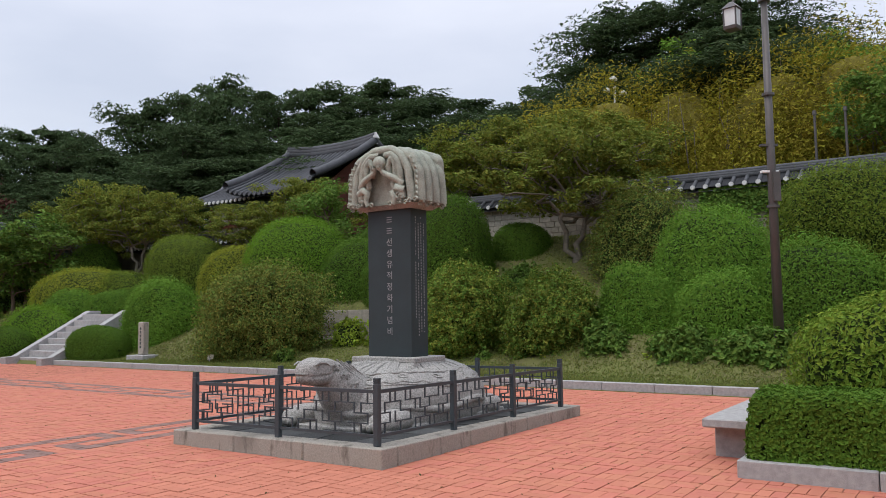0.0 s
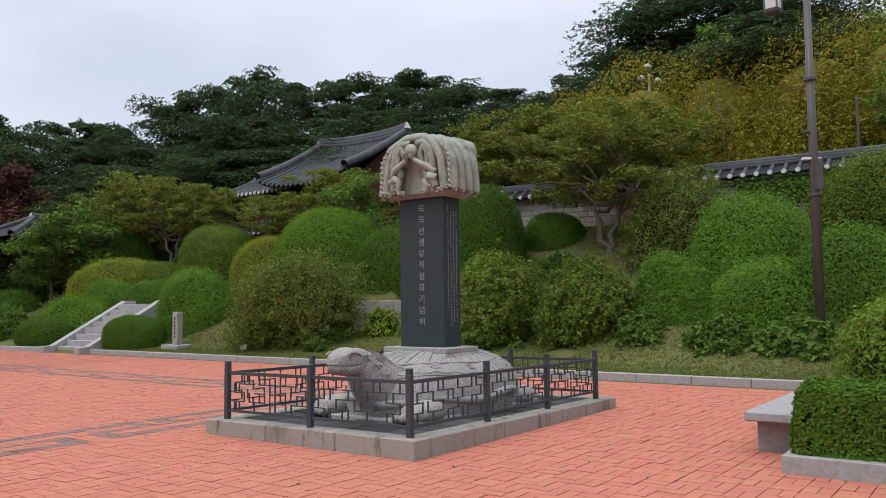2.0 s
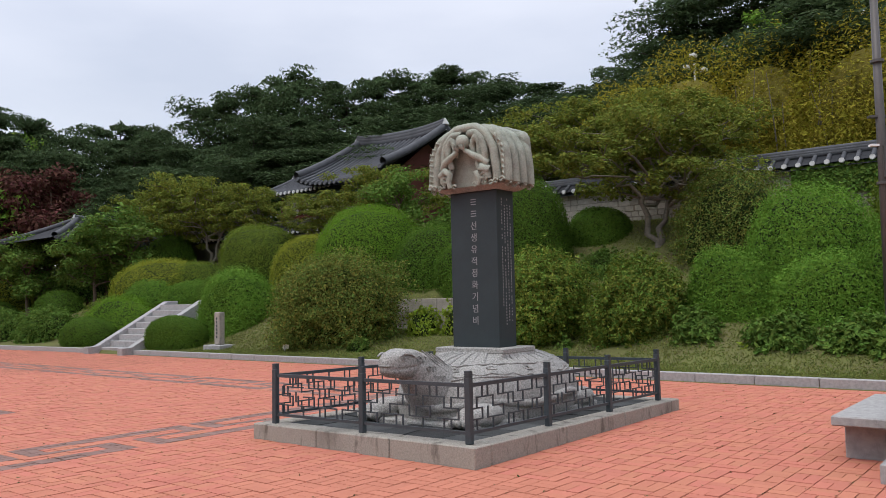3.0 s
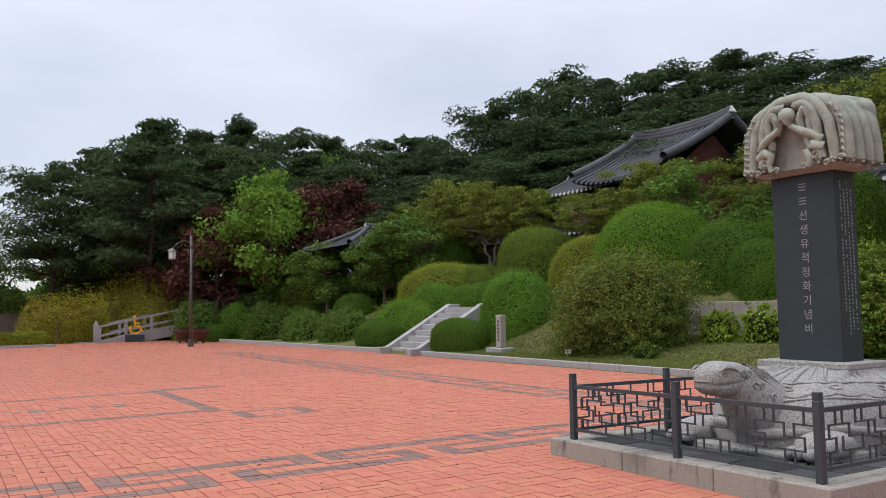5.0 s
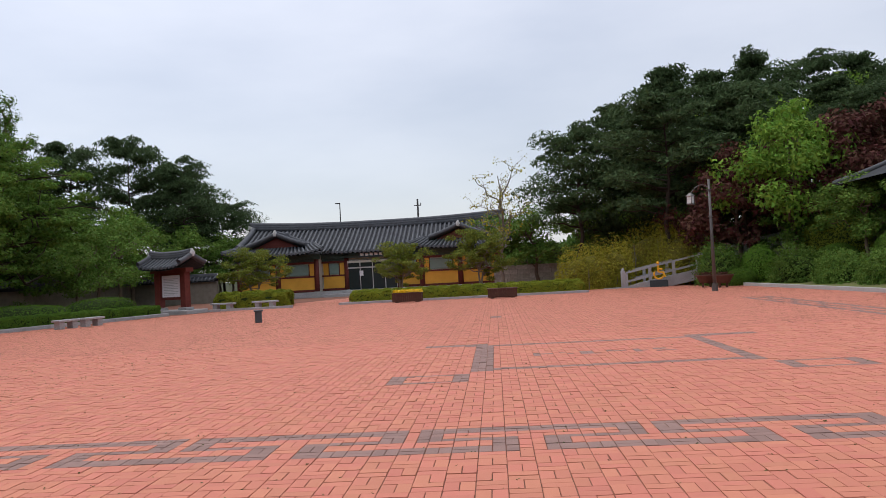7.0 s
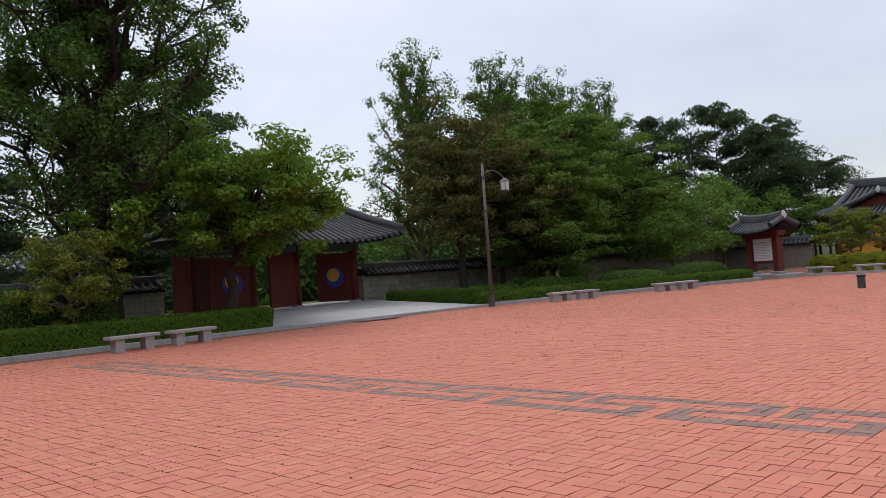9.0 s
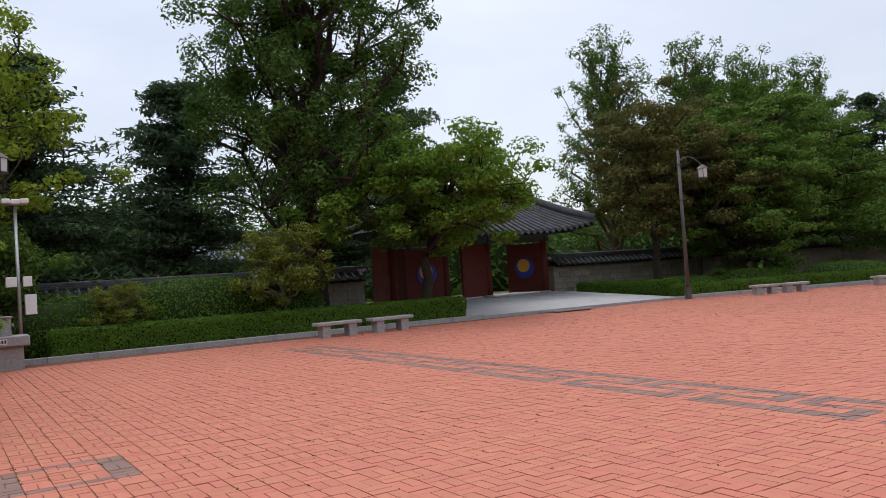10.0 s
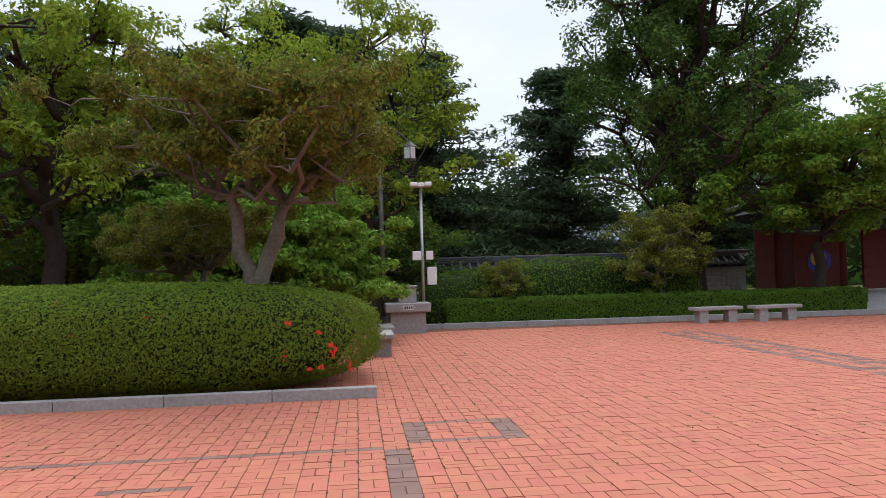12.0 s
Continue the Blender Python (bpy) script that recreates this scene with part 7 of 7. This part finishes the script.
# trees of the south side
T = tree("zelkova_tree", "tall broad dark green tree by the south wall", "deep", 601, 15.2, 3.9, 3.0, 0.40, 36, 8, 0.60, 190, 0.150, 0.95, "bark_dark", fill=40, ascend=0.14)
lay(T, -8.4, -32.4, 0, 20)
T.scale = (1.04, 1.04, 1.0)
T = tree("magnolia_tree", "spreading fresh green tree with a short dark trunk", "fresh", 602, 6.7, 3.6, 2.7, 0.20, 16, 8, 0.62, 200, 0.160, 0.55, "bark_dark", lean=(1.4, 0.0), fill=22, wind=0.08)
lay(T, -11.0, -29.8, 0, 180)
T.scale = (1.12, 1.12, 0.98)
T = tree("maple_tree", "large dense green maple behind the hedge", "maple", 613, 11.6, 5.0, 1.6, 0.32, 26, 8, 0.85, 190, 0.20, 0.38, "bark_dark", fill=90)
lay(T, -35.3, -32.4, 0, 10, 1.0)
T.scale = (1.06, 1.06, 0.92)
T2 = place(T, -43.5, -36.0, 0, 120, 0.85, label="dense green maple near the west wall")
place(T, -30.8, -31.4, 0, 75, 0.80, label="dense green maple behind the hedge")
place(T, -52.5, -37.0, 0, 200, 0.72, label="dense green maple near the west wall")
T = tree("ginkgo_tree", "tall upright fresh green ginkgo behind the wall", "maple", 614, 15.5, 3.6, 2.6, 0.30, 44, 3, 0.50, 60, 0.168, 1.0, "bark", fill=0, ascend=0.07, spire=0.85)
lay(T, -29.6, -39.0, 0, 0)
place(T, -37.0, -39.0, 0, 90, 1.03)
place(T, -42.6, -39.5, 0, 40, 1.02)
place(T, -46.0, -40.0, 0, 250, 0.98)
place(T, -49.8, -39.5, 0, 140, 1.04)
T = tree("maple_tree", "dark bronze-tinged maple by the gate", "bronze", 605, 9.4, 3.4, 2.7, 0.22, 16, 7, 0.75, 170, 0.175, 0.45, "bark_dark", fill=30)
lay(T, -25.0, -31.6, 0, 0)
place(T, -28.8, -32.4, 0, 70, 0.95)
for k, (x, y, h) in enumerate(((-46.0, -30.5, 6.0), (-51.0, -31.5, 7.0), (-42.0, -29.8, 4.6), (-56.0, -33.0, 7.5), (-59.5, -30.0, 6.4), (-64.0, -29.0, 6.0), (-69.0, -29.5, 6.0), (-62.0, -33.5, 8.0), (-74.0, -28.5, 5.5))):
    ob = copy_thing(BROAD["mid"], Matrix.Identity(4))
    ob.matrix_basis = pose(x, y, 0, 0, 0, 33 * k) @ Matrix.Diagonal((h / 5.2, h / 5.2, h / 6.2, 1))
for k, (x, y, top, w) in enumerate(((-62, -35.5, 14, 0.8), (-62, -31.0, 11.2, 0.75), (-65, -31.5, 9.6, 0.75), (-60, -39.5, 13.6, 0.9), (-68, -30.0, 8.6, 0.7), (-58, -44, 14, 0.9), (-70, -34, 13, 0.9), (-20.0, -47, 14.0, 0.8), (-16, -50, 12, 0.8), (-48, -47, 15, 0.9))):
    ob = copy_thing(PINES[k % 5], Matrix.Identity(4))
    ob.matrix_basis = pose(x, y, 0, 0, 0, 61 * k) @ Matrix.Diagonal((w, w, top / 12.4, 1))
    tagged(ob, "tall dark pine behind the wall")
CON = pine(650, 11.8, 4.4, 0.08, 0.24, 20, "pine_blue", 95, 0.30, 0.75, "dense blue-green conifer behind the wall", "conifer_tree")
lay(CON, -5.9, -40, 0)
CON.scale = (1.15, 1.15, 0.86)
for k, (x, y, s) in enumerate(((0.2, -38.5, 1.02), (4.6, -42, 1.22), (7.2, -38.0, 1.2), (10.5, -40, 1.1), (-15.5, -44, 0.9), (13.5, -36, 1.1))):
    place(CON, x, y, 0, 70 * k, s)
T = tree("broadleaf_tree", "tall airy lime-green tree behind the plaza's corner", "lime", 606, 11.2, 3.3, 3.2, 0.26, 18, 7, 0.55, 110, 0.16, 0.7, "bark_dark", fill=6, wind=0.08)
lay(T, 3.0, -31.2, 0, 60)
place(T, 6.4, -32.0, 0, 200, 1.0)
T = tree("broadleaf_tree", "big lime-green tree with a dark trunk behind the hedge", "lime", 607, 9.4, 3.3, 3.0, 0.30, 16, 7, 0.58, 150, 0.15, 0.6, "bark_dark", fill=8, wind=0.08)
lay(T, 10.2, -24.2, 0, 0)
T = tree("maple_tree", "low spreading fresh green maple behind the azalea hedge", "fresh", 608, 3.5, 1.7, 0.8, 0.09, 10, 5, 0.45, 200, 0.13, 0.45, "bark_smooth", fill=10, stems=2)
lay(T, 4.3, -24.2, 0, 0)
place(T, 7.3, -24.6, 0, 130, 1.02)
place(T, 6.0, -27.0, 0, 230, 1.25)
for k, (x, y, s) in enumerate(((9.5, -30, 1.3), (13, -27, 1.3), (8.0, -33, 1.5), (12, -31, 1.5), (1.6, -32.5, 0.75), (16, -25, 1.4))):
    ob = copy_thing(BROAD["mid"], Matrix.Identity(4))
    ob.matrix_basis = pose(x, y, 0, 0, 0, 50 * k) @ Matrix.Diagonal((s * 1.1, s * 1.1, s * 0.85, 1))
    tagged(ob, "leafy shaded tree behind the plaza's corner")
for x, y, s in ((-5.8, -29.5, 0.80), (-0.9, -29.4, 0.45)):
    ob = copy_thing(BROAD["crape"], Matrix.Identity(4))
    ob.matrix_basis = pose(x, y, 0, 0, 0, 40) @ Matrix.Diagonal((s, s, s, 1))
    tagged(ob, "small sparse crooked tree behind the clipped hedge")

# corner planter: azalea hedge and crooked tree
bush("azalea_hedge", 7.85, -18.35, -0.05, 4.7, 2.2, 1.58, "azalea", "large rounded clipped azalea hedge with a few red blooms", 230000, 0.046, 700, 0.045, 3.2, 0.9, "hedge", 0.5, 0.010, aspect=0.5)
rng = np.random.default_rng(701)
FL = thing("azalea_blooms", pose(0, 0, 0), "scattered red azalea blooms on the clipped hedge", "flowers", "", "stuff")
for k in range(14):
    x = rng.uniform(3.5, 4.4) if k < 10 else rng.uniform(4.4, 7.5)
    z = rng.uniform(0.35, 1.0) if k < 10 else rng.uniform(0.9, 1.35)
    yy = -16.15 - (0.30 if x < 3.75 else 0.03) - max(0, z - 1.0) * 0.9
    V, F = leaves(np.array([[x, yy, z]]) + rng.normal(0, 0.022, (9, 3)), np.tile([0, 1.0, 0.4], (9, 1)), 0.042, rng, 0.8, 0.8)
    child("bloom", mesh_from("bloom", V, F, M["petal"]), FL)


def umbrella_tree(seed, label):
    """Two stems that part low down, winding limbs that fan out below a flat dome of small leaf tufts."""
    rng = np.random.default_rng(seed)
    root = thing("crape_myrtle", pose(0, 0, 0), label, "tree")
    wood, ends = [], []
    foot = np.array([0, 0, -0.2])
    for sx, sz, r in ((0.34, 2.85, 0.105), (-0.52, 2.75, 0.125)):
        q = np.array([sx, rng.normal(0, 0.1), sz])
        P = np.concatenate([limb(foot, (sx * 0.12, 0, 1.45), rng, 4, 0.03), limb((sx * 0.12, 0, 1.45), q, rng, 6, 0.05)[1:]])
        wood.append(tube(P, np.linspace(r * 1.3, r * 0.72, len(P)) * (1 + 0.12 * rng.normal(0, 1, len(P)).clip(-1, 1)), 10))
        for i in range(11):
            a = i * 2.4 + rng.uniform(-0.3, 0.3)
            rho = 2.5 * math.sqrt(rng.uniform(0.05, 1.0))
            e = np.array([q[0] * 0.7 + math.cos(a) * rho, math.sin(a) * rho, 0])
            e[2] = 4.50 - 0.85 * min(1.0, (e[0] ** 2 + e[1] ** 2) / 6.4) + rng.normal(0, 0.14)
            L = limb(q, e, rng, 7, 0.13, -0.10)
            wood.append(tube(L, np.linspace(r * 0.45, 0.016, 7), 6))
            ends.append(e)
            for _ in range(8):
                p = L[rng.integers(3, 7)]
                e2 = p + rng.normal(0, 1, 3) * np.array([0.50, 0.50, 0.10]) + np.array([0, 0, 0.22])
                wood.append(tube(limb(p, e2, rng, 4, 0.14), [0.016, 0.012, 0.010, 0.006], 4))
                ends.append(e2)
    V, F = join(wood)
    child("trunk", mesh_from("trunk", V, F, M["bark_smooth"], True), root)
    Ps, Ns = [], []
    for e in ends:
        k = int(rng.uniform(200, 330))
        d = sphere_dirs(k, rng)
        Ps.append(e + d * (rng.uniform(0.05, 1, k) ** 0.5 * rng.uniform(0.22, 0.36))[:, None] * np.array([1, 1, 0.8]))
        Ns.append(d + np.array([0, 0, 0.5]))
    V, F = leaves(np.concatenate(Ps), np.concatenate(Ns), 0.082, rng, 0.5, 0.6)
    child("crown", mesh_from("crown", V, F, LEAF["crape_tips"]), root)
    return root


T = umbrella_tree(702, "crooked two-stemmed tree with bronze leaves rising from the hedge")
lay(T, 5.0, -18.0, 0, 0)
place(T, 6.3, -20.6, 0, 150, 0.62)


# ---- far woods that close the view ----
rng = np.random.default_rng(950)
W = thing("far_woods", pose(0, 0, 0), "belt of dark woods beyond the walls", "woods", "", "stuff")
BELT = [(-80 - 3 * math.sin(k), 22 - 7.5 * k, 6.5, 5.0) for k in range(3)] + [(-84, -9.0 - 8 * k, 6.0, 3.2) for k in range(3)] + [(-80 + 7.5 * k, -62 - 2 * math.sin(k * 1.7), 6.5, 6.5) for k in range(15)] + [(33 - 1.0 * k, -58 + 8 * k, 6, 6.5) for k in range(8)] + [(16, 24, 5, 6), (22, 16, 5, 5), (30, 10, 5, 5), (-64, 11, 5, 4.5), (-68, 4, 4.5, 3.6), (-70, -2, 4.5, 3.0), (-58, 13, 4, 4)]
for k, (x, y, r, h) in enumerate(BELT):
    d = sphere_dirs(5200, rng)
    d = d[d[:, 2] > -0.05][:2300]
    # solid core painted dark, as shade between the leaves
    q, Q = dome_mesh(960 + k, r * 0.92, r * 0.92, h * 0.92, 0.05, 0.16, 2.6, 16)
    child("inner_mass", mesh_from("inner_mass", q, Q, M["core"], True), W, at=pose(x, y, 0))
    P = dome_point(d, 960 + k, r, r, h, 0.16, 2.6) * rng.uniform(0.9, 1.1, len(d))[:, None]
    V, F = leaves(P, d + np.array([0, 0, 0.4]), 0.72, rng, 0.5, 0.7, corners=3)
    child("leaf_cloud", mesh_from("leaf_cloud", V, F, LEAF["deep"]), W, at=pose(x, y, 0))


# ---- drinking fountain and camera pole ----
def make_fountain():
    D = thing("drinking_fountain", pose(2.1, -27.0, 0), "grey stone drinking fountain with a basin and taps", "fountain")
    part("base", bx(-0.48, -0.35, -0.01, 0.48, 0.35, 0.56, taper=0.04), M["granite"], D)
    part("basin", bx(-0.60, -0.45, 0.56, 0.60, 0.45, 0.80, bevel=0.02), M["granite"], D, "wide stone basin")
    part("block", bx(-0.24, -0.22, 0.80, 0.24, 0.22, 1.22, bevel=0.01), M["granite"], D)
    part("cover", bx(-0.27, -0.25, 1.22, 0.27, 0.25, 1.26, bevel=0.008), M["granite"], D)
    for x in (-0.27, 0, 0.27):
        part("tap", cyl(bmesh.new(), x, 0.25, 1.02, 1.09, 0.025), M["steel"], D, "chrome tap")
    P = part("plaque", bx(-0.13, 0.449, 0.62, 0.13, 0.456, 0.74), M["paper"], D)
    bm = bmesh.new()
    for k in range(4):
        box(bm, -0.11 + k * 0.06, 0.456, 0.64, -0.07 + k * 0.06, 0.459, 0.72)
    part("plaque_bars", bm, M["slate"], P)


make_fountain()
CP = camera_pole(1.58, -27.9, 0, 4.05, "slim steel pole with cameras and small control boxes", ((-0.2, 0.02), (0.0, 0.0), (0.2, 0.02)))
for x, z0, z1, w in ((-0.25, 1.25, 1.75, 0.13), (0.16, 1.95, 2.2, 0.12), (-0.2, 1.95, 2.2, 0.1)):
    part("control_box", bx(x - w, -0.08, z0, x + w, 0.10, z1, bevel=0.01), M["white"], CP, "pale control box")

# ---- grass and joint weeds ----
rng = np.random.default_rng(801)
n = 120000
P = np.c_[rng.uniform(-19, 7, n), 8.12 + 8.7 * rng.uniform(0, 1, n) ** 1.4, np.zeros(n)]
P[:, 2] = land(P[:, 0], P[:, 1]) + 0.015
V, F = leaves(P, rng.normal(0, 1, (n, 3)) * np.array([1, 1, 0.15]), 0.075, rng, 0.22, 0.3)
tagged(new("lawn_grass", mesh_from("lawn_grass", V, F, LEAF["grass"])), "short worn grass of the lawn", "grass", "", "stuff")
n = 26000
gx = np.round(rng.uniform(-45, 10, n) / 0.23) * 0.23
gy = np.where(rng.random(n) < 0.65, rng.uniform(-26.5, -12, n), rng.uniform(-26.5, 7.6, n))
sel = plaza_outline(gx, gy) & ~((gx > -3.3) & (gx < 0.2) & (gy > -0.2) & (gy < 4.7))
B0 = np.c_[gx[sel], gy[sel], np.full(sel.sum(), 0.002)]
P = np.repeat(B0, 3, 0) + rng.normal(0, 0.010, (3 * len(B0), 3)) * np.array([1, 1, 0.25])
V, F = leaves(P, np.tile([0, 0, 1.0], (len(P), 1)), 0.019, rng, 0.5, 0.5, 0.6)
tagged(new("joint_weeds", mesh_from("joint_weeds", V, F, LEAF["weed"])), "tiny weeds and litter in the paving joints", "weeds", "", "stuff")
